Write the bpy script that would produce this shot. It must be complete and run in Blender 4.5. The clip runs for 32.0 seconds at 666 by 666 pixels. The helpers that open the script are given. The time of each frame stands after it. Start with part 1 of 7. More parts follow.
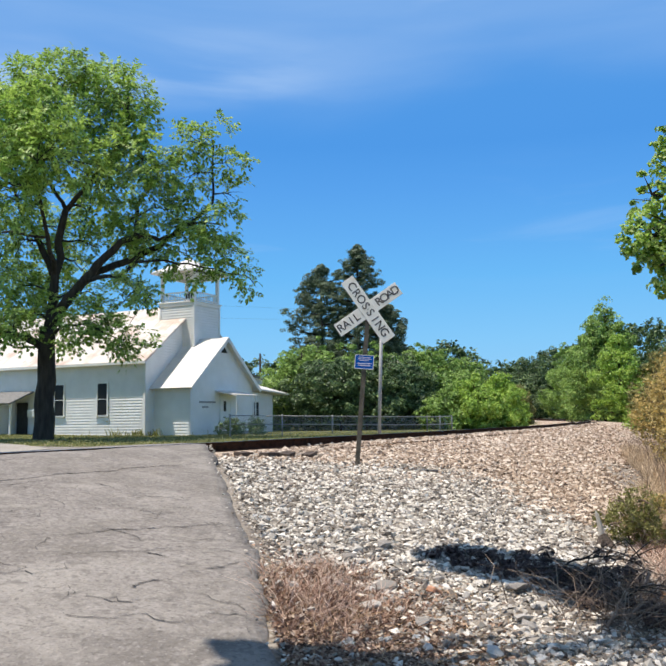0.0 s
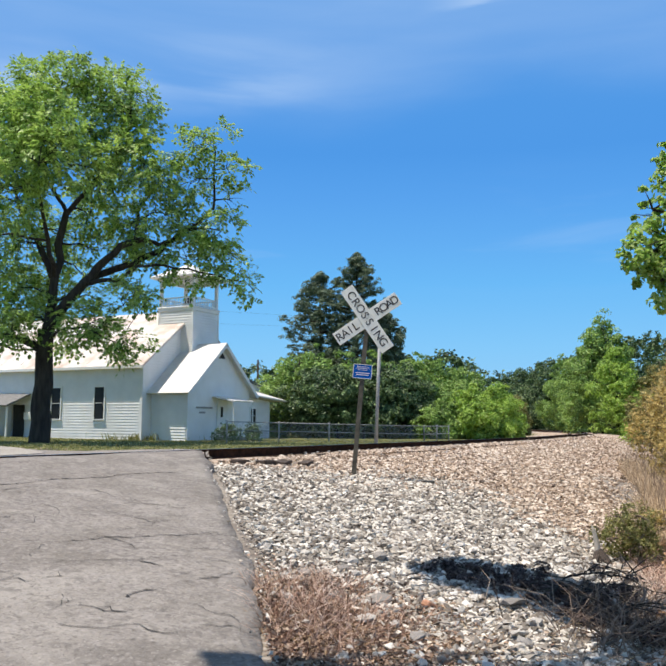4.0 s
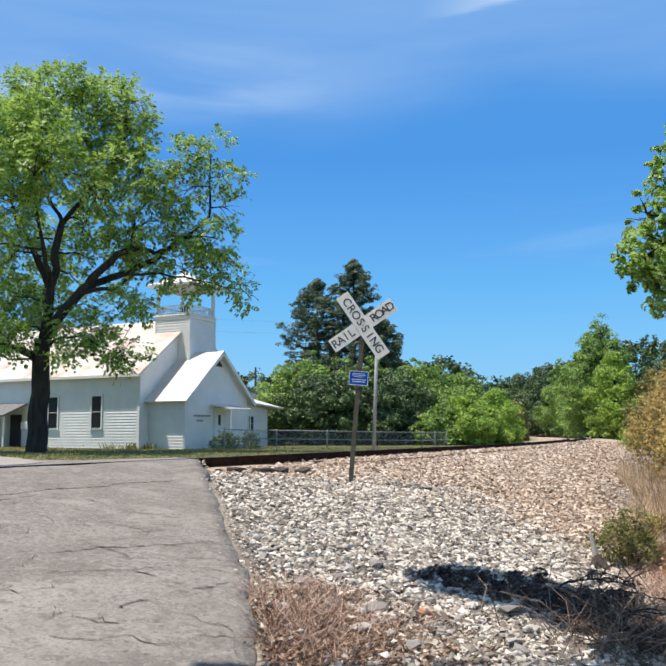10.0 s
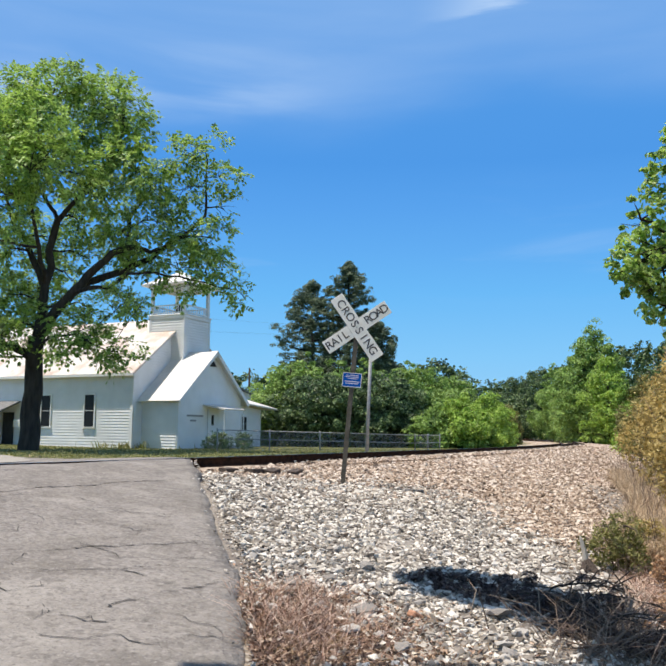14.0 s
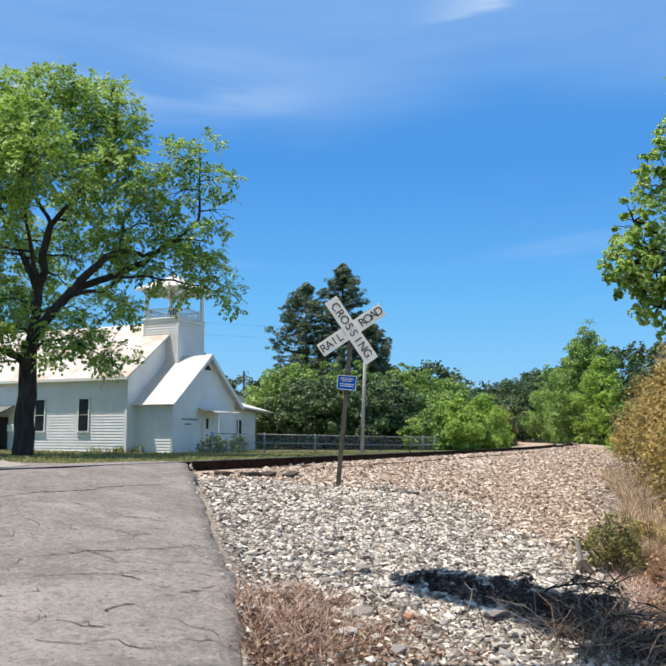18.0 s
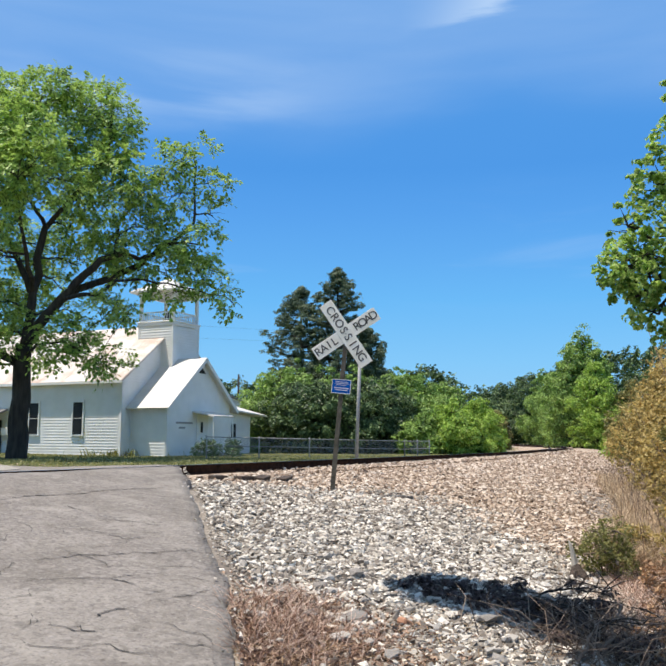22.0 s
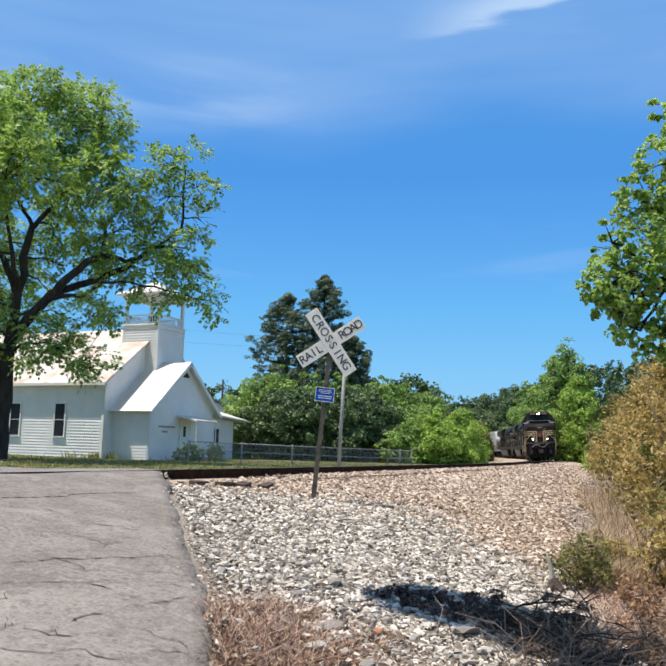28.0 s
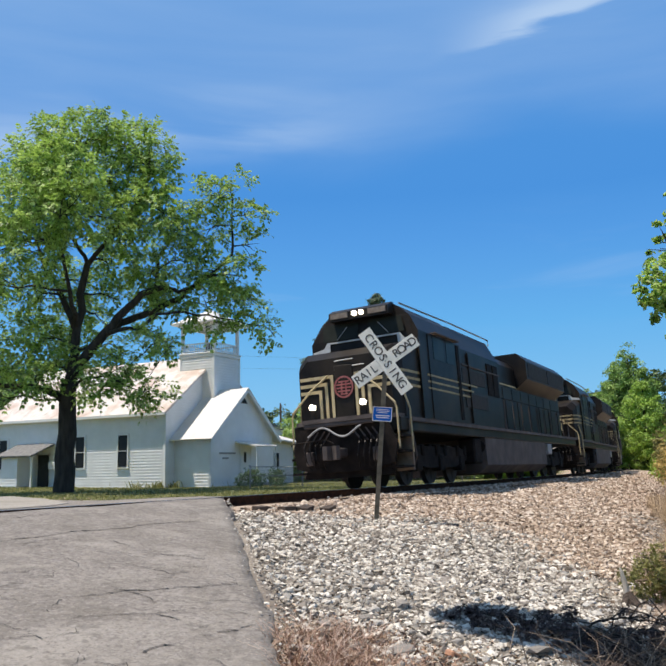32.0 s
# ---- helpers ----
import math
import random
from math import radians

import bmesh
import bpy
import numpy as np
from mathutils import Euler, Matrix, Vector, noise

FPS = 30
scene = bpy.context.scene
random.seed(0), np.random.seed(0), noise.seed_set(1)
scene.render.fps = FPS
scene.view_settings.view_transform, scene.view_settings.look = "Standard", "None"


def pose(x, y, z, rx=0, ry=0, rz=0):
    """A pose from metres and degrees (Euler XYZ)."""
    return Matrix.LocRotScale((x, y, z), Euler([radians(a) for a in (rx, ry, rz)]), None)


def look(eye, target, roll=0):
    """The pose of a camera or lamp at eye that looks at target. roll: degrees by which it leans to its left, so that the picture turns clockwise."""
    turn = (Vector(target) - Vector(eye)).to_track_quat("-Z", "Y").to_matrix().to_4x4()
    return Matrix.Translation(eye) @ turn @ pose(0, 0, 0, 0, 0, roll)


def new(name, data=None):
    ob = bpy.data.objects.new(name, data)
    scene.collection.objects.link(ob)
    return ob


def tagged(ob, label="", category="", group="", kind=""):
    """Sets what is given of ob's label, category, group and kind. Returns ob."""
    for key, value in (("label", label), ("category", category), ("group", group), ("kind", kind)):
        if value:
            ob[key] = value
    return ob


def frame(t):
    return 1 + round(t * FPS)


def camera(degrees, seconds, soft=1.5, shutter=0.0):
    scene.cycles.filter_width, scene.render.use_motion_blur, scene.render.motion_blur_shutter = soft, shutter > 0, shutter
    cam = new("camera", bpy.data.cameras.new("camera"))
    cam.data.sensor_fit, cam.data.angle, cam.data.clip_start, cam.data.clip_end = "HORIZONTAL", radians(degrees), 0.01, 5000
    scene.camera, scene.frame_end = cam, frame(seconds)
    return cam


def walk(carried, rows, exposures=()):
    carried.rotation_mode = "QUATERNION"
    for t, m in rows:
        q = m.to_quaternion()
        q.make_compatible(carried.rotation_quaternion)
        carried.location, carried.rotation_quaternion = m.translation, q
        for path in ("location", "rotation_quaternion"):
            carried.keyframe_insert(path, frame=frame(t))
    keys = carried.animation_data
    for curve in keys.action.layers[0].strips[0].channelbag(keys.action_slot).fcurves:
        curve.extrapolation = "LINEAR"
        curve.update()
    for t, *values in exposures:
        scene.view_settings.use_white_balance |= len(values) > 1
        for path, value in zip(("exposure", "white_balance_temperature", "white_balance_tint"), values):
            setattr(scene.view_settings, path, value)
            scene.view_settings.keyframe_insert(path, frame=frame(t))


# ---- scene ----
cam = camera(43.8, 32.0, soft=2.0)
PATH = [
    (0, (-0.03, -0.028, 1.584), (-0.083, 1.961, 1.784), -0.7),
    (0.5, (-0.033, -0.026, 1.585), (-0.084, 1.963, 1.784), -0.0),
    (1, (-0.04, -0.024, 1.599), (-0.088, 1.965, 1.804), 0.4),
    (1.5, (-0.041, -0.049, 1.606), (-0.091, 1.939, 1.813), 0.5),
    (2, (-0.04, -0.041, 1.604), (-0.09, 1.947, 1.812), 0.3),
    (2.5, (-0.038, -0.029, 1.601), (-0.087, 1.959, 1.809), 0.1),
    (3, (-0.043, -0.024, 1.606), (-0.092, 1.964, 1.816), 0.2),
    (3.5, (-0.039, -0.021, 1.612), (-0.088, 1.967, 1.826), 0.3),
    (5.5, (-0.036, -0.011, 1.606), (-0.081, 1.976, 1.829), 0.2),
    (6, (-0.025, -0.019, 1.61), (-0.069, 1.968, 1.835), 0.0),
    (6.5, (-0.02, -0.021, 1.613), (-0.06, 1.965, 1.843), -0.0),
    (7, (-0.02, -0.014, 1.606), (-0.06, 1.973, 1.838), 0.1),
    (7.5, (-0.011, -0.006, 1.611), (-0.052, 1.98, 1.845), 0.1),
    (8, (-0.014, -0.011, 1.612), (-0.055, 1.975, 1.845), 0.1),
    (8.5, (-0.014, 0.004, 1.606), (-0.055, 1.99, 1.839), 0.1),
    (9, (-0.009, -0.006, 1.614), (-0.051, 1.98, 1.846), 0.0),
    (9.5, (-0.008, 0.007, 1.61), (-0.051, 1.992, 1.843), -0.1),
    (10, (-0.008, 0.009, 1.614), (-0.051, 1.995, 1.848), -0.2),
    (10.5, (0.001, 0.015, 1.61), (-0.043, 2.001, 1.842), -0.4),
    (11, (0.005, 0.022, 1.609), (-0.038, 2.008, 1.841), -0.3),
    (11.5, (0.006, 0.021, 1.61), (-0.036, 2.007, 1.843), -0.1),
    (12, (0.006, 0.016, 1.61), (-0.034, 2.002, 1.843), 0.1),
    (12.5, (0.006, 0.016, 1.61), (-0.032, 2.002, 1.843), 0.3),
    (13, (0.009, 0.018, 1.611), (-0.026, 2.004, 1.845), 0.4),
    (13.5, (0.004, 0.012, 1.618), (-0.028, 1.998, 1.854), 0.5),
    (14, (0.003, 0.007, 1.612), (-0.027, 1.993, 1.85), 0.5),
    (14.5, (-0.002, -0.006, 1.616), (-0.031, 1.979, 1.857), 0.5),
    (16.5, (-0.005, 0.003, 1.613), (-0.023, 1.988, 1.856), 0.3),
    (17, (-0.006, 0.01, 1.614), (-0.022, 1.995, 1.858), 0.2),
    (17.5, (-0.008, 0.005, 1.611), (-0.023, 1.99, 1.855), 0.2),
    (18, (-0.002, -0.008, 1.615), (-0.018, 1.977, 1.859), 0.1),
    (18.5, (0.0, -0.011, 1.615), (-0.014, 1.974, 1.86), 0.0),
    (19, (-0.005, -0.001, 1.609), (-0.015, 1.984, 1.853), -0.0),
    (19.5, (-0.003, 0.001, 1.614), (-0.011, 1.986, 1.858), 0.1),
    (20, (-0.001, 0.001, 1.614), (-0.005, 1.986, 1.858), 0.1),
    (20.5, (0.002, 0.003, 1.616), (-0.002, 1.988, 1.862), 0.2),
    (21, (-0.002, 0.0, 1.618), (-0.007, 1.985, 1.866), 0.3),
    (21.5, (0.0, -0.007, 1.619), (-0.006, 1.978, 1.868), 0.3),
    (22, (0.004, -0.001, 1.617), (0.0, 1.983, 1.87), 0.2),
    (22.5, (0.002, 0.001, 1.619), (-0.002, 1.984, 1.874), 0.2),
    (23, (0.009, -0.008, 1.618), (0.008, 1.976, 1.876), 0.1),
    (23.5, (0.018, -0.001, 1.614), (0.021, 1.982, 1.871), 0.1),
    (24, (0.024, -0.001, 1.614), (0.03, 1.983, 1.871), 0.1),
    (24.5, (0.025, -0.009, 1.623), (0.035, 1.974, 1.881), 0.3),
    (25, (0.021, -0.002, 1.624), (0.033, 1.981, 1.885), 0.6),
    (25.5, (0.015, -0.003, 1.625), (0.028, 1.98, 1.888), 0.8),
    (27.5, (0.009, -0.02, 1.622), (0.034, 1.961, 1.889), 1.3),
    (28, (0.017, -0.027, 1.629), (0.047, 1.955, 1.9), 1.5),
    (28.5, (0.021, -0.022, 1.635), (0.054, 1.958, 1.91), 1.5),
    (29, (0.022, -0.011, 1.636), (0.056, 1.969, 1.913), 1.2),
    (29.5, (0.023, -0.009, 1.635), (0.055, 1.971, 1.915), 0.9),
    (30, (0.02, -0.01, 1.636), (0.051, 1.969, 1.917), 0.6),
    (30.5, (0.022, -0.018, 1.642), (0.051, 1.961, 1.926), 0.2),
    (31, (0.026, -0.018, 1.647), (0.049, 1.961, 1.937), -0.3),
    (31.5, (0.032, -0.017, 1.647), (0.034, 1.96, 1.949), -0.9),
    (32, (0.024, -0.007, 1.643), (-0.076, 1.965, 1.96), -1.1),
]
walk(cam, [(t, look(eye, target, roll)) for t, eye, target, roll in PATH],
     exposures=((0.0, 0.21), (30.6, 0.21), (31.7, 0.09), (32.0, 0.07)))

# ---- world, sun and exposure ----
SUN_AZ, SUN_EL = 192.0, 69.5          # from the left of the view and a little behind, high


def sky_world():
    w = bpy.data.worlds.new("sky")
    scene.world = w
    w.use_nodes = True
    nt = w.node_tree
    nt.nodes.clear()
    N, L = nt.nodes.new, nt.links.new
    out, bg, sky = N("ShaderNodeOutputWorld"), N("ShaderNodeBackground"), N("ShaderNodeTexSky")
    sky.sky_type = "NISHITA"
    sky.sun_disc = False
    sky.sun_elevation = radians(SUN_EL)
    sky.sun_rotation = radians(90 - SUN_AZ)
    sky.altitude = 300
    sky.air_density, sky.dust_density, sky.ozone_density = 1.0, 0.1, 4.0

    def calc(op, a, b=0.0):
        n = N("ShaderNodeMath")
        n.operation = op
        for i, v in enumerate((a, b)):
            if isinstance(v, float):
                n.inputs[i].default_value = v
            else:
                L(v, n.inputs[i])
        return n.outputs["Value"]

    def rise(v, lo, hi, to=1.0, start=0.0):
        n = N("ShaderNodeMapRange")
        n.interpolation_type = "SMOOTHSTEP"
        n.inputs["From Min"].default_value, n.inputs["From Max"].default_value = lo, hi
        n.inputs["To Min"].default_value, n.inputs["To Max"].default_value = start, to
        L(v, n.inputs["Value"])
        return n.outputs["Result"]

    def streaks(scale, stretch, turn, offset, detail=7.0):
        mp, n = N("ShaderNodeMapping"), N("ShaderNodeTexNoise")
        mp.inputs["Location"].default_value = offset
        mp.inputs["Rotation"].default_value = (0, radians(turn), 0)
        mp.inputs["Scale"].default_value = stretch
        n.inputs["Scale"].default_value, n.inputs["Detail"].default_value = scale, detail
        n.inputs["Roughness"].default_value, n.inputs["Distortion"].default_value = 0.5, 0.5
        L(tc.outputs["Generated"], mp.inputs["Vector"])
        L(mp.outputs["Vector"], n.inputs["Vector"])
        return n.outputs["Fac"]

    tc, xyz = N("ShaderNodeTexCoord"), N("ShaderNodeSeparateXYZ")
    L(tc.outputs["Generated"], xyz.inputs["Vector"])
    up = xyz.outputs["Z"]
    # deep blue between the horizon's paler air and the high veil
    ramp = N("ShaderNodeValToRGB")
    L(rise(up, 0.0, 0.5), ramp.inputs["Fac"])
    ramp.inputs["Fac"].links[0].from_node.interpolation_type = "LINEAR"
    el = ramp.color_ramp.elements
    stops = ((0.0, (2.3, 4.9, 7.5)), (0.18, (1.65, 4.6, 7.8)), (0.33, (1.05, 3.95, 7.7)), (0.43, (0.88, 3.4, 7.4)), (0.53, (0.7, 2.95, 7.1)), (0.63, (0.54, 2.6, 6.7)), (1.0, (0.72, 2.7, 6.5)))
    while len(el) < len(stops):
        el.new(0.5)
    for e, (q, c) in zip(el, stops):
        e.position, e.color = q, (*c, 1)
    air = N("ShaderNodeMixRGB")
    air.inputs["Fac"].default_value = 0.88
    L(sky.outputs["Color"], air.inputs["Color1"])
    L(ramp.outputs["Color"], air.inputs["Color2"])
    # cirrus: a veil with a soft lower border, brighter where it is thick, and thin streaks under it
    fwd = calc("MAXIMUM", xyz.outputs["Y"], 0.15)
    u, v = calc("DIVIDE", xyz.outputs["X"], fwd), calc("DIVIDE", up, fwd)
    broad, fine = streaks(1.6, (1.0, 1.0, 5.0), 8, (4.3, 1.7, 2.6)), streaks(3.2, (1.0, 1.0, 7.0), -9, (1.3, 0.7, 5.6), 9.0)
    wave = calc("MULTIPLY", calc("SUBTRACT", broad, 0.5), 0.11)
    border = calc("ADD", calc("MULTIPLY", rise(u, -0.02, 0.22), 0.05), 0.418)
    above = calc("ADD", calc("SUBTRACT", v, border), wave)
    veil = calc("MULTIPLY", rise(above, -0.075, 0.03), calc("ADD", calc("MULTIPLY", fine, 0.3), 0.06))
    edge = calc("MULTIPLY", calc("MULTIPLY", rise(above, -0.04, 0.004), rise(above, 0.075, 0.004)), calc("MULTIPLY", rise(u, 0.06, -0.2), rise(fine, 0.25, 0.65, 0.34)))
    tail = calc("ADD", calc("SUBTRACT", v, calc("ADD", calc("MULTIPLY", u, 0.28), 0.495)), calc("MULTIPLY", calc("SUBTRACT", fine, 0.5), 0.13))
    plume = calc("MULTIPLY", calc("MULTIPLY", rise(tail, -0.014, 0.008), rise(tail, 0.08, 0.0)), calc("MULTIPLY", rise(u, 0.07, 0.24), rise(u, 0.5, 0.26, 0.62)))
    low = calc("MULTIPLY", calc("MULTIPLY", rise(v, 0.14, 0.23), rise(v, 0.34, 0.25)), rise(fine, 0.52, 0.78, 0.17))
    cover = calc("MINIMUM", calc("ADD", calc("ADD", veil, edge), calc("ADD", plume, low)), 0.8)
    cloud = N("ShaderNodeMixRGB")
    cloud.inputs["Color2"].default_value = (4.6, 6.0, 7.9, 1)
    L(cover, cloud.inputs["Fac"])
    L(air.outputs["Color"], cloud.inputs["Color1"])
    # high overhead the veil closes to an even pale sheet
    sheet = N("ShaderNodeMixRGB")
    sheet.inputs["Color2"].default_value = (2.45, 2.6, 2.85, 1)
    L(rise(up, 0.52, 0.85, 0.75), sheet.inputs["Fac"])
    L(cloud.outputs["Color"], sheet.inputs["Color1"])
    L(sheet.outputs["Color"], bg.inputs["Color"])
    bg.inputs["Strength"].default_value = 0.108
    L(bg.outputs["Background"], out.inputs["Surface"])


sky_world()
sun = new("sun", bpy.data.lights.new("sun", "SUN"))
sun.data.energy, sun.data.angle, sun.data.color = 5.0, radians(0.53), (1.0, 0.905, 0.795)
_a, _e = radians(SUN_AZ), radians(SUN_EL)
sun.matrix_world = look((40 * math.cos(_a) * math.cos(_e), 40 * math.sin(_a) * math.cos(_e), 40 * math.sin(_e)), (0, 0, 0))


# ---- materials ----
def material(name, stops, rough=0.7, scale=6.0, detail=6.0, bump=0.0, bump_scale=None, metal=0.0, big=None, island=0.0,
             stretch=(1, 1, 1), translucent=0.0, emission=0.0, specular=0.5, rnd=0.0):
    """A node material: a noise through colour stops, a second larger noise (big: scale, colour, amount), bump, variation by island."""
    m = bpy.data.materials.new(name)
    m.use_nodes = True
    nt = m.node_tree
    N, L = nt.nodes.new, nt.links.new
    bs = nt.nodes["Principled BSDF"]
    bs.inputs["Roughness"].default_value, bs.inputs["Metallic"].default_value = rough, metal
    bs.inputs["Specular IOR Level"].default_value = specular
    tc, mp = N("ShaderNodeTexCoord"), N("ShaderNodeMapping")
    mp.inputs["Scale"].default_value = stretch
    L(tc.outputs["Object"], mp.inputs["Vector"])
    no = N("ShaderNodeTexNoise")
    no.inputs["Scale"].default_value, no.inputs["Detail"].default_value = scale, detail
    L(mp.outputs["Vector"], no.inputs["Vector"])
    ramp = N("ShaderNodeValToRGB")
    el = ramp.color_ramp.elements
    while len(el) < len(stops):
        el.new(0.5)
    for i, (p, c) in enumerate(stops):
        el[i].position, el[i].color = p, (*c, 1)
    fac = no.outputs["Fac"]
    if island > 0:
        geo, mx = N("ShaderNodeNewGeometry"), N("ShaderNodeMix")
        mx.inputs[0].default_value = island
        L(fac, mx.inputs[2])
        L(geo.outputs["Random Per Island"], mx.inputs[3])
        fac = mx.outputs[0]
    if rnd > 0:
        oi, mx = N("ShaderNodeObjectInfo"), N("ShaderNodeMix")
        mx.inputs[0].default_value = rnd
        L(fac, mx.inputs[2])
        L(oi.outputs["Random"], mx.inputs[3])
        fac = mx.outputs[0]
    L(fac, ramp.inputs["Fac"])
    col = ramp.outputs["Color"]
    if big:
        n2 = N("ShaderNodeTexNoise")
        n2.inputs["Scale"].default_value, n2.inputs["Detail"].default_value = big[0], 5.0
        L(tc.outputs["Object"], n2.inputs["Vector"])
        r2 = N("ShaderNodeValToRGB")
        r2.color_ramp.elements[0].position, r2.color_ramp.elements[1].position = 0.45, 0.68
        r2.color_ramp.elements[1].color = (big[2],) * 3 + (1,)
        L(n2.outputs["Fac"], r2.inputs["Fac"])
        mc = N("ShaderNodeMixRGB")
        mc.inputs["Color2"].default_value = (*big[1], 1)
        L(r2.outputs["Color"], mc.inputs["Fac"])
        L(col, mc.inputs["Color1"])
        col = mc.outputs["Color"]
    L(col, bs.inputs["Base Color"])
    if bump > 0:
        nb, bp = N("ShaderNodeTexNoise"), N("ShaderNodeBump")
        nb.inputs["Scale"].default_value, nb.inputs["Detail"].default_value = bump_scale or scale * 4, 5.0
        L(mp.outputs["Vector"], nb.inputs["Vector"])
        bp.inputs["Strength"].default_value, bp.inputs["Distance"].default_value = bump, 0.02
        L(nb.outputs["Fac"], bp.inputs["Height"])
        L(bp.outputs["Normal"], bs.inputs["Normal"])
    if emission > 0:
        bs.inputs["Emission Strength"].default_value = emission
        L(col, bs.inputs["Emission Color"])
    if translucent > 0:
        tr, ms = N("ShaderNodeBsdfTranslucent"), N("ShaderNodeMixShader")
        ms.inputs["Fac"].default_value = translucent
        L(col, tr.inputs["Color"])
        L(bs.outputs["BSDF"], ms.inputs[1])
        L(tr.outputs["BSDF"], ms.inputs[2])
        L(ms.outputs["Shader"], nt.nodes["Material Output"].inputs["Surface"])
    return m


def foliage(name, dark, mid, light, tr=0.35, island=0.5, scale=0.6, gloss=0.4):
    return material(name, [(0.2, dark), (0.5, mid), (0.85, light)], rough=0.5, scale=scale, detail=4, island=island, translucent=tr, specular=gloss)


def asphalt():
    """Old asphalt: fine aggregate, mid-size mottling, broad stains and pale worn patches."""
    m = material("worn_asphalt", [(0.3, (0.167, 0.150, 0.137)), (0.5, (0.238, 0.216, 0.197)), (0.7, (0.304, 0.279, 0.255))], rough=0.93, scale=26, detail=12,
                 bump=0.8, bump_scale=24, big=(1.6, (0.189, 0.170, 0.150), 0.9), specular=0.15)
    nt = m.node_tree
    N, L = nt.nodes.new, nt.links.new
    bs = nt.nodes["Principled BSDF"]
    col = bs.inputs["Base Color"].links[0].from_socket
    tc = N("ShaderNodeTexCoord")
    for scale, lo, hi, amount, shade in ((0.45, 0.48, 0.62, 0.6, (0.158, 0.143, 0.128)), (0.8, 0.50, 0.64, 0.7, (0.350, 0.322, 0.290)), (2.6, 0.54, 0.66, 0.6, (0.326, 0.299, 0.268)), (4.5, 0.57, 0.7, 0.5, (0.145, 0.130, 0.118)), (9.0, 0.54, 0.64, 0.5, (0.130, 0.117, 0.106)), (13.0, 0.55, 0.66, 0.5, (0.343, 0.315, 0.290)), (34.0, 0.55, 0.64, 0.55, (0.110, 0.098, 0.090)), (47.0, 0.57, 0.66, 0.5, (0.380, 0.350, 0.325))):
        n, r, mx = N("ShaderNodeTexNoise"), N("ShaderNodeValToRGB"), N("ShaderNodeMixRGB")
        n.inputs["Scale"].default_value, n.inputs["Detail"].default_value, n.inputs["Distortion"].default_value = scale, 7.0, 0.8
        n.noise_dimensions = "4D"
        n.inputs["W"].default_value = scale * 3
        L(tc.outputs["Object"], n.inputs["Vector"])
        r.color_ramp.elements[0].position, r.color_ramp.elements[1].position = lo, hi
        r.color_ramp.elements[1].color = (amount, amount, amount, 1)
        L(n.outputs["Fac"], r.inputs["Fac"])
        L(r.outputs["Color"], mx.inputs["Fac"])
        L(col, mx.inputs["Color1"])
        mx.inputs["Color2"].default_value = (*shade, 1)
        col = mx.outputs["Color"]
    L(col, bs.inputs["Base Color"])
    return m


ASPHALT = asphalt()
CRACK = material("crack_tar", [(0.3, (0.02, 0.02, 0.02)), (0.7, (0.07, 0.065, 0.06))], rough=0.95, scale=12)
STONE = material("ballast_stone", [(0.0, (0.083, 0.070, 0.057)), (0.3, (0.258, 0.225, 0.189)), (0.6, (0.488, 0.442, 0.377)), (0.85, (0.773, 0.718, 0.635))], rough=0.9, scale=3.0, island=0.85, specular=0.2)
STONE_ONE = material("ballast_stone_single", [(0.0, (0.156, 0.143, 0.129)), (0.4, (0.350, 0.322, 0.290)), (1.0, (0.662, 0.626, 0.570))], rough=0.9, scale=14.0, rnd=0.7, specular=0.2, bump=0.3)
STONE_RUST = material("rusty_ballast_stone", [(0.0, (0.098, 0.068, 0.048)), (0.3, (0.30, 0.222, 0.162)), (0.6, (0.485, 0.382, 0.292)), (0.85, (0.70, 0.60, 0.50))], rough=0.9, scale=3.0, island=0.85, specular=0.2)
GRAVEL = material("gravel_ground", [(0.3, (0.16, 0.135, 0.11)), (0.5, (0.29, 0.26, 0.225)), (0.7, (0.42, 0.39, 0.35))], rough=0.95, scale=22, detail=9, bump=0.9, bump_scale=30, big=(0.9, (0.17, 0.145, 0.125), 0.8), specular=0.15)
BALLAST_BED = material("ballast_bed", [(0.32, (0.10, 0.07, 0.05)), (0.45, (0.33, 0.25, 0.19)), (0.56, (0.52, 0.43, 0.35)), (0.68, (0.72, 0.65, 0.56))], rough=0.95, scale=7, detail=12, bump=1.0, bump_scale=14, big=(0.3, (0.34, 0.22, 0.14), 0.7), specular=0.15)
EARTH = material("grassy_earth", [(0.3, (0.07, 0.075, 0.03)), (0.5, (0.12, 0.13, 0.045)), (0.7, (0.24, 0.21, 0.10))], rough=0.95, scale=3, detail=9, bump=0.8, bump_scale=12, specular=0.1)
RAIL = material("rusty_rail", [(0.3, (0.02, 0.011, 0.007)), (0.7, (0.065, 0.03, 0.017))], rough=0.9, scale=9, bump=0.2, specular=0.1)
RAIL_TOP = material("polished_rail_head", [(0.3, (0.42, 0.41, 0.4)), (0.7, (0.6, 0.59, 0.57))], rough=0.32, metal=1.0, scale=5)
TIE = material("weathered_tie", [(0.3, (0.03, 0.022, 0.017)), (0.7, (0.12, 0.09, 0.07))], rough=0.95, scale=5, stretch=(1, 8, 8), bump=0.6, rnd=0.3)
WHITE = material("white_paint", [(0.25, (0.78, 0.785, 0.765)), (0.6, (0.85, 0.85, 0.835))], rough=0.6, scale=1.5, detail=8, big=(0.5, (0.73, 0.73, 0.70), 0.5), bump=0.08, bump_scale=30)
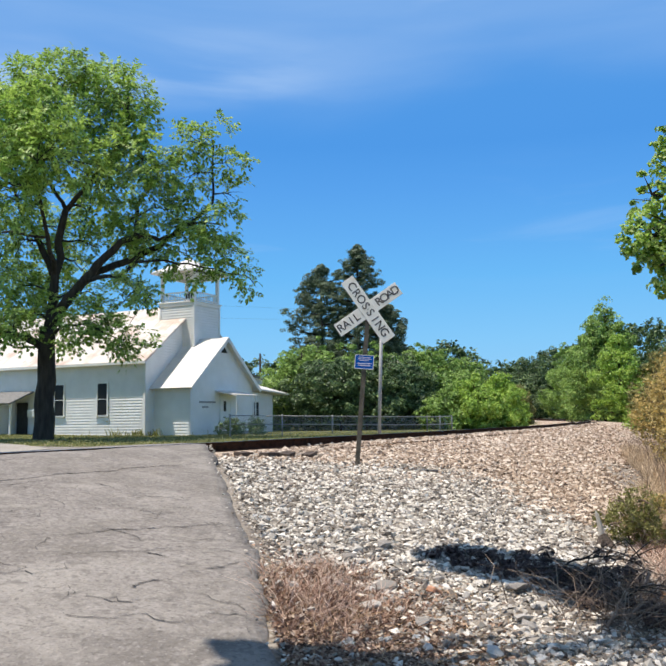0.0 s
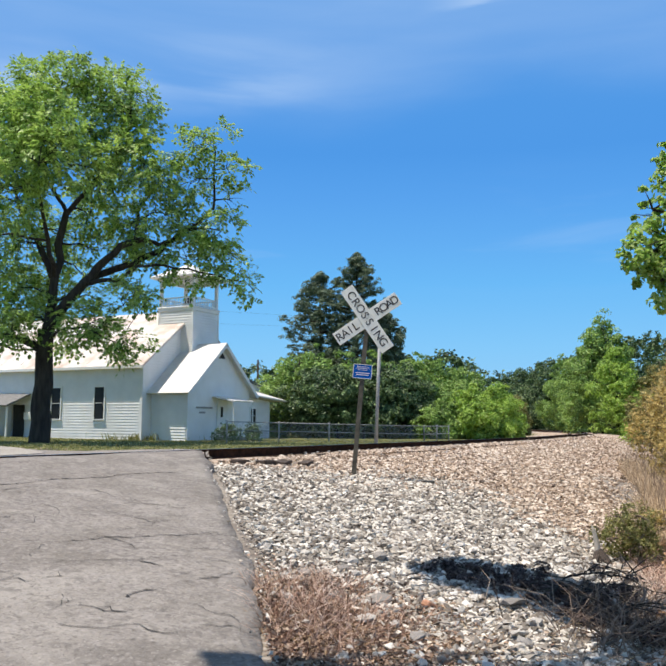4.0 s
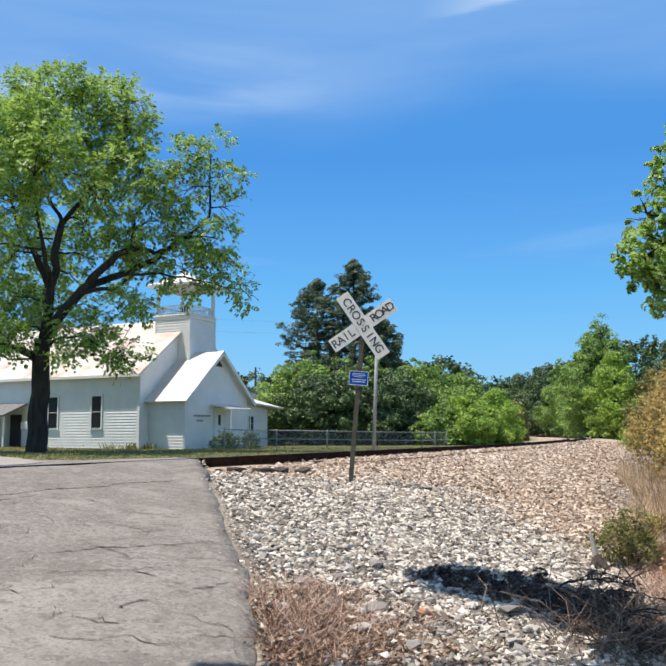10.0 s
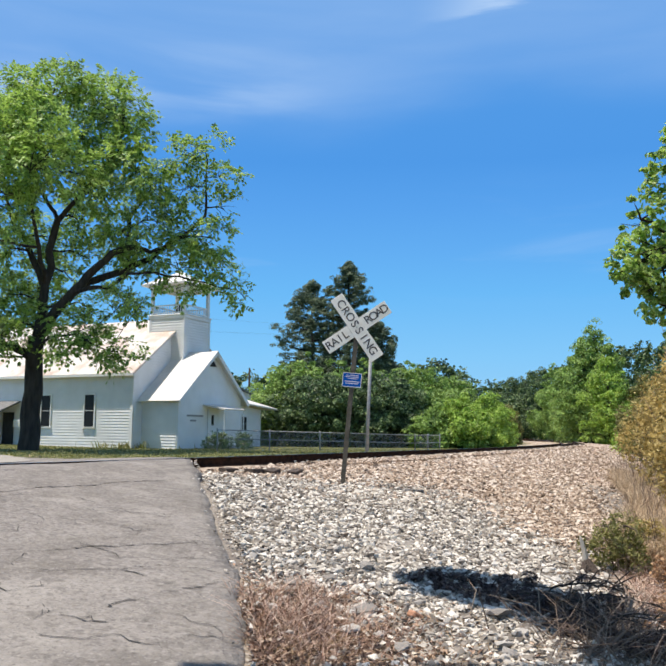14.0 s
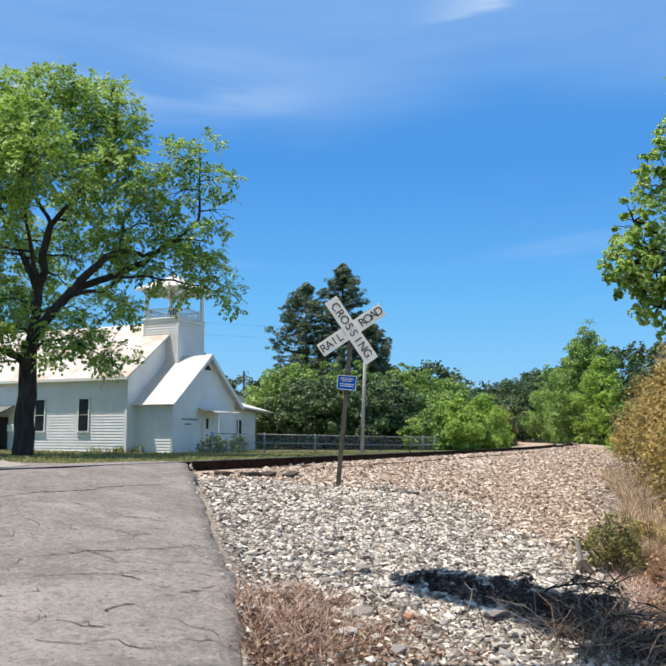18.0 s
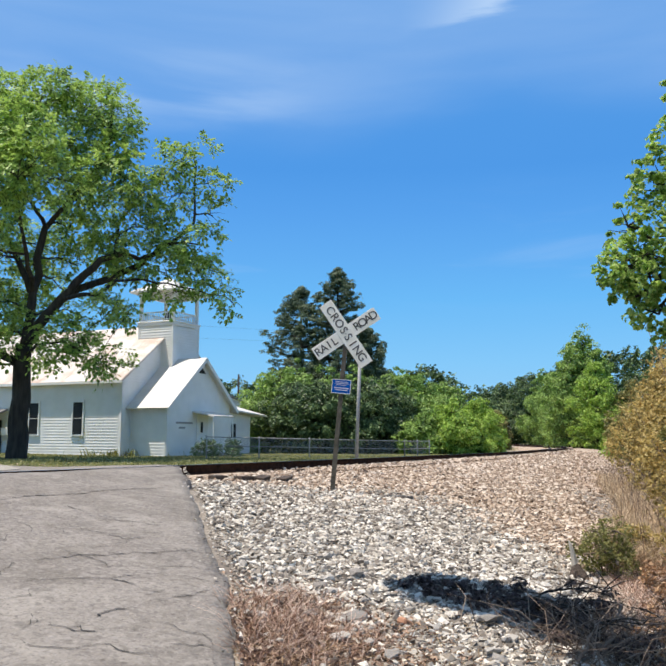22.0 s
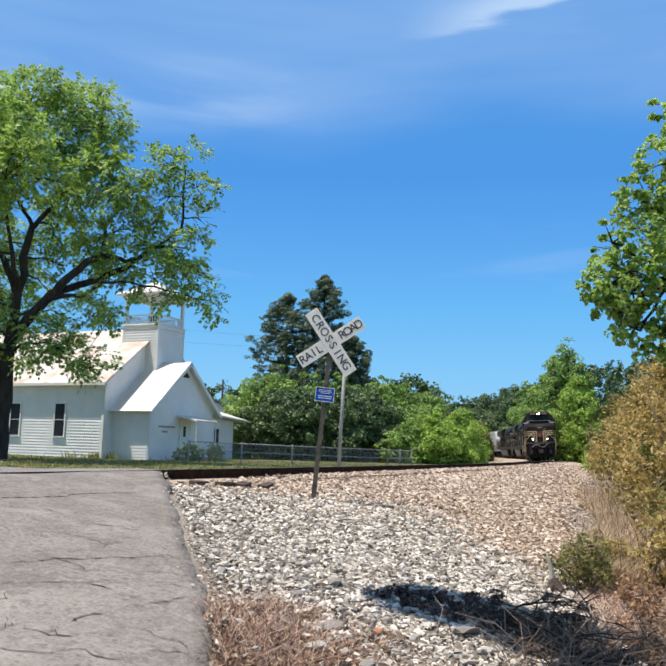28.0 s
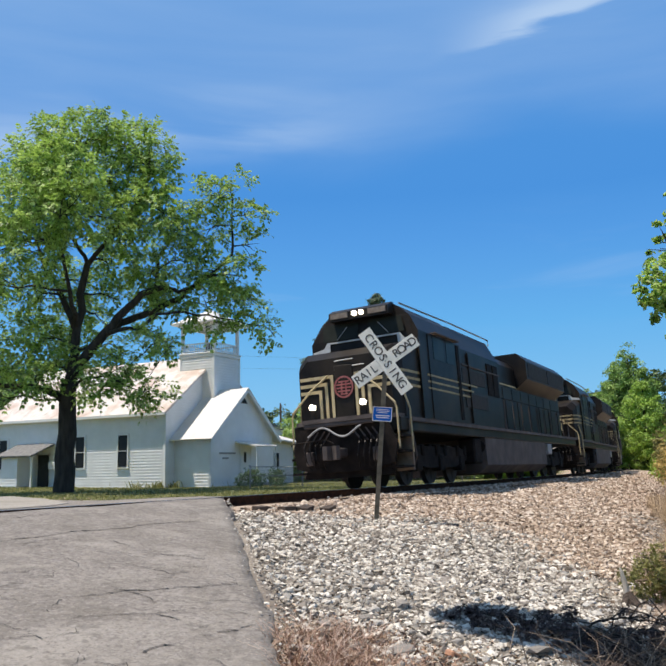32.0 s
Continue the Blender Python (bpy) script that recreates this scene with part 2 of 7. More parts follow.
ROOF = material("white_metal_roof", [(0.3, (0.58, 0.53, 0.485)), (0.7, (0.74, 0.705, 0.665))], rough=0.55, scale=2.6, detail=12, big=(0.75, (0.47, 0.32, 0.235), 0.85))
ROOF_CLEAN = material("clean_white_metal_roof", [(0.3, (0.66, 0.64, 0.61)), (0.7, (0.78, 0.76, 0.74))], rough=0.5, scale=1.6, detail=10, big=(1.4, (0.6, 0.56, 0.52), 0.4))
SHINGLE = material("grey_shingles", [(0.3, (0.13, 0.13, 0.13)), (0.7, (0.24, 0.235, 0.23))], rough=0.9, scale=4, stretch=(1, 1, 6))
PALE_GRAVEL = material("pale_gravel", [(0.35, (0.26, 0.24, 0.21)), (0.5, (0.34, 0.315, 0.28)), (0.65, (0.43, 0.40, 0.36))], rough=0.95, scale=20, detail=8, bump=0.4, big=(0.6, (0.24, 0.22, 0.19), 0.6), specular=0.15)
GLASS = material("dark_window", [(0.3, (0.01, 0.011, 0.013)), (0.7, (0.022, 0.024, 0.027))], rough=0.3, scale=2, specular=0.2)
DARK = material("dark_opening", [(0.3, (0.02, 0.02, 0.02)), (0.7, (0.04, 0.04, 0.04))], rough=0.9)
GREY = material("galvanised_steel", [(0.3, (0.26, 0.26, 0.26)), (0.7, (0.40, 0.40, 0.395))], rough=0.65, metal=0.2, scale=12)
SIGNWHITE = material("aged_sign_white", [(0.3, (0.82, 0.79, 0.69)), (0.7, (0.9, 0.87, 0.79))], rough=0.6, scale=7, detail=8, big=(9, (0.66, 0.6, 0.49), 0.35))
BLACKPAINT = material("black_letter_paint", [(0.3, (0.035, 0.03, 0.028)), (0.7, (0.07, 0.06, 0.055))], rough=0.7, scale=30)
BLUE = material("blue_sign", [(0.3, (0.004, 0.085, 0.40)), (0.7, (0.008, 0.12, 0.48))], rough=0.7, scale=8, specular=0.12)
POSTSTEEL = material("weathered_sign_post", [(0.3, (0.055, 0.05, 0.035)), (0.7, (0.14, 0.12, 0.09))], rough=0.85, scale=10, bump=0.3)
BARK = material("dark_bark", [(0.3, (0.018, 0.014, 0.012)), (0.7, (0.06, 0.05, 0.04))], rough=0.95, scale=7, stretch=(1, 1, 0.2), bump=0.9)
LEAF_A = foliage("walnut_leaves", (0.06, 0.115, 0.025), (0.33, 0.50, 0.09), (0.56, 0.72, 0.22), 0.43, 0.55, gloss=0.6)
LEAF_B = foliage("thicket_leaves", (0.08, 0.15, 0.035), (0.24, 0.38, 0.075), (0.46, 0.60, 0.17), 0.18, 0.35, gloss=0.5)
LEAF_C = foliage("bright_leaves", (0.14, 0.25, 0.035), (0.32, 0.48, 0.07), (0.54, 0.68, 0.16), 0.3, 0.4, gloss=0.5)
# dark foliage; in the thicket its near-black and few bright leaves paint shade and sun
LEAF_D = foliage("dark_and_shaded_leaves", (0.02, 0.045, 0.02), (0.075, 0.14, 0.045), (0.34, 0.46, 0.17), 0.08, 0.45, gloss=0.55)
NEEDLE = foliage("pine_needles", (0.05, 0.08, 0.045), (0.115, 0.165, 0.09), (0.22, 0.275, 0.16), 0.2, 0.4)
LEAF_DRY = foliage("yellowing_leaves", (0.16, 0.125, 0.04), (0.50, 0.375, 0.12), (0.77, 0.63, 0.29), 0.45, 0.55, 2.2)
LEAF_OLIVE = foliage("olive_leaves", (0.11, 0.115, 0.035), (0.25, 0.245, 0.075), (0.45, 0.41, 0.16), 0.35, 0.5, 2.0)
LEAF_M = foliage("maple_leaves", (0.12, 0.22, 0.045), (0.37, 0.55, 0.11), (0.68, 0.80, 0.32), 0.6, 0.6, 1.5, 0.6)
# withered brown, kept this dark to deepen the maple's shade as well
LEAF_DEAD = foliage("dead_leaves_and_shade", (0.03, 0.02, 0.019), (0.10, 0.068, 0.06), (0.25, 0.18, 0.15), 0.05)
LEAF_RUST = foliage("rusty_dead_leaves", (0.22, 0.11, 0.05), (0.42, 0.25, 0.13), (0.6, 0.43, 0.26), 0.25)
STRAW = material("dry_straw", [(0.1, (0.16, 0.09, 0.04)), (0.5, (0.33, 0.22, 0.11)), (0.9, (0.52, 0.40, 0.24))], rough=0.9, scale=2, island=0.7, specular=0.15)
BLEACHED = material("bleached_wood", [(0.3, (0.42, 0.36, 0.28)), (0.7, (0.66, 0.6, 0.5))], rough=0.9, scale=9, stretch=(1, 1, 0.15), bump=0.5)
TWIG = material("dead_twigs", [(0.1, (0.09, 0.06, 0.045)), (0.6, (0.25, 0.185, 0.14)), (0.95, (0.46, 0.37, 0.28))], rough=0.9, scale=2, island=0.6, specular=0.15)
DEAD_GRASS = material("dead_red_brown_grass", [(0.15, (0.15, 0.075, 0.05)), (0.5, (0.40, 0.26, 0.19)), (0.85, (0.70, 0.55, 0.45))], rough=0.9, scale=2, island=0.7, specular=0.1)
TAN_GRASS = material("tan_dry_grass", [(0.1, (0.31, 0.22, 0.135)), (0.5, (0.53, 0.405, 0.27)), (0.9, (0.72, 0.59, 0.44))], rough=0.9, scale=2, island=0.7, specular=0.1)
LITTER = material("dead_leaf_litter", [(0.1, (0.08, 0.05, 0.038)), (0.45, (0.27, 0.175, 0.125)), (0.75, (0.46, 0.325, 0.235)), (0.95, (0.62, 0.5, 0.38))], rough=0.85, scale=3, island=0.8, specular=0.2)
GRASS = foliage("green_grass", (0.13, 0.14, 0.045), (0.26, 0.265, 0.085), (0.48, 0.43, 0.2), 0.3)


# ---- building helpers ----
class Build:
    """Gathers vertices and faces for one mesh."""

    def __init__(self):
        self.v, self.f = [], []

    def add(self, vs, fs):
        o = len(self.v)
        self.v += [tuple(p) for p in vs]
        self.f += [tuple(i + o for i in q) for q in fs]
        return self

    def box(self, x0, x1, y0, y1, z0, z1, m=None, c=0.0):
        """A box; c: chamfer of the upright edges and rims."""
        if c <= 0:
            vs = [(x0, y0, z0), (x1, y0, z0), (x1, y1, z0), (x0, y1, z0), (x0, y0, z1), (x1, y0, z1), (x1, y1, z1), (x0, y1, z1)]
            fs = [(3, 2, 1, 0), (4, 5, 6, 7), (0, 1, 5, 4), (1, 2, 6, 5), (2, 3, 7, 6), (3, 0, 4, 7)]
        else:
            def ring(e, z):
                a = [(x0 + e, y0), (x1 - e, y0), (x1, y0 + e), (x1, y1 - e), (x1 - e, y1), (x0 + e, y1), (x0, y1 - e), (x0, y0 + e)]
                return [(x, y, z) for x, y in a]
            def inset(z):
                return [(min(max(x, x0 + c), x1 - c), min(max(y, y0 + c), y1 - c), z) for x, y, _ in ring(c, z)]
            vs = inset(z0) + ring(c, z0 + c) + ring(c, z1 - c) + inset(z1)
            fs = [tuple(range(7, -1, -1)), tuple(range(24, 32))]
            for k in range(3):
                fs += [(8 * k + i, 8 * k + (i + 1) % 8, 8 * k + 8 + (i + 1) % 8, 8 * k + 8 + i) for i in range(8)]
        if m is not None:
            vs = [m @ Vector(p) for p in vs]
        return self.add(vs, fs)

    def prism(self, outline, a, b, axis="y", m=None):
        """An outline of (u, w) pushed from a to b along an axis; for y: u is x, w is z; for x: u is y, w is z; for z: u, w are x, y."""
        n = len(outline)
        put = {"y": lambda u, w, t: (u, t, w), "x": lambda u, w, t: (t, u, w), "z": lambda u, w, t: (u, w, t)}[axis]
        vs = [put(u, w, a) for u, w in outline] + [put(u, w, b) for u, w in outline]
        if m is not None:
            vs = [m @ Vector(p) for p in vs]
        fs = [tuple(range(n)), tuple(range(2 * n - 1, n - 1, -1))] + [(i, i + n, (i + 1) % n + n, (i + 1) % n) for i in range(n)]
        return self.add(vs, fs)

    def tube(self, pts, radii, n=6, caps=True):
        pts = [Vector(p) for p in pts]
        o, k = len(self.v), len(pts)
        for i, p in enumerate(pts):
            d = (pts[min(i + 1, k - 1)] - pts[max(i - 1, 0)]).normalized()
            a = d.cross(Vector((0, 0, 1)) if abs(d.z) < 0.9 else Vector((1, 0, 0))).normalized()
            b = d.cross(a)
            r = radii[i] if hasattr(radii, "__len__") else radii
            for j in range(n):
                t = 2 * math.pi * j / n
                self.v.append(tuple(p + a * (r * math.cos(t)) + b * (r * math.sin(t))))
        for i in range(k - 1):
            for j in range(n):
                q = o + i * n
                self.f.append((q + j, q + (j + 1) % n, q + n + (j + 1) % n, q + n + j))
        if caps:
            self.f.append(tuple(o + j for j in range(n - 1, -1, -1)))
            self.f.append(tuple(o + (k - 1) * n + j for j in range(n)))
        return self

    def mesh(self, name, mat, smooth=False):
        me = bpy.data.meshes.new(name)
        me.from_pydata(self.v, [], self.f)
        me.materials.append(mat)
        bm = bmesh.new()
        bm.from_mesh(me)
        bmesh.ops.recalc_face_normals(bm, faces=bm.faces)
        bm.to_mesh(me)
        bm.free()
        if smooth:
            me.shade_smooth()
        return me


def raw_mesh(name, v, f, mat, smooth=False):
    """A large mesh straight from arrays; f: an (n, k) array."""
    me = bpy.data.meshes.new(name)
    v, f = np.asarray(v, np.float32), np.asarray(f, np.int32)
    n, k = f.shape
    me.vertices.add(len(v))
    me.vertices.foreach_set("co", v.ravel())
    me.loops.add(n * k)
    me.loops.foreach_set("vertex_index", f.ravel())
    me.polygons.add(n)
    me.polygons.foreach_set("loop_start", np.arange(0, n * k, k, dtype=np.int32))
    me.polygons.foreach_set("loop_total", np.full(n, k, np.int32))
    me.materials.append(mat)
    me.update(calc_edges=True)
    if smooth:
        me.shade_smooth()
    else:
        me.shade_flat()
    return me


def part(name, b, mat, parent, label="", smooth=False):
    ob = new(name, b if isinstance(b, bpy.types.Mesh) else b.mesh(name, mat, smooth))
    ob.parent = parent
    return tagged(ob, label)


def thing(name, m, label, category, group="", kind=""):
    ob = new(name)
    ob.empty_display_size = 0.3
    ob.matrix_world = m
    return tagged(ob, label, category, group, kind)


# ---- the railway's line and the lie of the land ----
R, TH0, P0, S1 = 361.8, 0.4459, (-0.993, 19.757), 124.0
CEN = (P0[0] - R * math.cos(TH0), P0[1] + R * math.sin(TH0))


def line(s):
    """The track's centre at s metres back along the line: x, y and its bearing."""
    a = TH0 - min(s, S1) / R
    x, y = CEN[0] + R * math.cos(a), CEN[1] - R * math.sin(a)
    if s > S1:
        x, y = x + math.sin(a) * (s - S1), y + math.cos(a) * (s - S1)
    return x, y, a


def rail_z(s):
    return 1.085 - 0.0038 * min(max(s, -40), 130)


def track_coords(x, y):
    """s along the line and d to its near side."""
    x, y = np.asarray(x, float), np.asarray(y, float)
    rx, ry = x - CEN[0], y - CEN[1]
    a = np.arctan2(-ry, rx)
    s, d = (TH0 - a) * R, np.hypot(rx, ry) - R
    a1 = TH0 - S1 / R
    x1, y1, _ = line(S1)
    s2 = (x - x1) * math.sin(a1) + (y - y1) * math.cos(a1)
    d2 = (x - x1) * math.cos(a1) - (y - y1) * math.sin(a1)
    return np.where(s > S1, S1 + s2, s), np.where(s > S1, d2, d)


LAND_D = [-300, -120, -60, -22, -6, -3.4, -2.2, 1.9, 3.5, 7.3, 9.5, 14, 40, 120]
LAND_Z = [14, 3.0, 1.2, 0.68, 0.72, 0.8, 0.885, 0.885, 0.77, 0.30, 0.06, -0.1, 0.0, 6.0]


def land(x, y):
    s, d = track_coords(x, y)
    return np.interp(d, LAND_D, LAND_Z) - 0.0038 * np.clip(s, -40, 130)


def land1(x, y):
    return float(land(x, y))


ROAD_D = [-30, -8, -3.0, -1.3, -0.72, 0.72, 1.4, 3.5, 6.0, 7.3, 9.5, 14, 60]
ROAD_Z = [0.66, 0.80, 0.99, 1.045, 1.052, 1.145, 1.135, 0.87, 0.56, 0.38, 0.11, -0.02, -0.4]


def road_z(x, y):
    s, d = track_coords(x, y)
    return np.interp(d, ROAD_D, ROAD_Z)


# ---- ground ----
# the near edge of the road
EDGE = [(3.2, -14.0), (-0.42, 4.28), (-0.65, 5.6), (-0.8, 6.6), (-1.05, 7.6), (-1.25, 8.3), (-1.6, 10.0), (-2.0, 11.8), (-2.42, 13.4), (-3.1, 17.6), (-4.3, 20.6), (-7.2, 23.0), (-10.2, 25.8), (-16, 31), (-24, 37), (-40, 46)]


def spread(*pieces):
    return np.unique(np.round(np.concatenate([np.arange(a, b, c) for a, b, c in pieces]), 4))


def build_ground():
    xs = spread((-900, -60, 40), (-60, -20, 2), (-20, -6, 0.7), (-6, 12, 0.16), (12, 40, 1.5), (40, 900.1, 40))
    ys = spread((-300, -20, 20), (-20, -8, 1.2), (-8, 2, 0.25), (2, 18, 0.16), (18, 40, 0.8), (40, 140, 3), (140, 1500.1, 40))
    gx, gy = np.meshgrid(xs, ys)
    z = land(gx, gy)
    near = (np.abs(gx) < 30) & (gy < 60)
    bumps = np.array([noise.noise(Vector((a * 0.9, b * 0.9, 3.1))) * 0.035 + noise.noise(Vector((a * 4, b * 4, 7.7))) * 0.012 if k else noise.noise(Vector((a * 0.05, b * 0.05, 1))) * 0.25
                      for a, b, k in zip(gx.ravel(), gy.ravel(), near.ravel())]).reshape(gx.shape)
    s, d = track_coords(gx, gy)
    bumps = np.where(np.abs(d) < 2.3, bumps * 0.2, bumps)
    z = z + bumps
    # the bed under the road lies lower than its surface
    ed = np.interp(gy, [p[1] for p in EDGE[:11]], [p[0] for p in EDGE[:11]])
    bed = (gx < ed - 0.15) & (gx > ed - 9.3) & (gy < 20)
    z = np.where(bed, np.minimum(z, road_z(gx, gy) - 0.12), z)
    ny, nx = gx.shape
    i = np.arange(ny * nx).reshape(ny, nx)
    f = np.stack([i[:-1, :-1], i[:-1, 1:], i[1:, 1:], i[1:, :-1]], -1).reshape(-1, 4)
    me = raw_mesh("ground", np.stack([gx, gy, z], -1).reshape(-1, 3), f, GRAVEL, True)
    me.materials.append(EARTH)
    cx, cy = gx.ravel()[f].mean(1), gy.ravel()[f].mean(1)
    cs, cd = track_coords(cx, cy)
    edge = np.array([noise.noise(Vector((a * 0.6, b * 0.6, 0.3))) for a, b in zip(cx, cy)])
    edge = edge + 0.25 * np.random.default_rng(2).normal(0, 1, len(edge))
    me.materials.append(BALLAST_BED)
    kind = np.where((cd < -4.2 + edge) | (cd > 10.5 + edge), 1, 0)
    kind = np.where((np.abs(cd) < 4.2 + edge) | ((cd > 0) & (cd < 7.2 + edge) & (cs > 3)), 2, kind)
    kind = np.where((kind == 2) & (cx < np.interp(cy, [p[1] for p in EDGE[:11]], [p[0] for p in EDGE[:11]]) + 0.7) & (cd > 1.6), 0, kind)
    me.polygons.foreach_set("material_index", kind.astype(np.int32))
    return tagged(new("ground", me), "gravel and grassy earth around the railway embankment", "ground", "", "structure")


build_ground()

# ---- road ----


def edge_points(step):
    pts = []
    for (ax, ay), (bx, by) in zip(EDGE, EDGE[1:]):
        n = max(1, int(math.hypot(bx - ax, by - ay) / step))
        pts += [(ax + (bx - ax) * k / n, ay + (by - ay) * k / n) for k in range(n)]
    return pts + [EDGE[-1]]


def build_road():
    rows, cols = edge_points(0.14), np.concatenate([[0.0], np.linspace(0.03, 3, 22), np.linspace(3.25, 10, 28)])
    v = []
    for i, (x, y) in enumerate(rows):
        wob = 0.09 * noise.noise(Vector((x * 1.4, y * 1.4, 5))) + 0.04 * noise.noise(Vector((x * 6, y * 6, 9)))
        for k, c in enumerate(cols):
            px, py = x - 0.93 * (c - wob), y - 0.36 * (c - wob)
            z = float(road_z(px, py)) + 0.012 * noise.noise(Vector((px * 0.8, py * 0.8, 2))) + 0.003 * noise.noise(Vector((px * 5, py * 5, 4)))
            v.append((px, py, z - (0.14 if k == 0 else 0.012 if k == 1 else 0)))
    n, m = len(rows), len(cols)
    i = np.arange(n * m).reshape(n, m)
    f = np.stack([i[:-1, :-1], i[1:, :-1], i[1:, 1:], i[:-1, 1:]], -1).reshape(-1, 4)
    me = raw_mesh("road", v, f, ASPHALT, True)
    return tagged(new("road", me), "cracked grey asphalt road rising to the crossing", "road", "", "structure")


road = build_road()


def build_cracks():
    """Open joints and cracks, dark slivers lying in the surface."""
    rng = random.Random(4)
    runs = [[(-3.95, 7.8), (-3.62, 8.43), (-3.48, 8.73), (-3.33, 9.19), (-2.94, 9.8), (-2.8, 10.21), (-2.41, 10.79), (-2.25, 11.12), (-2.12, 11.32), (-1.99, 11.26), (-1.91, 11.31)],
            [(-2.32, 6.32), (-2.01, 6.7), (-1.58, 7.08), (-1.33, 7.3), (-1.1, 7.52)], [(-1.17, 5.64), (-1.08, 5.77), (-1.01, 5.87), (-0.97, 5.97), (-0.91, 6.07), (-0.8, 6.11), (-0.7, 6.08)],
            [(-1.42, 5.15), (-1.42, 5.26), (-1.35, 5.36), (-1.27, 5.48)], [(-1.51, 4.96), (-1.43, 4.93), (-1.36, 4.95), (-1.34, 5.03)], [(-1.6, 6.11), (-1.49, 6.04), (-1.39, 6.03)],
            [(-4.4, 9.3), (-4.2, 9.75), (-4.06, 10.17), (-3.96, 10.46)], [(-2.23, 5.21), (-2.19, 5.37), (-2.17, 5.46)], [(-0.81, 4.92), (-0.66, 4.95)], [(-3.5, 8.13), (-3.39, 8.49), (-3.26, 8.75)]]
    runs += [[(-2.29, 5.83), (-2.34, 6.2), (-2.32, 6.32)], [(-1.94, 5.82), (-1.92, 6.06)], [(-1.72, 4.86), (-1.73, 5.0)], [(-3.13, 11.86), (-2.91, 12.22)], [(-2.82, 8.87), (-2.53, 8.6)],
             [(-1.44, 8.1), (-1.26, 8.01), (-1.2, 7.86)], [(-1.25, 5.84), (-1.18, 5.95)], [(-2.05, 7.6), (-1.86, 7.5), (-1.7, 7.62)]]
    for _ in range(55):
        x, y, a = rng.uniform(-3.6, -0.9), rng.uniform(4.6, 8.5), rng.uniform(-0.9, 1.3)
        run = []
        for _ in range(rng.randint(3, 7)):
            run.append((x, y))
            a += rng.gauss(0, 0.45)
            x, y = x + 0.13 * math.cos(a), y + 0.13 * math.sin(a)
        runs.append(run)
    for a, run in enumerate(runs):
        b, pts = Build(), []
        for (x0, y0), (x1, y1) in zip(run, run[1:]):
            n = max(2, int(math.hypot(x1 - x0, y1 - y0) / 0.07))
            pts += [(x0 + (x1 - x0) * k / n + rng.uniform(-0.025, 0.025), y0 + (y1 - y0) * k / n + rng.uniform(-0.045, 0.045)) for k in range(n)]
        pts = [p for p in pts + [run[-1]] if p[0] < np.interp(p[1], [q[1] for q in EDGE[:11]], [q[0] for q in EDGE[:11]]) - 0.14]
        if len(pts) < 3:
            continue
        for k, (x, y) in enumerate(pts):
            w = (0.45 + 0.9 * rng.random() ** 2) * (0.028, 0.012, 0.015, 0.012, 0.009, 0.009, 0.022, 0.01, 0.01, 0.018)[min(a, 9)] * (1.0 if a < 10 else 0.55 if a < 18 else 0.3) * (1 - abs(2 * k / (len(pts) - 1) - 1) ** 4) + 0.001
            z = float(road_z(x, y)) + 0.006 + 0.012 * noise.noise(Vector((x * 0.8, y * 0.8, 2))) + 0.003 * noise.noise(Vector((x * 5, y * 5, 4)))
            b.v += [(x, y - w, z), (x, y + w, z)]
        b.f = [(2 * k, 2 * k + 2, 2 * k + 3, 2 * k + 1) for k in range(len(pts) - 1)]
        part("crack", b, CRACK, road)


build_cracks()


def build_driveway():
    v = [(-13.6, 30.6), (-10.7, 26.5), (-8.6, 22.6), (-7.0, 18.8), (-6.2, 15.6), (-6.6, 13.8), (-9.5, 15.0), (-14, 22), (-18, 29)]
    b = Build()
    b.v = [(x, y, float(road_z(x, y)) + 0.014) for x, y in v] + [(x, y, float(road_z(x, y)) - 0.1) for x, y in v]
    n = len(v)
    b.f = [tuple(range(n - 1, -1, -1))] + [(i, (i + 1) % n, n + (i + 1) % n, n + i) for i in range(n)]
    tagged(new("driveway", b.mesh("driveway", PALE_GRAVEL)), "pale gravel apron beside the road", "driveway", "", "structure")


build_driveway()


# ---- track ----
CANT = math.radians(3.4)


def track_pose(s, side=0.0, up=0.0):
    """A pose on the line at s: its x looks forward along the travel, z is normal to the canted track."""
    x, y, a = line(s)
    fwd = Vector((-math.sin(a), -math.cos(a), 0))
    left = Vector((math.cos(a), -math.sin(a), 0)) * math.cos(CANT) + Vector((0, 0, math.sin(CANT)))
    upv = fwd.cross(left)
    m = Matrix((fwd, left, upv)).transposed().to_4x4()
    p = Vector((x, y, rail_z(s))) + left * side + upv * up
    m.translation = p
    return m


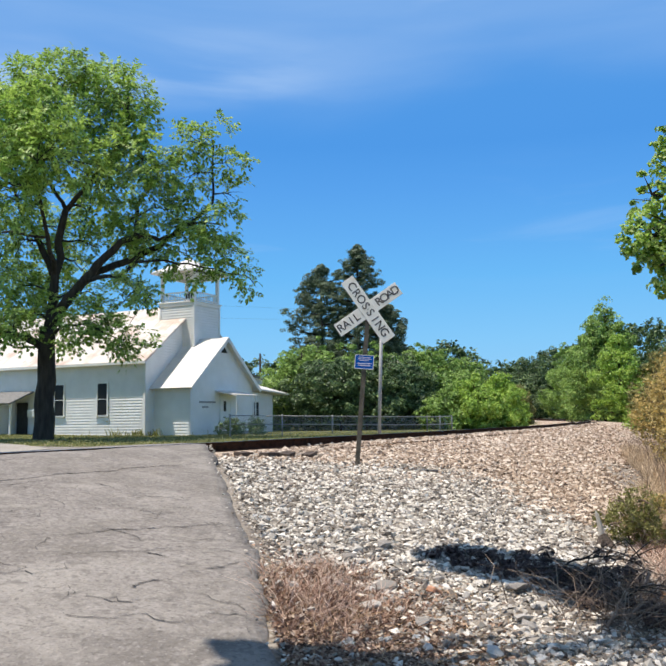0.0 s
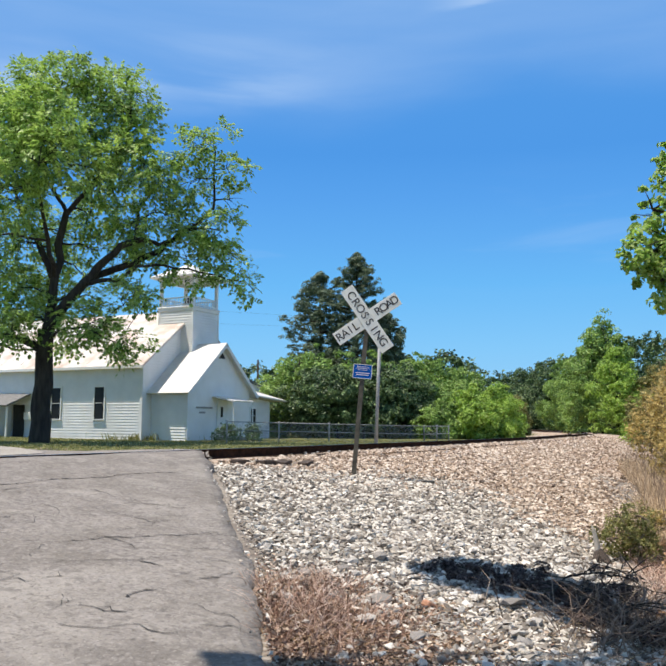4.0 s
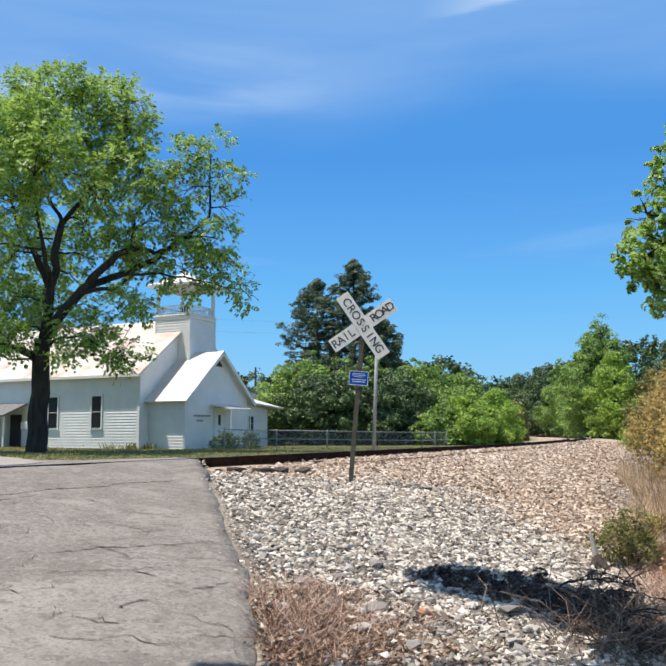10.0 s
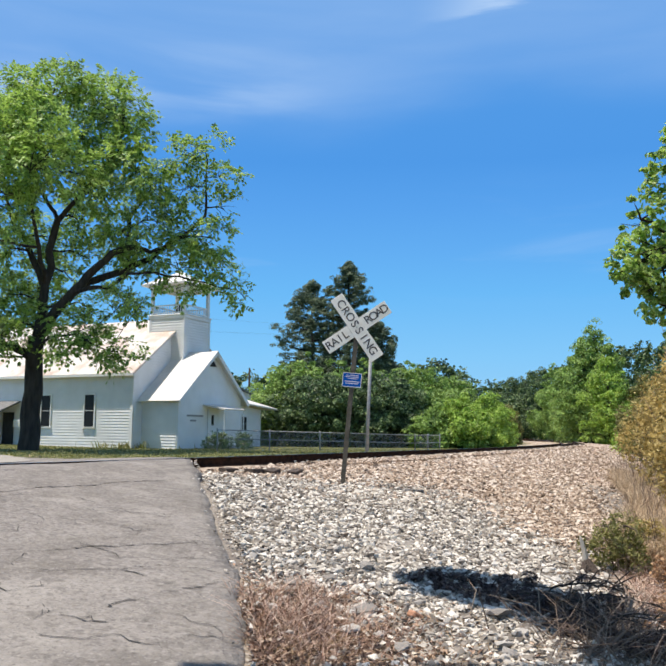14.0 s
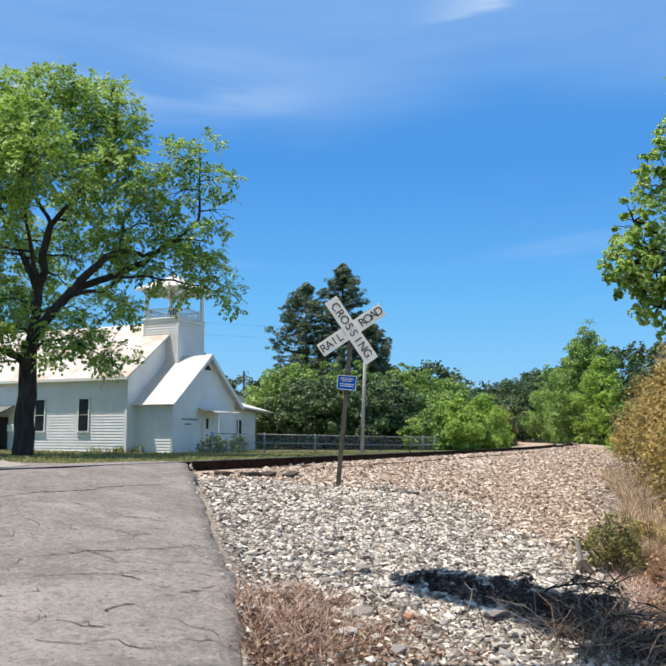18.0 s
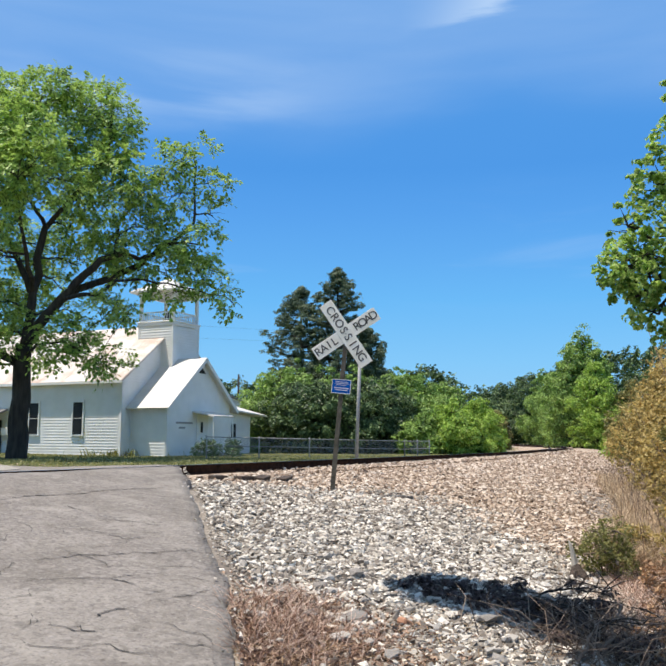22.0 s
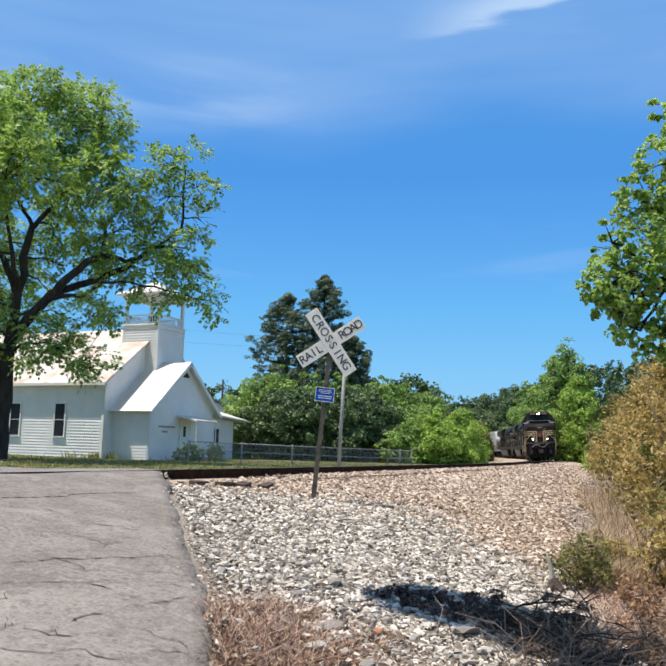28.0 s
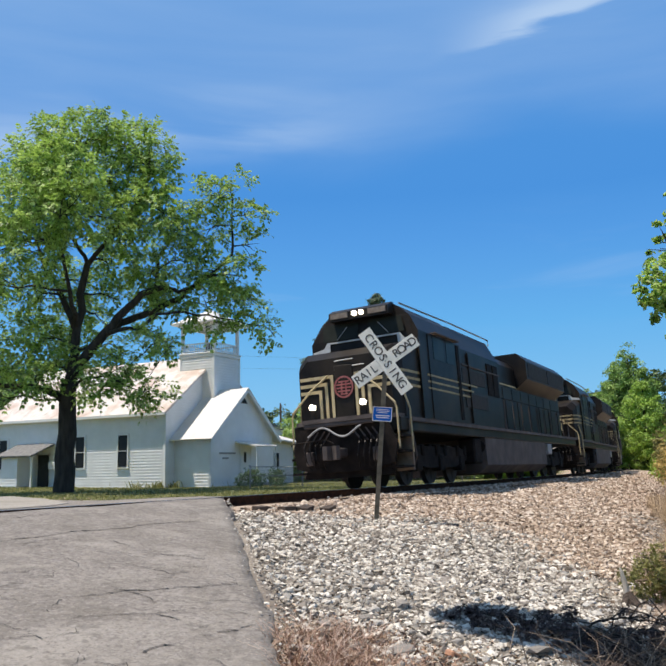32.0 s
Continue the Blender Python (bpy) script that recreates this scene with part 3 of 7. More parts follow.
def build_track():
    bed = thing("railway_track", Matrix(), "single railway track with rusty rails on ballast", "track", "", "structure")
    prof = [(-0.07, -0.18), (0.07, -0.18), (0.07, -0.165), (0.012, -0.145), (0.012, -0.045), (0.036, -0.035), (0.036, -0.004), (-0.036, -0.004), (-0.036, -0.035), (-0.012, -0.045), (-0.012, -0.145), (-0.07, -0.165)]
    ss = list(np.arange(-40, 60, 1.0)) + list(np.arange(60, 420, 4.0))
    for side in (0.7525, -0.7525):
        b, top, n = Build(), Build(), len(prof)
        for s in ss:
            m = track_pose(s, side)
            b.v += [tuple(m @ Vector((0, u, w))) for u, w in prof]
            top.v += [tuple(m @ Vector((0, u, w))) for u, w in ((-0.034, 0.0), (0.034, 0.0), (0.035, -0.0045), (-0.035, -0.0045))]
        for k in range(len(ss) - 1):
            b.f += [(k * n + i, k * n + (i + 1) % n, k * n + n + (i + 1) % n, k * n + n + i) for i in range(n)]
            top.f += [(k * 4 + i, k * 4 + (i + 1) % 4, k * 4 + 4 + (i + 1) % 4, k * 4 + 4 + i) for i in range(4)]
        r = part("rail", b, RAIL, bed, "rusty steel rail")
        part("rail_head", top, RAIL_TOP, r, "polished running surface")
    rng = random.Random(8)
    tie = Build().box(-0.115, 0.115, -1.3, 1.3, -0.36, -0.182, c=0.012).mesh("tie", TIE)
    s = -4.0
    while s < 118:
        if s > -2.4:
            ob = part("tie", tie, TIE, bed)
            ob.matrix_world = track_pose(s, rng.uniform(-0.05, 0.05)) @ pose(0, 0, rng.uniform(-0.012, 0.006), 0, 0, rng.uniform(-1.5, 1.5))
            for side in (0.655, 0.85):
                if s < 34:
                    part("rail_spike", Build().box(-0.022, 0.022, -0.022, 0.022, -0.19, -0.13, c=0.008), GREY, bed, "worn steel spike head").matrix_world = track_pose(s, side)
        s += 0.53
    return bed


build_track()


def build_broken_ties():
    rng = random.Random(17)
    for x, y, a, L in ((-1.5, 14.02, 62, 0.36), (-1.22, 14.2, 70, 0.3), (-1.95, 14.0, 55, 0.24), (-0.85, 14.4, 66, 0.26)):
        t = thing("broken_tie", pose(x, y, land1(x, y) + 0.06, rng.uniform(-8, 8), rng.uniform(-10, 4), a), "rotten dark red-brown end of a wooden tie beside the rail", "railway tie", "broken tie ends")
        b = Build().box(-L / 2, L / 2, -0.09, 0.09, -0.07, 0.04, c=0.006)
        part("timber", b, TIE, t)
        part("splinter", Build().tube([(L / 2 - 0.02, -0.05, 0.0), (L / 2 + 0.07, -0.03, 0.015), (L / 2 + 0.13, -0.04, 0.0)], [0.03, 0.02, 0.004], 5), TIE, t)


build_broken_ties()


# ---- church ----
def clapboard(parent, place, x0, x1, z0, z1, exposure=0.165, out=1, holes=()):
    """Lapped boards, each a part of its own; place: from wall coordinates (along, out, up) to the church's."""
    z = z0
    while z < z1 - 1e-4:
        t = min(z + exposure, z1)
        spans = [(x0, x1)]
        for hx0, hx1, hz0, hz1 in holes:
            if t > hz0 and z < hz1:
                spans = [q for a, c in spans for q in ((a, min(c, hx0)), (max(a, hx1), c)) if q[1] - q[0] > 0.01]
        for a, c in spans:
            o = out * 0.04
            b = Build().add([place(*p) for p in ((a, 0, z), (c, 0, z), (c, o, z), (a, o, z), (a, 0, t), (c, 0, t), (c, out * 0.004, t), (a, out * 0.004, t))],
                            [(0, 1, 2, 3), (4, 5, 6, 7), (3, 2, 6, 7), (0, 3, 7, 4), (1, 2, 6, 5)])
            part("siding_board", b, WHITE, parent)
        z = t


def roof_slab(b, p0, p1, p2, p3, t=0.09):
    """A slab over four corners, thickened downwards."""
    q = [Vector(p) for p in (p0, p1, p2, p3)]
    nrm = (q[1] - q[0]).cross(q[3] - q[0]).normalized()
    if nrm.z < 0:
        nrm = -nrm
    b.add([*q, *[p - nrm * t for p in q]], [(0, 1, 2, 3), (7, 6, 5, 4), (0, 4, 5, 1), (1, 5, 6, 2), (2, 6, 7, 3), (3, 7, 4, 0)])
    return b


def window(parent, x, z0, z1, w, face, dark=GLASS):
    """A sash window; face: a pose whose x runs along the wall and y looks out of it."""
    f = Build()
    for a0, a1, b0, b1 in ((-w / 2 - 0.09, -w / 2, z0 - 0.04, z1 + 0.1), (w / 2, w / 2 + 0.09, z0 - 0.04, z1 + 0.1), (-w / 2, w / 2, z1, z1 + 0.1), (-w / 2, w / 2, (z0 + z1) / 2 - 0.015, (z0 + z1) / 2 + 0.015)):
        f.box(x + a0, x + a1, 0.0, 0.06, b0, b1, face)
    win = part("window", f, WHITE, parent)
    for a, c in ((z0, (z0 + z1) / 2 - 0.015), ((z0 + z1) / 2 + 0.015, z1)):
        part("pane", Build().box(x - w / 2, x + w / 2, 0.01, 0.03, a, c, face), dark, win, "dark window pane")
    part("sill", Build().box(x - w / 2 - 0.13, x + w / 2 + 0.13, 0.0, 0.11, z0 - 0.09, z0 - 0.04, face), WHITE, win)
    return win


def build_church():
    ch = thing("church", pose(-11.9, 46.45, 0.40, 0, 0, 64), "white clapboard church with a square bell tower and metal roof", "church")
    W, LEN, EAVE, RIDGE = 9.2, 14.5, 4.62, 8.05
    side = Matrix(((0, -1, 0, 0), (1, 0, 0, 0), (0, 0, 1, 0), (0, 0, 0, 1)))      # x along the side wall, y out of it
    front = Matrix(((1, 0, 0, 0), (0, -1, 0, 0), (0, 0, 1, 0), (0, 0, 0, 1)))
    # shells
    body = Build().prism([(0.03, 0), (W - 0.03, 0), (W - 0.03, EAVE), (W / 2, RIDGE - 0.1), (0.03, EAVE)], 0.03, LEN)
    part("wall_core", body, WHITE, ch)
    holes = [(3.15 - 0.42, 3.15 + 0.42, 1.28, 3.3), (6.56 - 0.42, 6.56 + 0.42, 1.28, 3.3), (12.9, 13.7, 1.28, 3.3)]
    clapboard(ch, lambda x, y, z: (0.03 - y, x, z), 0.12, LEN, 0.1, EAVE - 0.12, holes=holes)
    fb = Build()
    z = 0.1
    while z < RIDGE - 0.25:
        half = W / 2 if z < EAVE else max(0.05, W / 2 * (RIDGE - z) / (RIDGE - EAVE))
        fb.add([(W / 2 + q * (half - 0.05), y, zz) for q, y, zz in ((-1, 0.03, z), (1, 0.03, z), (1, -0.03, z), (-1, -0.03, z), (-1, 0.03, z + 0.165), (1, 0.03, z + 0.165), (1, 0.0, z + 0.165), (-1, 0.0, z + 0.165))], [(0, 1, 2, 3), (4, 5, 6, 7), (3, 2, 6, 7), (0, 3, 7, 4), (1, 2, 6, 5)])
        z += 0.165
    part("front_siding", fb, WHITE, ch)
    tr = Build()
    tr.box(-0.04, 0.13, -0.05, 0.0, 0, EAVE).box(-0.05, 0.0, -0.05, 0.13, 0, EAVE).box(-0.05, 0.0, LEN - 0.13, LEN + 0.05, 0, EAVE)
    tr.box(-0.035, 0.0, 0.13, LEN - 0.13, EAVE - 0.16, EAVE)
    part("corner_trim", tr, WHITE, ch)
    # main roof
    oh, sl = 0.4, (RIDGE - EAVE) / (W / 2)
    for name, x0 in (("roof_slope", -oh), ("roof_slope", W + oh)):
        e = EAVE - oh * sl + 0.1
        part(name, roof_slab(Build(), (x0, -0.3, e), (x0, LEN + 0.3, e), (W / 2, LEN + 0.3, RIDGE + 0.1), (W / 2, -0.3, RIDGE + 0.1), 0.1), ROOF, ch, "white metal roof with rust stains")
        rb = Build()
        for k in range(int((LEN + 0.5) / 0.62)):
            y = -0.25 + k * 0.62
            roof_slab(rb, (x0, y, e + 0.012), (x0, y + 0.02, e + 0.012), (W / 2, y + 0.02, RIDGE + 0.112), (W / 2, y, RIDGE + 0.112), 0.012)
        part("roof_seams", rb, ROOF, ch)
        part("fascia", Build().box(min(x0, x0 * 0.98), x0 + (0.03 if x0 > 0 else -0.03), -0.3, LEN + 0.3, e - 0.16, e - 0.01), WHITE, ch)
    soff = Build().box(-oh + 0.02, -0.04, -0.28, LEN + 0.25, EAVE - oh * sl - 0.02, EAVE - oh * sl + 0.0)
    part("soffit", soff, WHITE, ch)
    for y in (3.15, 6.56, 13.3):
        window(ch, y, 1.42, 3.24, 0.72, side)
    # vestibule
    vx0, vx1, vd, ve, vr = 0.75, 7.05, 2.6, 3.17, 5.86
    vb = Build().prism([(vx0 + 0.02, 0), (vx1 - 0.02, 0), (vx1 - 0.02, ve), ((vx0 + vx1) / 2, vr - 0.05), (vx0 + 0.02, ve)], -vd + 0.02, 0.0)
    ves = part("vestibule", vb, WHITE, ch, "small gabled entrance porch")
    vm, so = (vx0 + vx1) / 2, 0.44
    sl2 = (vr - ve) / (vm - vx0)
    for x0 in (vx0 - so, vx1 + so):
        part("vestibule_roof", roof_slab(Build(), (x0, -vd - 0.35, ve - so * sl2 + 0.08), (x0, 0.0, ve - so * sl2 + 0.08), (vm, 0.0, vr + 0.08), (vm, -vd - 0.35, vr + 0.08), 0.08), ROOF_CLEAN, ves, "white metal roof")
        rk = Build()
        roof_slab(rk, (x0, -vd - 0.39, ve - so * sl2 + 0.07), (x0, -vd - 0.352, ve - so * sl2 + 0.07), (vm, -vd - 0.352, vr + 0.07), (vm, -vd - 0.39, vr + 0.07), 0.2)
        part("rake_board", rk, WHITE, ves)
    clapboard(ves, lambda x, y, z: (vx0 - y + 0.02, -x, z), 0.1, vd - 0.1, 0.05, ve - 0.3)
    part("gable_vent", Build().prism([(vm - 0.42, vr - 0.85), (vm + 0.42, vr - 0.85), (vm, vr - 0.42)], -vd - 0.02, -vd + 0.03), DARK, ves, "dark louvred vent")
    # door, canopy, light
    dx = 4.1
    door = part("door", Build().box(dx - 0.45, dx + 0.45, -vd - 0.03, -vd + 0.03, 0.42, 2.45, c=0.008), WHITE, ves, "white panelled entrance door")
    part("door_window", Build().box(dx - 0.2, dx + 0.02, -vd - 0.045, -vd - 0.025, 1.55, 2.15), GLASS, door)
    part("door_knob", Build().tube([(dx + 0.33, -vd - 0.03, 1.35), (dx + 0.33, -vd - 0.1, 1.35)], 0.035, 8), GREY, door)
    dc = Build().box(dx - 0.57, dx - 0.45, -vd - 0.05, -vd, 0.4, 2.57).box(dx + 0.45, dx + 0.57, -vd - 0.05, -vd, 0.4, 2.57).box(dx - 0.45, dx + 0.45, -vd - 0.05, -vd, 2.45, 2.57)
    part("door_casing", dc, WHITE, ves)
    can = Build()
    roof_slab(can, (dx - 1.0, -vd - 1.5, 2.5), (dx + 1.2, -vd - 1.5, 2.5), (dx + 1.2, -vd, 2.78), (dx - 1.0, -vd, 2.78), 0.09)
    part("door_canopy", can, ROOF_CLEAN, ves, "flat white canopy over the door")
    for x in (dx - 0.9, dx + 1.1):
        part("canopy_post", Build().tube([(x, -vd - 1.42, 0.0), (x, -vd - 1.42, 2.45)], 0.035, 8), WHITE, ves)
    part("doorstep", Build().box(dx - 0.8, dx + 0.9, -vd - 1.1, -vd, 0.0, 0.4, c=0.02), GREY, ves, "grey concrete step")
    bars = Build()
    for k, (a, c) in enumerate(((1.55, 3.1), (1.85, 2.4))):
        bars.box(a, c, -vd - 0.02, -vd + 0.0, 2.03 - 0.28 * k, 2.13 - 0.28 * k)
    part("sign_lettering", bars, GREY, ves, "row of small dark letters")
    # tower
    T, tx, ty = 2.6, W / 2 - 1.3, -0.9
    tw = Build().box(tx + 0.02, tx + T - 0.02, ty + 0.02, ty + T - 0.02, 3.20, 8.10)
    tower = part("tower", tw, WHITE, ch, "square clapboard bell tower")
    clapboard(tower, lambda x, y, z: (tx - y + 0.02, ty + x, z), 0.1, T - 0.1, 4.60, 7.92, exposure=0.165)
    clapboard(tower, lambda x, y, z: (tx + x, ty - y + 0.02, z), 0.1, T - 0.1, 4.60, 7.92, exposure=0.165)
    tt = Build()
    for x in (tx - 0.03, tx + T - 0.1):
        for y in (ty - 0.03, ty + T - 0.1):
            tt.box(x, x + 0.13, y, y + 0.13, 3.20, 8.10)
    tt.box(tx - 0.05, tx + T + 0.05, ty - 0.05, ty + T + 0.05, 7.95, 8.15, c=0.02)
    part("tower_trim", tt, WHITE, tower)
    part("belfry_floor", Build().box(tx - 0.1, tx + T + 0.1, ty - 0.1, ty + T + 0.1, 8.15, 8.22, c=0.02), WHITE, tower)
    for x in (tx + 0.1, tx + T - 0.1):
        for y in (ty + 0.1, ty + T - 0.1):
            part("belfry_post", Build().box(x - 0.09, x + 0.09, y - 0.09, y + 0.09, 8.22, 9.95, c=0.01), WHITE, tower)
    for x, y in ((tx + 0.1, None), (tx + T - 0.1, None), (None, ty + 0.1), (None, ty + T - 0.1)):
        rl = Build()
        for z, h in ((8.75, 0.07), (8.30, 0.06)):
            if x is None:
                rl.box(tx + 0.19, tx + T - 0.19, y - 0.035, y + 0.035, z, z + h)
            else:
                rl.box(x - 0.035, x + 0.035, ty + 0.19, ty + T - 0.19, z, z + h)
        for k in range(1, 12):
            q = 0.19 + (T - 0.38) * k / 12
            if x is None:
                rl.box(tx + q - 0.02, tx + q + 0.02, y - 0.018, y + 0.018, 8.36, 8.75)
            else:
                rl.box(x - 0.018, x + 0.018, ty + q - 0.02, ty + q + 0.02, 8.36, 8.75)
        part("balustrade", rl, WHITE, tower)
    be = Build().box(tx - 0.02, tx + T + 0.02, ty - 0.02, ty + 0.12, 9.80, 10.00).box(tx - 0.02, tx + T + 0.02, ty + T - 0.12, ty + T + 0.02, 9.80, 10.00)
    be.box(tx - 0.02, tx + 0.12, ty + 0.12, ty + T - 0.12, 9.80, 10.00).box(tx + T - 0.12, tx + T + 0.02, ty + 0.12, ty + T - 0.12, 9.80, 10.00)
    part("belfry_beam", be, WHITE, tower)
    o = 0.42
    cap = Build()
    cx, cy = tx + T / 2, ty + T / 2
    ring = [(tx - o, ty - o), (tx + T + o, ty - o), (tx + T + o, ty + T + o), (tx - o, ty + T + o)]
    cap.add([(x, y, 10.00) for x, y in ring] + [(x, y, 10.10) for x, y in ring] + [(cx, cy, 11.10)], [(3, 2, 1, 0)] + [(i, (i + 1) % 4, 4 + (i + 1) % 4, 4 + i) for i in range(4)] + [(4 + i, 4 + (i + 1) % 4, 8) for i in range(4)])
    part("belfry_roof", cap, ROOF_CLEAN, tower, "low white hipped roof")
    bell = Build().tube([(cx, cy, 8.45), (cx, cy, 8.52), (cx, cy, 8.70), (cx, cy, 8.90), (cx, cy, 9.00)], [0.42, 0.38, 0.26, 0.2, 0.06], 14)
    part("bell", bell, DARK, tower, "dark cast bell", True)
    # lean-to on the far side
    le = Build().prism([(W + 0.02, 0), (14.1, 0), (14.1, 2.75), (W + 0.02, 3.1)], 0.3, 7.0)
    lean = part("lean_to", le, WHITE, ch, "low white side room")
    hip = Build().add([(W - 0.5, -0.35, 3.3), (15.3, -0.35, 2.85), (15.3, 7.3, 2.85), (W, 7.3, 4.5), (W, 3.0, 4.5), (W - 0.5, -0.35, 3.2), (15.3, -0.35, 2.75), (15.3, 7.3, 2.75), (W, 7.3, 4.4), (W, 3.0, 4.4)],
                      [(0, 1, 4), (1, 2, 3, 4), (5, 9, 6), (6, 9, 8, 7), (0, 5, 6, 1), (1, 6, 7, 2), (2, 7, 8, 3), (0, 4, 9, 5), (3, 8, 9, 4)])
    part("lean_to_roof", hip, ROOF_CLEAN, lean, "white hipped shed roof")
    window(lean, 11.9, 1.25, 2.2, 0.6, front @ pose(0, -0.3, 0))
    # porch on the long side
    po = part("side_porch", Build().box(-1.5, -0.03, 10.2, 11.6, 0.05, 2.3), WHITE, ch, "small side porch with pitched roof")
    clapboard(po, lambda x, y, z: (-1.5 - y, x, z), 10.2, 11.6, 0.1, 2.2)
    part("porch_roof", roof_slab(Build(), (-1.85, 8.7, 2.2), (-1.85, 11.9, 2.2), (-0.04, 11.9, 2.95), (-0.04, 8.7, 2.95), 0.1), SHINGLE, po, "grey pitched porch roof")
    part("porch_post", Build().box(-1.55, -1.45, 8.95, 9.05, 0.0, 2.2), WHITE, po)
    part("porch_door", Build().box(-0.09, -0.03, 9.15, 10.05, 0.3, 2.25), DARK, po, "dark side doorway")
    part("air_conditioner", Build().box(-0.42, -0.03, 8.25, 8.8, 1.35, 1.8, c=0.02), WHITE, ch, "white window air conditioner")
    part("foundation", Build().box(0.06, W - 0.06, 0.06, LEN - 0.06, -0.6, 0.09), GREY, ch)
    return ch


build_church()


# ---- crossing sign ----
def text_mesh(word, size, mat, name="letter"):
    cu = bpy.data.curves.new(name, "FONT")
    cu.body, cu.size, cu.extrude, cu.offset, cu.align_x, cu.align_y = word, size, 0.0015, 0.001, "CENTER", "CENTER"
    ob = new(name, cu)
    dg = bpy.context.evaluated_depsgraph_get()
    me = bpy.data.meshes.new_from_object(ob.evaluated_get(dg))
    bpy.data.objects.remove(ob)
    me.materials.clear()
    me.materials.append(mat)
    return me


def blade(parent, name, z, y0, rot, left_word, right_word):
    b = Build().box(-0.61, 0.61, y0 - 0.004, y0 + 0.004, -0.115, 0.115, pose(0, 0, z, 0, rot, 0), c=0.003)
    bl = part(name, b, SIGNWHITE, parent, "cream-white sign board")
    for word, x0, x1 in ((left_word, -0.59, -0.17), (right_word, 0.17, 0.59)):
        for k, c in enumerate(word):
            x = x0 + (x1 - x0) * (k + 0.5) / len(word)
            ob = part("letter", text_mesh(c, 0.19, BLACKPAINT), BLACKPAINT, bl)
            ob.matrix_local = pose(0, 0, z, 0, rot, 0) @ pose(x, y0 - 0.0055, 0, 90, 0, 0)
    return bl


def build_crossbuck(m, name, label, height, letters):
    cb = thing(name, m, label, "road sign", "crossing signs")
    post = Build()
    post.prism([(-0.035, -0.02), (-0.035, 0.025), (-0.013, 0.025), (-0.013, 0.0), (0.013, 0.0), (0.013, 0.025), (0.035, 0.025), (0.035, -0.02)], -0.4, height + 0.05, "z")
    part("post", post, POSTSTEEL, cb, "weathered steel channel post")
    # the lettered blades: one reads RAIL and ROAD, the other CROSSING over it
    blade(cb, "blade", height, -0.03, -38.5, "RAIL" if letters else "", "ROAD" if letters else "")
    if letters:
        bl = part("blade", Build().box(-0.61, 0.61, -0.044, -0.036, -0.115, 0.115, pose(0, 0, height, 0, 51, 0), c=0.003), SIGNWHITE, cb, "cream-white sign board")
        for k, c in enumerate("CROSSING"):
            ob = part("letter", text_mesh(c, 0.19, BLACKPAINT), BLACKPAINT, bl)
            ob.matrix_local = pose(0, 0, height, 0, 51, 0) @ pose(-0.53 + 1.06 * (k + 0.5) / 8, -0.0455, 0, 90, 0, 0)
    else:
        blade(cb, "blade", height, -0.04, 45, "", "")
    for dx, dz in ((0, 0.07), (0, -0.07), (0.0, 0.0)):
        part("bolt", Build().tube([(dx, -0.03, height + dz), (dx, -0.052, height + dz)], 0.011, 8), GREY, cb)
    return cb


crossbuck = build_crossbuck(pose(-0.02, 13.45, 0.86, 0, 5.0, -8), "crossing_sign", "weathered crossbuck sign on a leaning steel post", 2.46, True)


def build_blue_sign():
    sg = thing("blue_notice", crossbuck.matrix_world @ pose(0.0, 0, 1.6), "small blue emergency notice with a white border", "sign")
    part("plate", Build().box(-0.155, 0.155, -0.034, -0.03, -0.115, 0.115, c=0.002), BLUE, sg)
    bd = Build()
    for a in ((-0.155, 0.155, 0.107, 0.115), (-0.155, 0.155, -0.115, -0.107), (-0.155, -0.147, -0.107, 0.107), (0.147, 0.155, -0.107, 0.107)):
        bd.box(a[0], a[1], -0.037, -0.0345, a[2], a[3])
    part("border", bd, SIGNWHITE, sg, "white border")
    br = Build()
    for x0, x1, z, h in ((-0.1, 0.1, 0.07, 0.007), (-0.11, 0.11, 0.045, 0.007), (-0.08, 0.08, 0.02, 0.007), (-0.11, 0.12, -0.03, 0.011), (-0.1, 0.11, -0.062, 0.011)):
        br.box(x0, x1, -0.037, -0.0345, z, z + h)
    part("lettering", br, SIGNWHITE, sg, "rows of unreadable white letters")
    return sg


build_blue_sign()


# ---- plants ----
def leaf_mesh(name, centers, normals, size, rng, mat, slim=0.5, jitter=0.6, full=False):
    """Leaves at the given places: kites bent along the midrib, or (full) pointed ovals folded at the midrib."""
    n = len(centers)
    nrm = normals + rng.normal(0, jitter, (n, 3))
    nrm /= np.linalg.norm(nrm, axis=1, keepdims=True) + 1e-9
    t = np.cross(nrm, rng.normal(0, 1, (n, 3)))
    t /= np.linalg.norm(t, axis=1, keepdims=True) + 1e-9
    b = np.cross(nrm, t)
    L = size * rng.uniform(0.6, 1.35, (n, 1))
    w = L * slim
    c = np.asarray(centers)
    droop = nrm * L * 0.18
    if not full:
        v = np.stack([c - t * L * 0.5 - droop, c + b * w * 0.5, c + t * L * 0.5 - droop, c - b * w * 0.5], 1).reshape(-1, 3)
        return raw_mesh(name, v, np.arange(4 * n).reshape(n, 4), mat)
    up = nrm * L * 0.07
    v = np.stack([c - t * L * 0.5, c - t * L * 0.2 + b * w * 0.45 + up, c + t * L * 0.2 + b * w * 0.38 + up - droop * 0.3, c + t * L * 0.55 - droop, c + t * L * 0.2 - b * w * 0.38 + up - droop * 0.3, c - t * L * 0.2 - b * w * 0.45 + up], 1).reshape(-1, 3)
    i = 6 * np.arange(n)[:, None]
    f = np.concatenate([i + np.array([[0, 1, 2, 3]]), i + np.array([[0, 3, 4, 5]])])
    return raw_mesh(name, v, f, mat)


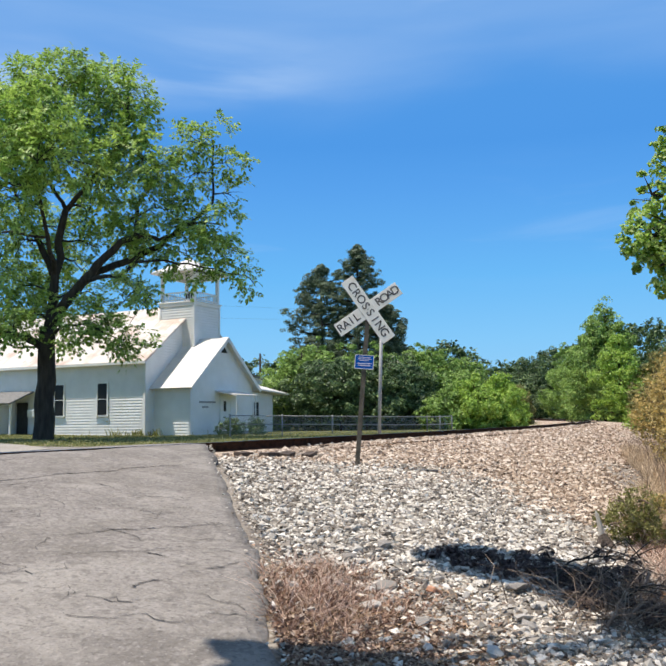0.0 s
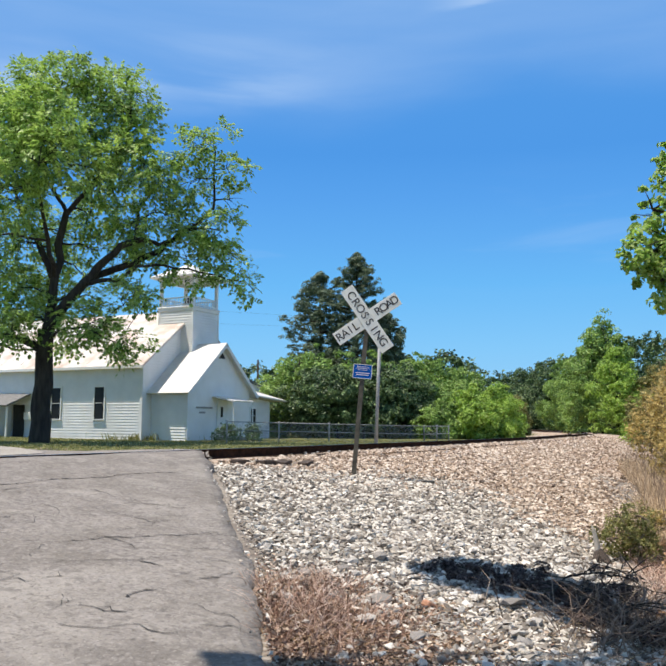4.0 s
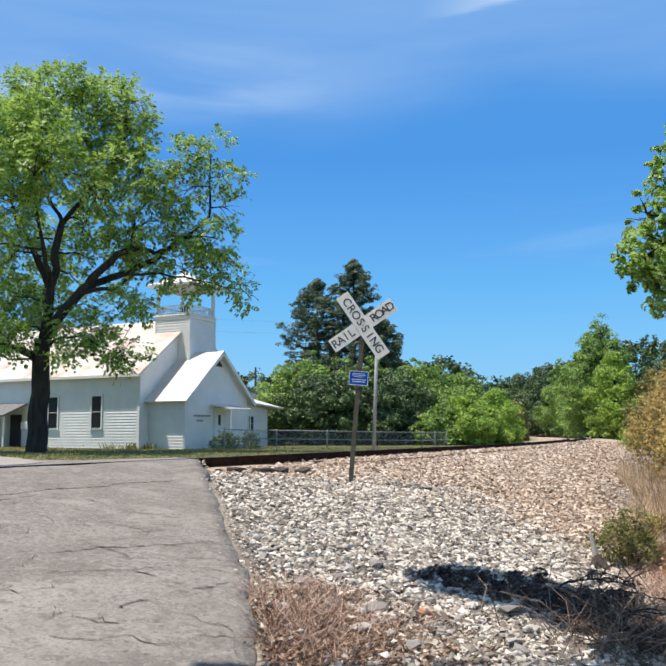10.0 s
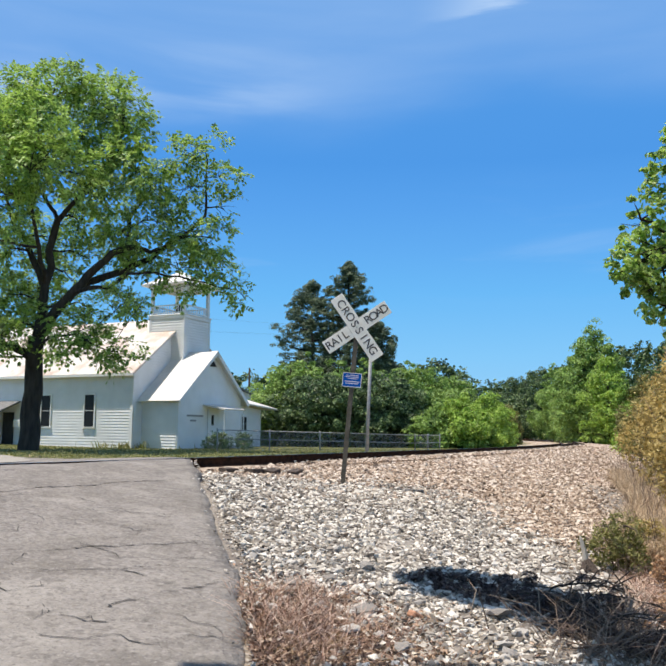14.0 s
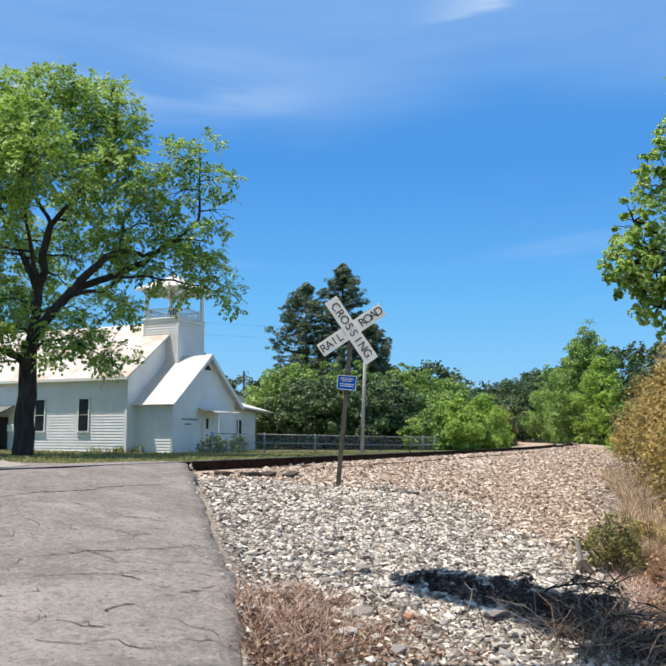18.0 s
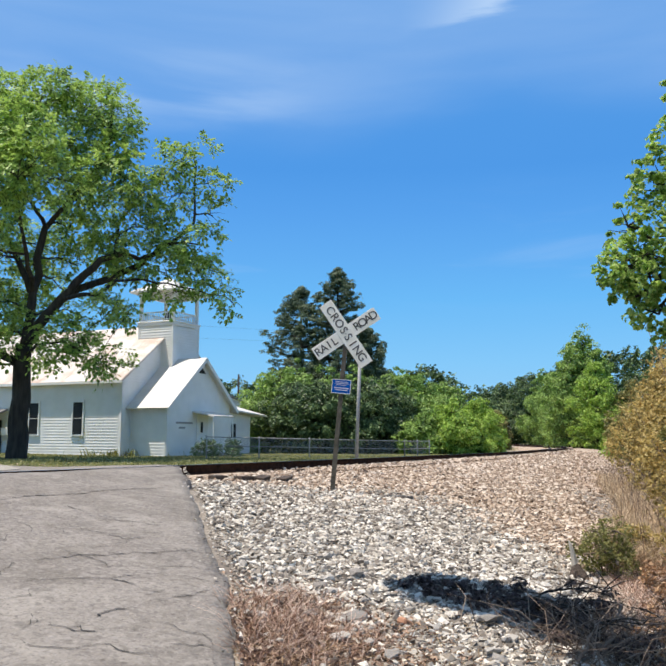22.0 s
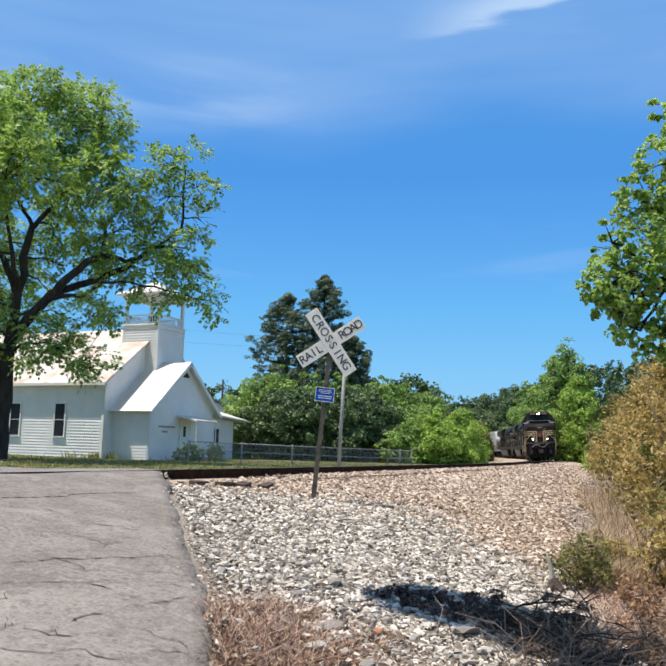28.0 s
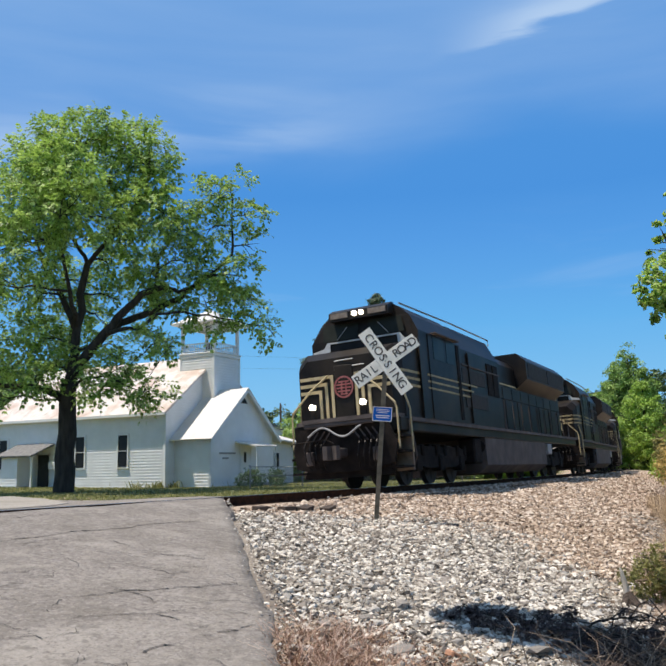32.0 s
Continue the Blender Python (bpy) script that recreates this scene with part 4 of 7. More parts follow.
def blob_points(blobs, n, rng, hollow=0.45, tight=0.17):
    """Points in a set of balls (x, y, z, r), denser to the outside, in small tufts."""
    B = np.asarray(blobs, float)
    w = B[:, 3] ** 2.2
    tufts = max(8, n // 14)
    k = rng.choice(len(B), tufts, p=w / w.sum())
    d = rng.normal(0, 1, (tufts, 3))
    d /= np.linalg.norm(d, axis=1, keepdims=True)
    rad = B[k, 3:4] * (hollow + (1.08 - hollow) * rng.random((tufts, 1)) ** 0.6)
    c = B[k, :3] + d * rad * np.array([1, 1, 0.88])
    j = rng.integers(0, tufts, n)
    spread_r = B[k, 3][j][:, None] * tight
    p = c[j] + rng.normal(0, 1, (n, 3)) * spread_r
    nr = d[j] * 0.55 + np.array([0, 0, 0.65])
    return p, nr


def tufts_on(blobs, n, rng, hollow, power=2.0):
    """Places of n twig ends in a set of balls, with their outward directions."""
    B = np.asarray(blobs, float)
    w = B[:, 3] ** power
    k = rng.choice(len(B), n, p=w / w.sum())
    d = rng.normal(0, 1, (n, 3))
    d /= np.linalg.norm(d, axis=1, keepdims=True)
    rad = B[k, 3:4] * (hollow + (1.05 - hollow) * rng.random((n, 1)) ** 0.7)
    return B[k, :3] + d * rad, d, B[k, 3]


def compound_leaves(name, blobs, tufts, rng, mat, length=0.46, pairs=3, per=7, hollow=0.5):
    """Whorls of drooping feathered leaves at the twig ends: each leaf is a row of paired slim leaflets."""
    c, d, _ = tufts_on(blobs, tufts, rng, hollow)
    j = np.repeat(np.arange(tufts), per)
    n = len(j)
    a = d[j] * 0.55 + rng.normal(0, 0.75, (n, 3)) * np.array([1, 1, 0.6])
    a /= np.linalg.norm(a, axis=1, keepdims=True)
    nrm = np.array([0, 0, 0.9]) + d[j] * 0.5 + rng.normal(0, 0.3, (n, 3))
    nrm -= a * (nrm * a).sum(1, keepdims=True)
    nrm /= np.linalg.norm(nrm, axis=1, keepdims=True) + 1e-9
    b = np.cross(nrm, a)
    L = length * rng.uniform(0.65, 1.25, (n, 1))
    base = c[j] + rng.normal(0, 0.05, (n, 3))
    quads = []
    down = np.array([0, 0, 1.0])
    for q in range(pairs * 2 + 1):
        t = 1.0 if q == pairs * 2 else 0.22 + 0.74 * (q // 2) / (pairs - 1)
        side = 0.0 if q == pairs * 2 else (1 if q % 2 else -1)
        o = base + a * L * t - down * L * 0.22 * t * t
        ax = b * side * 0.55 + a * (0.8 if side else 1.0) - down * (0.12 + 0.2 * t) + rng.normal(0, 0.12, (n, 3))
        ax /= np.linalg.norm(ax, axis=1, keepdims=True)
        wd = np.cross(nrm, ax)
        ll = L * (0.42 - 0.12 * abs(t - 0.55)) * rng.uniform(0.8, 1.15, (n, 1))
        quads.append(np.stack([o, o + ax * ll * 0.45 + wd * ll * 0.28, o + ax * ll - down * ll * 0.12, o + ax * ll * 0.45 - wd * ll * 0.28], 1))
    v = np.stack(quads, 1).reshape(-1, 3)
    return raw_mesh(name, v, np.arange(len(v)).reshape(-1, 4), mat)


def clump_leaves(name, blobs, clumps, per, size, rng, mat, clump=0.3, hollow=0.75, slim=0.6, flat=0.7):
    """Rounded sprays of leaves: each clump is a small dome whose leaves face out of it."""
    c, d, r = tufts_on(blobs, clumps, rng, hollow)
    rc = (clump * (0.55 + 0.45 * r / r.mean()) * rng.uniform(0.6, 1.35, len(r)))[:, None]
    j = np.repeat(np.arange(clumps), per)
    n = len(j)
    e = rng.normal(0, 1, (n, 3)) + d[j] * 0.5 + np.array([0, 0, 0.55])
    e /= np.linalg.norm(e, axis=1, keepdims=True)
    p = c[j] + e * rc[j] * rng.uniform(0.55, 1.05, (n, 1)) * np.array([1, 1, flat])
    return leaf_mesh(name, p, e + np.array([0, 0, 0.25]), size, rng, mat, slim, jitter=0.32)


def limb(b, p0, p1, r0, r1, rng, wob=0.08, n=6, sides=6):
    p0, p1 = Vector(p0), Vector(p1)
    L = (p1 - p0).length
    pts = []
    for k in range(n + 1):
        t = k / n
        q = p0.lerp(p1, t) + Vector((0, 0, math.sin(math.pi * t) * L * 0.07))
        if 0 < k < n:
            q += Vector([rng.uniform(-1, 1) * wob * L * 0.5 for _ in range(3)])
        pts.append(q)
    b.tube(pts, [r0 + (r1 - r0) * k / n for k in range(n + 1)], sides)
    return pts


def tree(name, m, label, blobs, stems, leaves, size, mat, seed, group="", twig=True, slim=0.5, hollow=0.45, category="tree", bark=None, full=False, crown=None):
    """A tree from balls of leaves and stems: polylines with radii."""
    t = thing(name, m, label, category, group)
    rng, rr = np.random.default_rng(seed), random.Random(seed)
    b = Build()
    ends = []
    for pts, r0, r1 in stems:
        if len(pts) > 2 and r0 > 0.06 and crown and twig:
            fine = [Vector(pts[0])]
            for p0, p1 in zip(pts, pts[1:]):
                p0, p1 = Vector(p0), Vector(p1)
                fine += [p0.lerp(p1, u) + Vector([rr.gauss(0, 0.022) * (p1 - p0).length for _ in range(3)]) for u in (0.33, 0.67)] + [p1]
            pts = fine
        k = len(pts)
        b.tube(pts, [r0 + (r1 - r0) * i / (k - 1) for i in range(k)], 9 if r0 > 0.15 else 6)
        ends += [(Vector(p), r0 + (r1 - r0) * i / (k - 1)) for i, p in enumerate(pts) if i > 0]
    if twig:
        for x, y, z, r in blobs:
            c = Vector((x, y, z))
            near = sorted(ends, key=lambda e: (e[0] - c).length + (2.0 if e[0].z > c.z + 0.3 * r else 0))[0]
            q = limb(b, near[0], c, min(near[1] * 0.7, 0.03 + r * 0.04), 0.015, rr)
            for _ in range(5):
                e = c + Vector([rr.gauss(0, 1) for _ in range(3)]).normalized() * r * 0.85
                limb(b, q[rr.randint(3, 6)], e, min(0.012 + r * 0.008, near[1] * 0.45), 0.003, rr, n=3, sides=4)
    part("trunk", b, bark or BARK, t, "", True)
    if crown:
        part("crown", crown(rng), mat, t)
        return t
    p, nr = blob_points(blobs, leaves, rng, hollow)
    part("crown", leaf_mesh("crown", p, nr, size, rng, mat, slim, full=full), mat, t)
    return t


def auto_tree(name, x, y, h, w, label, leaves, size, mat, seed, group="woodland trees", low=0.12, point=0.0):
    """A woodland tree of height h and crown width w with a crown down to low * h; point: how far the crown tapers to a tip."""
    rr = random.Random(seed * 7 + 1)
    blobs = []
    n = 16
    for k in range(n):
        t = (k + 0.5) / n
        z = h * (low + (0.88 - low) * t)
        prof = math.sin(math.pi * min(1, (t * 0.84 + 0.18))) ** 0.7 * (1 - point) + point * (1.08 - t)
        a = k * 2.4 + rr.uniform(-0.5, 0.5)
        rad = w * 0.5 * prof * rr.uniform(0.4, 0.85)
        r = w * rr.uniform(0.13, 0.25) * (0.5 + 0.5 * prof)
        blobs.append((rad * math.cos(a), rad * math.sin(a), z, r))
    blobs.append((0, 0, h * 0.92, w * (0.12 - 0.05 * point)))
    blobs += [(rr.uniform(-0.2, 0.2) * w, rr.uniform(-0.2, 0.2) * w, h * rr.uniform(low, 0.6), w * 0.2) for _ in range(3)]
    lean = rr.uniform(-0.04, 0.04) * h
    stem = [((0, 0, -0.5), (0.02 * lean, 0, h * 0.3), (lean * 0.6, lean * 0.3, h * 0.65), (lean, lean * 0.4, h * 0.9))]
    clumps = int(leaves / 34)
    return tree(name, pose(x, y, land1(x, y)), label, blobs, [(stem[0], h * 0.016 + 0.05, 0.04)], leaves, size, mat, seed, group,
                crown=lambda rng: clump_leaves("crown", blobs, clumps, 46, size, rng, mat, 0.26 + 0.0038 * y + 0.014 * w, 0.55))


# the big walnut tree before the church
def build_walnut():
    o = pose(-14.35, 37.8, 0.72)
    # the spreading bough, the hanging sprays, the crown, and the side away from the road
    bough = [(7.7, -0.4, 13.9, 1.0), (8.6, 0.1, 12.8, 0.81), (6.6, -0.2, 13.8, 0.81), (6.4, 0.2, 12.2, 1.09), (8.6, 0.2, 11.3, 0.72), (5.5, -0.7, 12.0, 0.9), (5.4, -0.8, 10.5, 1.09), (6.6, 0.5, 10.3, 1.09), (8.2, -0.4, 9.7, 0.9), (6.6, -0.4, 8.6, 0.85), (7.7, 0.8, 8.5, 0.9), (9.0, -0.0, 7.9, 0.81), (9.7, 0.3, 7.0, 0.5), (5.3, -0.0, 9.2, 1.0), (3.8, 0.6, 10.3, 0.9), (4.6, -1.5, 12.8, 1.09), (3.6, 0.6, 15.4, 1.27), (2.7, 1.6, 17.2, 1.27), (4.4, 0.1, 12.0, 0.9), (2.5, 1.1, 13.3, 1.09), (5.6, 0.3, 8.0, 0.55), (7.1, -0.7, 7.5, 0.63)]
    sprays = [(2.2, -1.2, 5.3, 0.76), (3.4, -1.5, 4.6, 0.87), (4.4, -1.9, 4.4, 0.69), (4.3, -0.8, 6.6, 0.72), (4.0, -1.0, 3.8, 0.4), (1.9, -1.6, 4.6, 0.69), (2.9, -1.2, 5.5, 0.63), (4.8, -1.0, 4.1, 0.29), (-0.8, 0.3, 5.8, 0.9), (-0.7, 1.9, 7.6, 0.81), (1.0, -0.2, 6.1, 0.69), (1.5, 1.3, 10.9, 0.9), (2.4, -0.2, 11.9, 0.9), (0.1, 1.9, 10.2, 0.72), (3.6, 1.7, 9.2, 0.63), (5.0, -0.6, 6.5, 0.4)]
    crown = [(-0.6, -1.6, 15.8, 1.45), (0.9, -1.2, 16.2, 1.54), (1.2, 2.0, 17.6, 1.3), (1.5, -0.3, 14.9, 1.45), (-0.6, 0.6, 15.0, 1.54), (-0.9, -0.9, 13.0, 1.45), (0.6, 0.0, 13.3, 1.27), (-1.3, -0.5, 11.3, 1.27), (-1.1, -0.7, 9.1, 1.09), (-1.5, 0.1, 7.1, 1.09), (-0.9, -1.5, 5.1, 0.9)]
    crown += [(-0.9, 0, 17.1, 1.1), (0.9, -0.4, 17.2, 1.0), (2.2, 0, 16.6, 1.05), (3.0, -0.4, 14.2, 1.1), (4.3, 0.2, 14.0, 0.9), (2.6, -1.2, 12.6, 1.0)]
    crown += [(4.2, 0.2, 14.9, 0.95), (3.7, 0.0, 16.2, 0.9), (3.2, -0.6, 13.5, 0.9), (-1.4, -1.5, 14.6, 1.5)]
    # thin sprays behind the fork
    crown += [(1.6, 2.6, 9.4, 0.75), (2.4, 3.2, 8.6, 0.7), (0.8, 3.0, 8.2, 0.7), (2.9, 2.4, 10.2, 0.75), (1.4, 3.4, 7.0, 0.6), (3.4, 2.8, 7.4, 0.55), (-0.4, 2.6, 9.0, 0.8)]
    # the boughs that reach out over the verge
    crown += [(0.4, -4.6, 12.0, 1.4), (2.1, -5.0, 12.0, 1.4), (1.4, -4.4, 13.4, 1.4), (-0.6, -4.2, 13.2, 1.5), (3.0, -4.0, 11.6, 1.0), (0.0, -3.2, 14.6, 1.4)]
    away = [(-3.5, 0.5, 14.6, 2.4), (-4.5, -1, 11, 2.6), (-4, 1, 8.2, 2.3), (-3.6, -2.5, 5.6, 1.6), (-6.5, 0, 8.6, 2.2), (-6, -1.5, 5.6, 1.7), (-2.6, -3.0, 4.0, 0.9), (1.2, 4, 12.5, 1.7), (-2.5, 4.5, 10, 2.2), (0, -4.5, 10.5, 1.5), (-3, -4.2, 8.5, 1.8)]
    blobs = [(x, y, z, 1.12 * r) for x, y, z, r in bough] + [(x, y, z, 1.22 * r) for x, y, z, r in sprays] + crown + away
    stems = [([(0, 0, -0.4), (0.02, 0, 0.5), (0.0, 0, 2.0), (0.05, 0, 3.9), (0.08, 0, 5.1)], 0.5, 0.36),
             ([(0.08, 0, 4.9), (0.3, 0.1, 6.5), (0.37, 0, 7.6), (0.6, 0.1, 9.9), (0.76, 0.2, 10.8)], 0.24, 0.15),
             ([(0.76, 0.2, 10.7), (0.1, 0.1, 11.8), (-0.4, 0, 12.4), (-0.9, 0, 14.6)], 0.11, 0.04),
             ([(0.76, 0.2, 10.7), (1.43, 0, 11.4), (2.9, -0.2, 13.2), (3.57, -0.2, 13.9), (3.76, 0, 15.2)], 0.13, 0.04),
             ([(0.1, 0, 5.0), (1.14, -0.2, 6.5), (1.92, -0.4, 7.3), (2.77, -0.5, 8.2), (3.58, -0.5, 9.0), (4.5, -0.4, 9.3), (5.3, -0.2, 9.1), (6.1, 0, 9.5)], 0.27, 0.07),
             ([(1.6, -0.3, 7.0), (2.4, 0.1, 7.75), (3.45, 0.3, 8.15), (4.5, 0.2, 8.6), (5.3, 0.1, 8.9), (6.1, 0, 9.56), (7.2, 0.2, 10.4), (7.7, 0.2, 10.9), (7.7, 0.2, 12.4), (7.75, 0.2, 13.6)], 0.2, 0.03),
             ([(1.9, -0.4, 7.2), (2.6, -0.9, 7.25), (3.7, -0.9, 7.35), (4.4, -0.7, 8.0), (5.6, -0.5, 8.1), (7.2, -0.3, 7.8), (9.3, 0, 7.4)], 0.12, 0.025),
             ([(4.25, -0.4, 9.2), (4.25, -0.2, 10.8), (4.7, 0, 11.5), (4.6, 0.2, 12.6)], 0.09, 0.03),
             ([(0.25, 0.05, 7.6), (-0.5, 0.2, 9.2), (-0.9, 0.4, 9.9), (-1.5, 0.6, 10.6), (-2.2, 0.8, 13.0)], 0.17, 0.05),
             ([(0.05, 0, 4.3), (-1.2, -0.6, 4.75), (-3.0, -0.8, 4.9), (-5.8, -0.6, 6.4)], 0.2, 0.05),
             ([(0.1, 0, 4.6), (1.0, -1.0, 5.0), (2.4, -1.6, 5.1), (4.2, -2.0, 4.3)], 0.09, 0.02),
             ([(0.37, 0, 7.5), (0.6, -1.6, 9.0), (0.8, -3.2, 10.4), (1.2, -4.6, 11.6)], 0.13, 0.04)]
    return tree("walnut_tree", o, "large spreading walnut tree with dark trunk before the church", blobs, stems, 0, 0.28, LEAF_A, 11, crown=lambda rng: compound_leaves("crown", blobs, 2480, rng, LEAF_A))


build_walnut()

# a maple whose boughs hang over the road and the ballast
def build_overhang():
    spray = [(3.15, 9.0, 3.45, 0.22), (3.25, 9.0, 3.5, 0.34), (3.5, 9.0, 3.32, 0.3), (3.3, 9.1, 4.0, 0.26), (3.65, 9.0, 3.9, 0.4), (3.65, 9.2, 4.55, 0.3), (4.0, 9.0, 3.5, 0.42), (4.1, 9.0, 4.3, 0.5), (4.0, 9.1, 5.0, 0.35), (4.5, 9.0, 5.2, 0.6), (4.5, 8.9, 3.5, 0.55), (4.05, 9.0, 2.95, 0.3), (4.45, 9.0, 2.85, 0.4), (4.0, 9.0, 5.6, 0.3), (3.32, 9.0, 3.18, 0.24), (3.6, 9.1, 3.0, 0.28), (3.85, 9.0, 2.9, 0.28), (4.2, 9.0, 2.75, 0.34)]
    # boughs high over the road edge, whose shade falls on the stones
    shade = [(0.86, 7.12, 0.3), (1.08, 6.95, 0.42), (1.12, 7.4, 0.34), (1.38, 6.72, 0.46), (1.4, 7.2, 0.36), (1.62, 6.5, 0.4), (1.72, 6.95, 0.36), (2.0, 6.75, 0.34), (1.6, 6.15, 0.28)]
    shade += [(-0.5, 4.36, 0.16), (-0.15, 4.34, 0.2), (0.22, 4.28, 0.22), (0.6, 4.25, 0.2), (1.0, 4.28, 0.2), (-0.35, 4.0, 0.26), (-0.9, 3.7, 0.26), (1.95, 5.65, 0.26), (1.75, 5.4, 0.24)]
    reach = 7.05 / math.tan(radians(SUN_EL))
    low_bough = [(x + reach * math.cos(radians(SUN_AZ)), y + reach * math.sin(radians(SUN_AZ)), 7.3, 0.85 * r) for x, y, r in shade]
    high_bough = [(1.2, 3.4, 8.0, 1.0), (2.6, 3.2, 7.6, 1.1), (3.6, 4.6, 7.0, 1.0), (3.8, 2.0, 7.2, 1.1), (4.4, 6.6, 6.4, 0.9)]
    blobs = spray + low_bough + high_bough
    stems = [([(0, 0, -0.4), (0.05, 0.1, 1.5), (-0.1, 0.3, 3.2), (-0.3, 0.9, 4.8), (-0.6, 1.2, 6.4)], 0.2, 0.09), ([(-0.1, 0.3, 3.0), (0.2, 2.6, 4.2), (0.2, 4.6, 4.2), (-0.3, 5.9, 3.6)], 0.1, 0.03),
             ([(-0.6, 1.2, 6.3), (-2.4, 1.8, 7.2), (-4.4, 2.6, 7.4), (-5.8, 3.2, 7.5)], 0.09, 0.03)]
    ox, oy, oz = 4.4, 3.4, land1(4.4, 3.4)
    local = [(x - ox, y - oy, z - oz, r) for x, y, z, r in blobs]
    t = tree("roadside_maple", pose(ox, oy, oz), "roadside maple with broad green leaves overhanging the ballast", local, stems, 0, 0.08, LEAF_M, 21,
             crown=lambda rng: clump_leaves("crown", local[:len(spray)], 900, 18, 0.07, rng, LEAF_M, 0.1, 0.5, 0.66))
    rng = np.random.default_rng(22)
    for k0, k1, clumps in ((len(spray), len(spray) + len(low_bough), 1900), (len(spray) + len(low_bough), len(local), 1900)):
        part("crown", clump_leaves("crown", local[k0:k1], clumps, 24, 0.11, rng, LEAF_C, 0.13, 0.1, 0.75), LEAF_C, t)
    return t


build_overhang()

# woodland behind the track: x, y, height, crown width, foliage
# LEAF_D on the lower front trees colours in the deep shade beneath the crowns
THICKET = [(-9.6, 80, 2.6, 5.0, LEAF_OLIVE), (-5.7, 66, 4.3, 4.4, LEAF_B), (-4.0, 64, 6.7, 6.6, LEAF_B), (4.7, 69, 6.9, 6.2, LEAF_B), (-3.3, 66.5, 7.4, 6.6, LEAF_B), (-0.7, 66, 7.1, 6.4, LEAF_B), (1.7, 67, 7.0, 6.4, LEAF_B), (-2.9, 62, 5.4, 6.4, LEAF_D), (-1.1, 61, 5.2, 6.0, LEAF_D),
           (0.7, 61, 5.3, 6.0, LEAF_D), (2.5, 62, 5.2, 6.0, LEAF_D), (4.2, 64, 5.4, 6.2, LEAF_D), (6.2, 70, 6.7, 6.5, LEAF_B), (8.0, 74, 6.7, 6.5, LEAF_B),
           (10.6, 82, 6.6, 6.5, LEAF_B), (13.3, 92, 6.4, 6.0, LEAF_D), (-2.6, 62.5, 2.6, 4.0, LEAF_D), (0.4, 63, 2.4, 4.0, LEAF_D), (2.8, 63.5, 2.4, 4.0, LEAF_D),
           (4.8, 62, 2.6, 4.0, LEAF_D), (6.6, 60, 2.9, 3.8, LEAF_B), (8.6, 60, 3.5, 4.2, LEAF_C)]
BEND = [(10.0, 62, 2.7, 3.6, LEAF_C), (11.8, 70, 4.1, 4.5, LEAF_C), (13.9, 78, 4.8, 4.4, LEAF_C), (17.9, 92, 4.2, 3.0, LEAF_OLIVE), (30.4, 172, 10.1, 7.0, LEAF_D),
        (48.4, 240, 17.4, 12.0, LEAF_D), (42.6, 195, 15.2, 11.0, LEAF_D), (43.5, 185, 16.5, 10.0, LEAF_D), (41.4, 165, 16.0, 9.0, LEAF_B), (39.7, 150, 14.6, 9.0, LEAF_B),
        (39.4, 140, 14.8, 9.5, LEAF_B), (33.8, 116, 15.6, 9.0, LEAF_B), (29.5, 99, 14.9, 10.5, LEAF_B), (28.2, 98, 11.5, 7.5, LEAF_B), (30.6, 97, 12.0, 6.0, LEAF_B), (27.1, 86, 9.6, 6.0, LEAF_C), (30.5, 86, 8.0, 6.0, LEAF_OLIVE),
        (33.4, 92, 7.5, 7.0, LEAF_OLIVE), (32.0, 82, 7.6, 7.0, LEAF_OLIVE)]
BEHIND_CHURCH = [(-25.5, 85, 12.6, 10.0, LEAF_B), (-31.7, 90, 13.7, 11.0, LEAF_B), (-34.7, 85, 13.0, 11.0, LEAF_B), (-36.8, 80, 11.9, 11.0, LEAF_B), (-13.4, 95, 3.6, 7.0, LEAF_B)]
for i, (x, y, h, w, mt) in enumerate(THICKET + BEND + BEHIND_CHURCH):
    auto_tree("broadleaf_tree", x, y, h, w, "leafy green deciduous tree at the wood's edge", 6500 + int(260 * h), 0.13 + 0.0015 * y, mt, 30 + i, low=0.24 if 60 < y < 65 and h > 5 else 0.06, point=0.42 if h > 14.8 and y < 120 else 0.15)


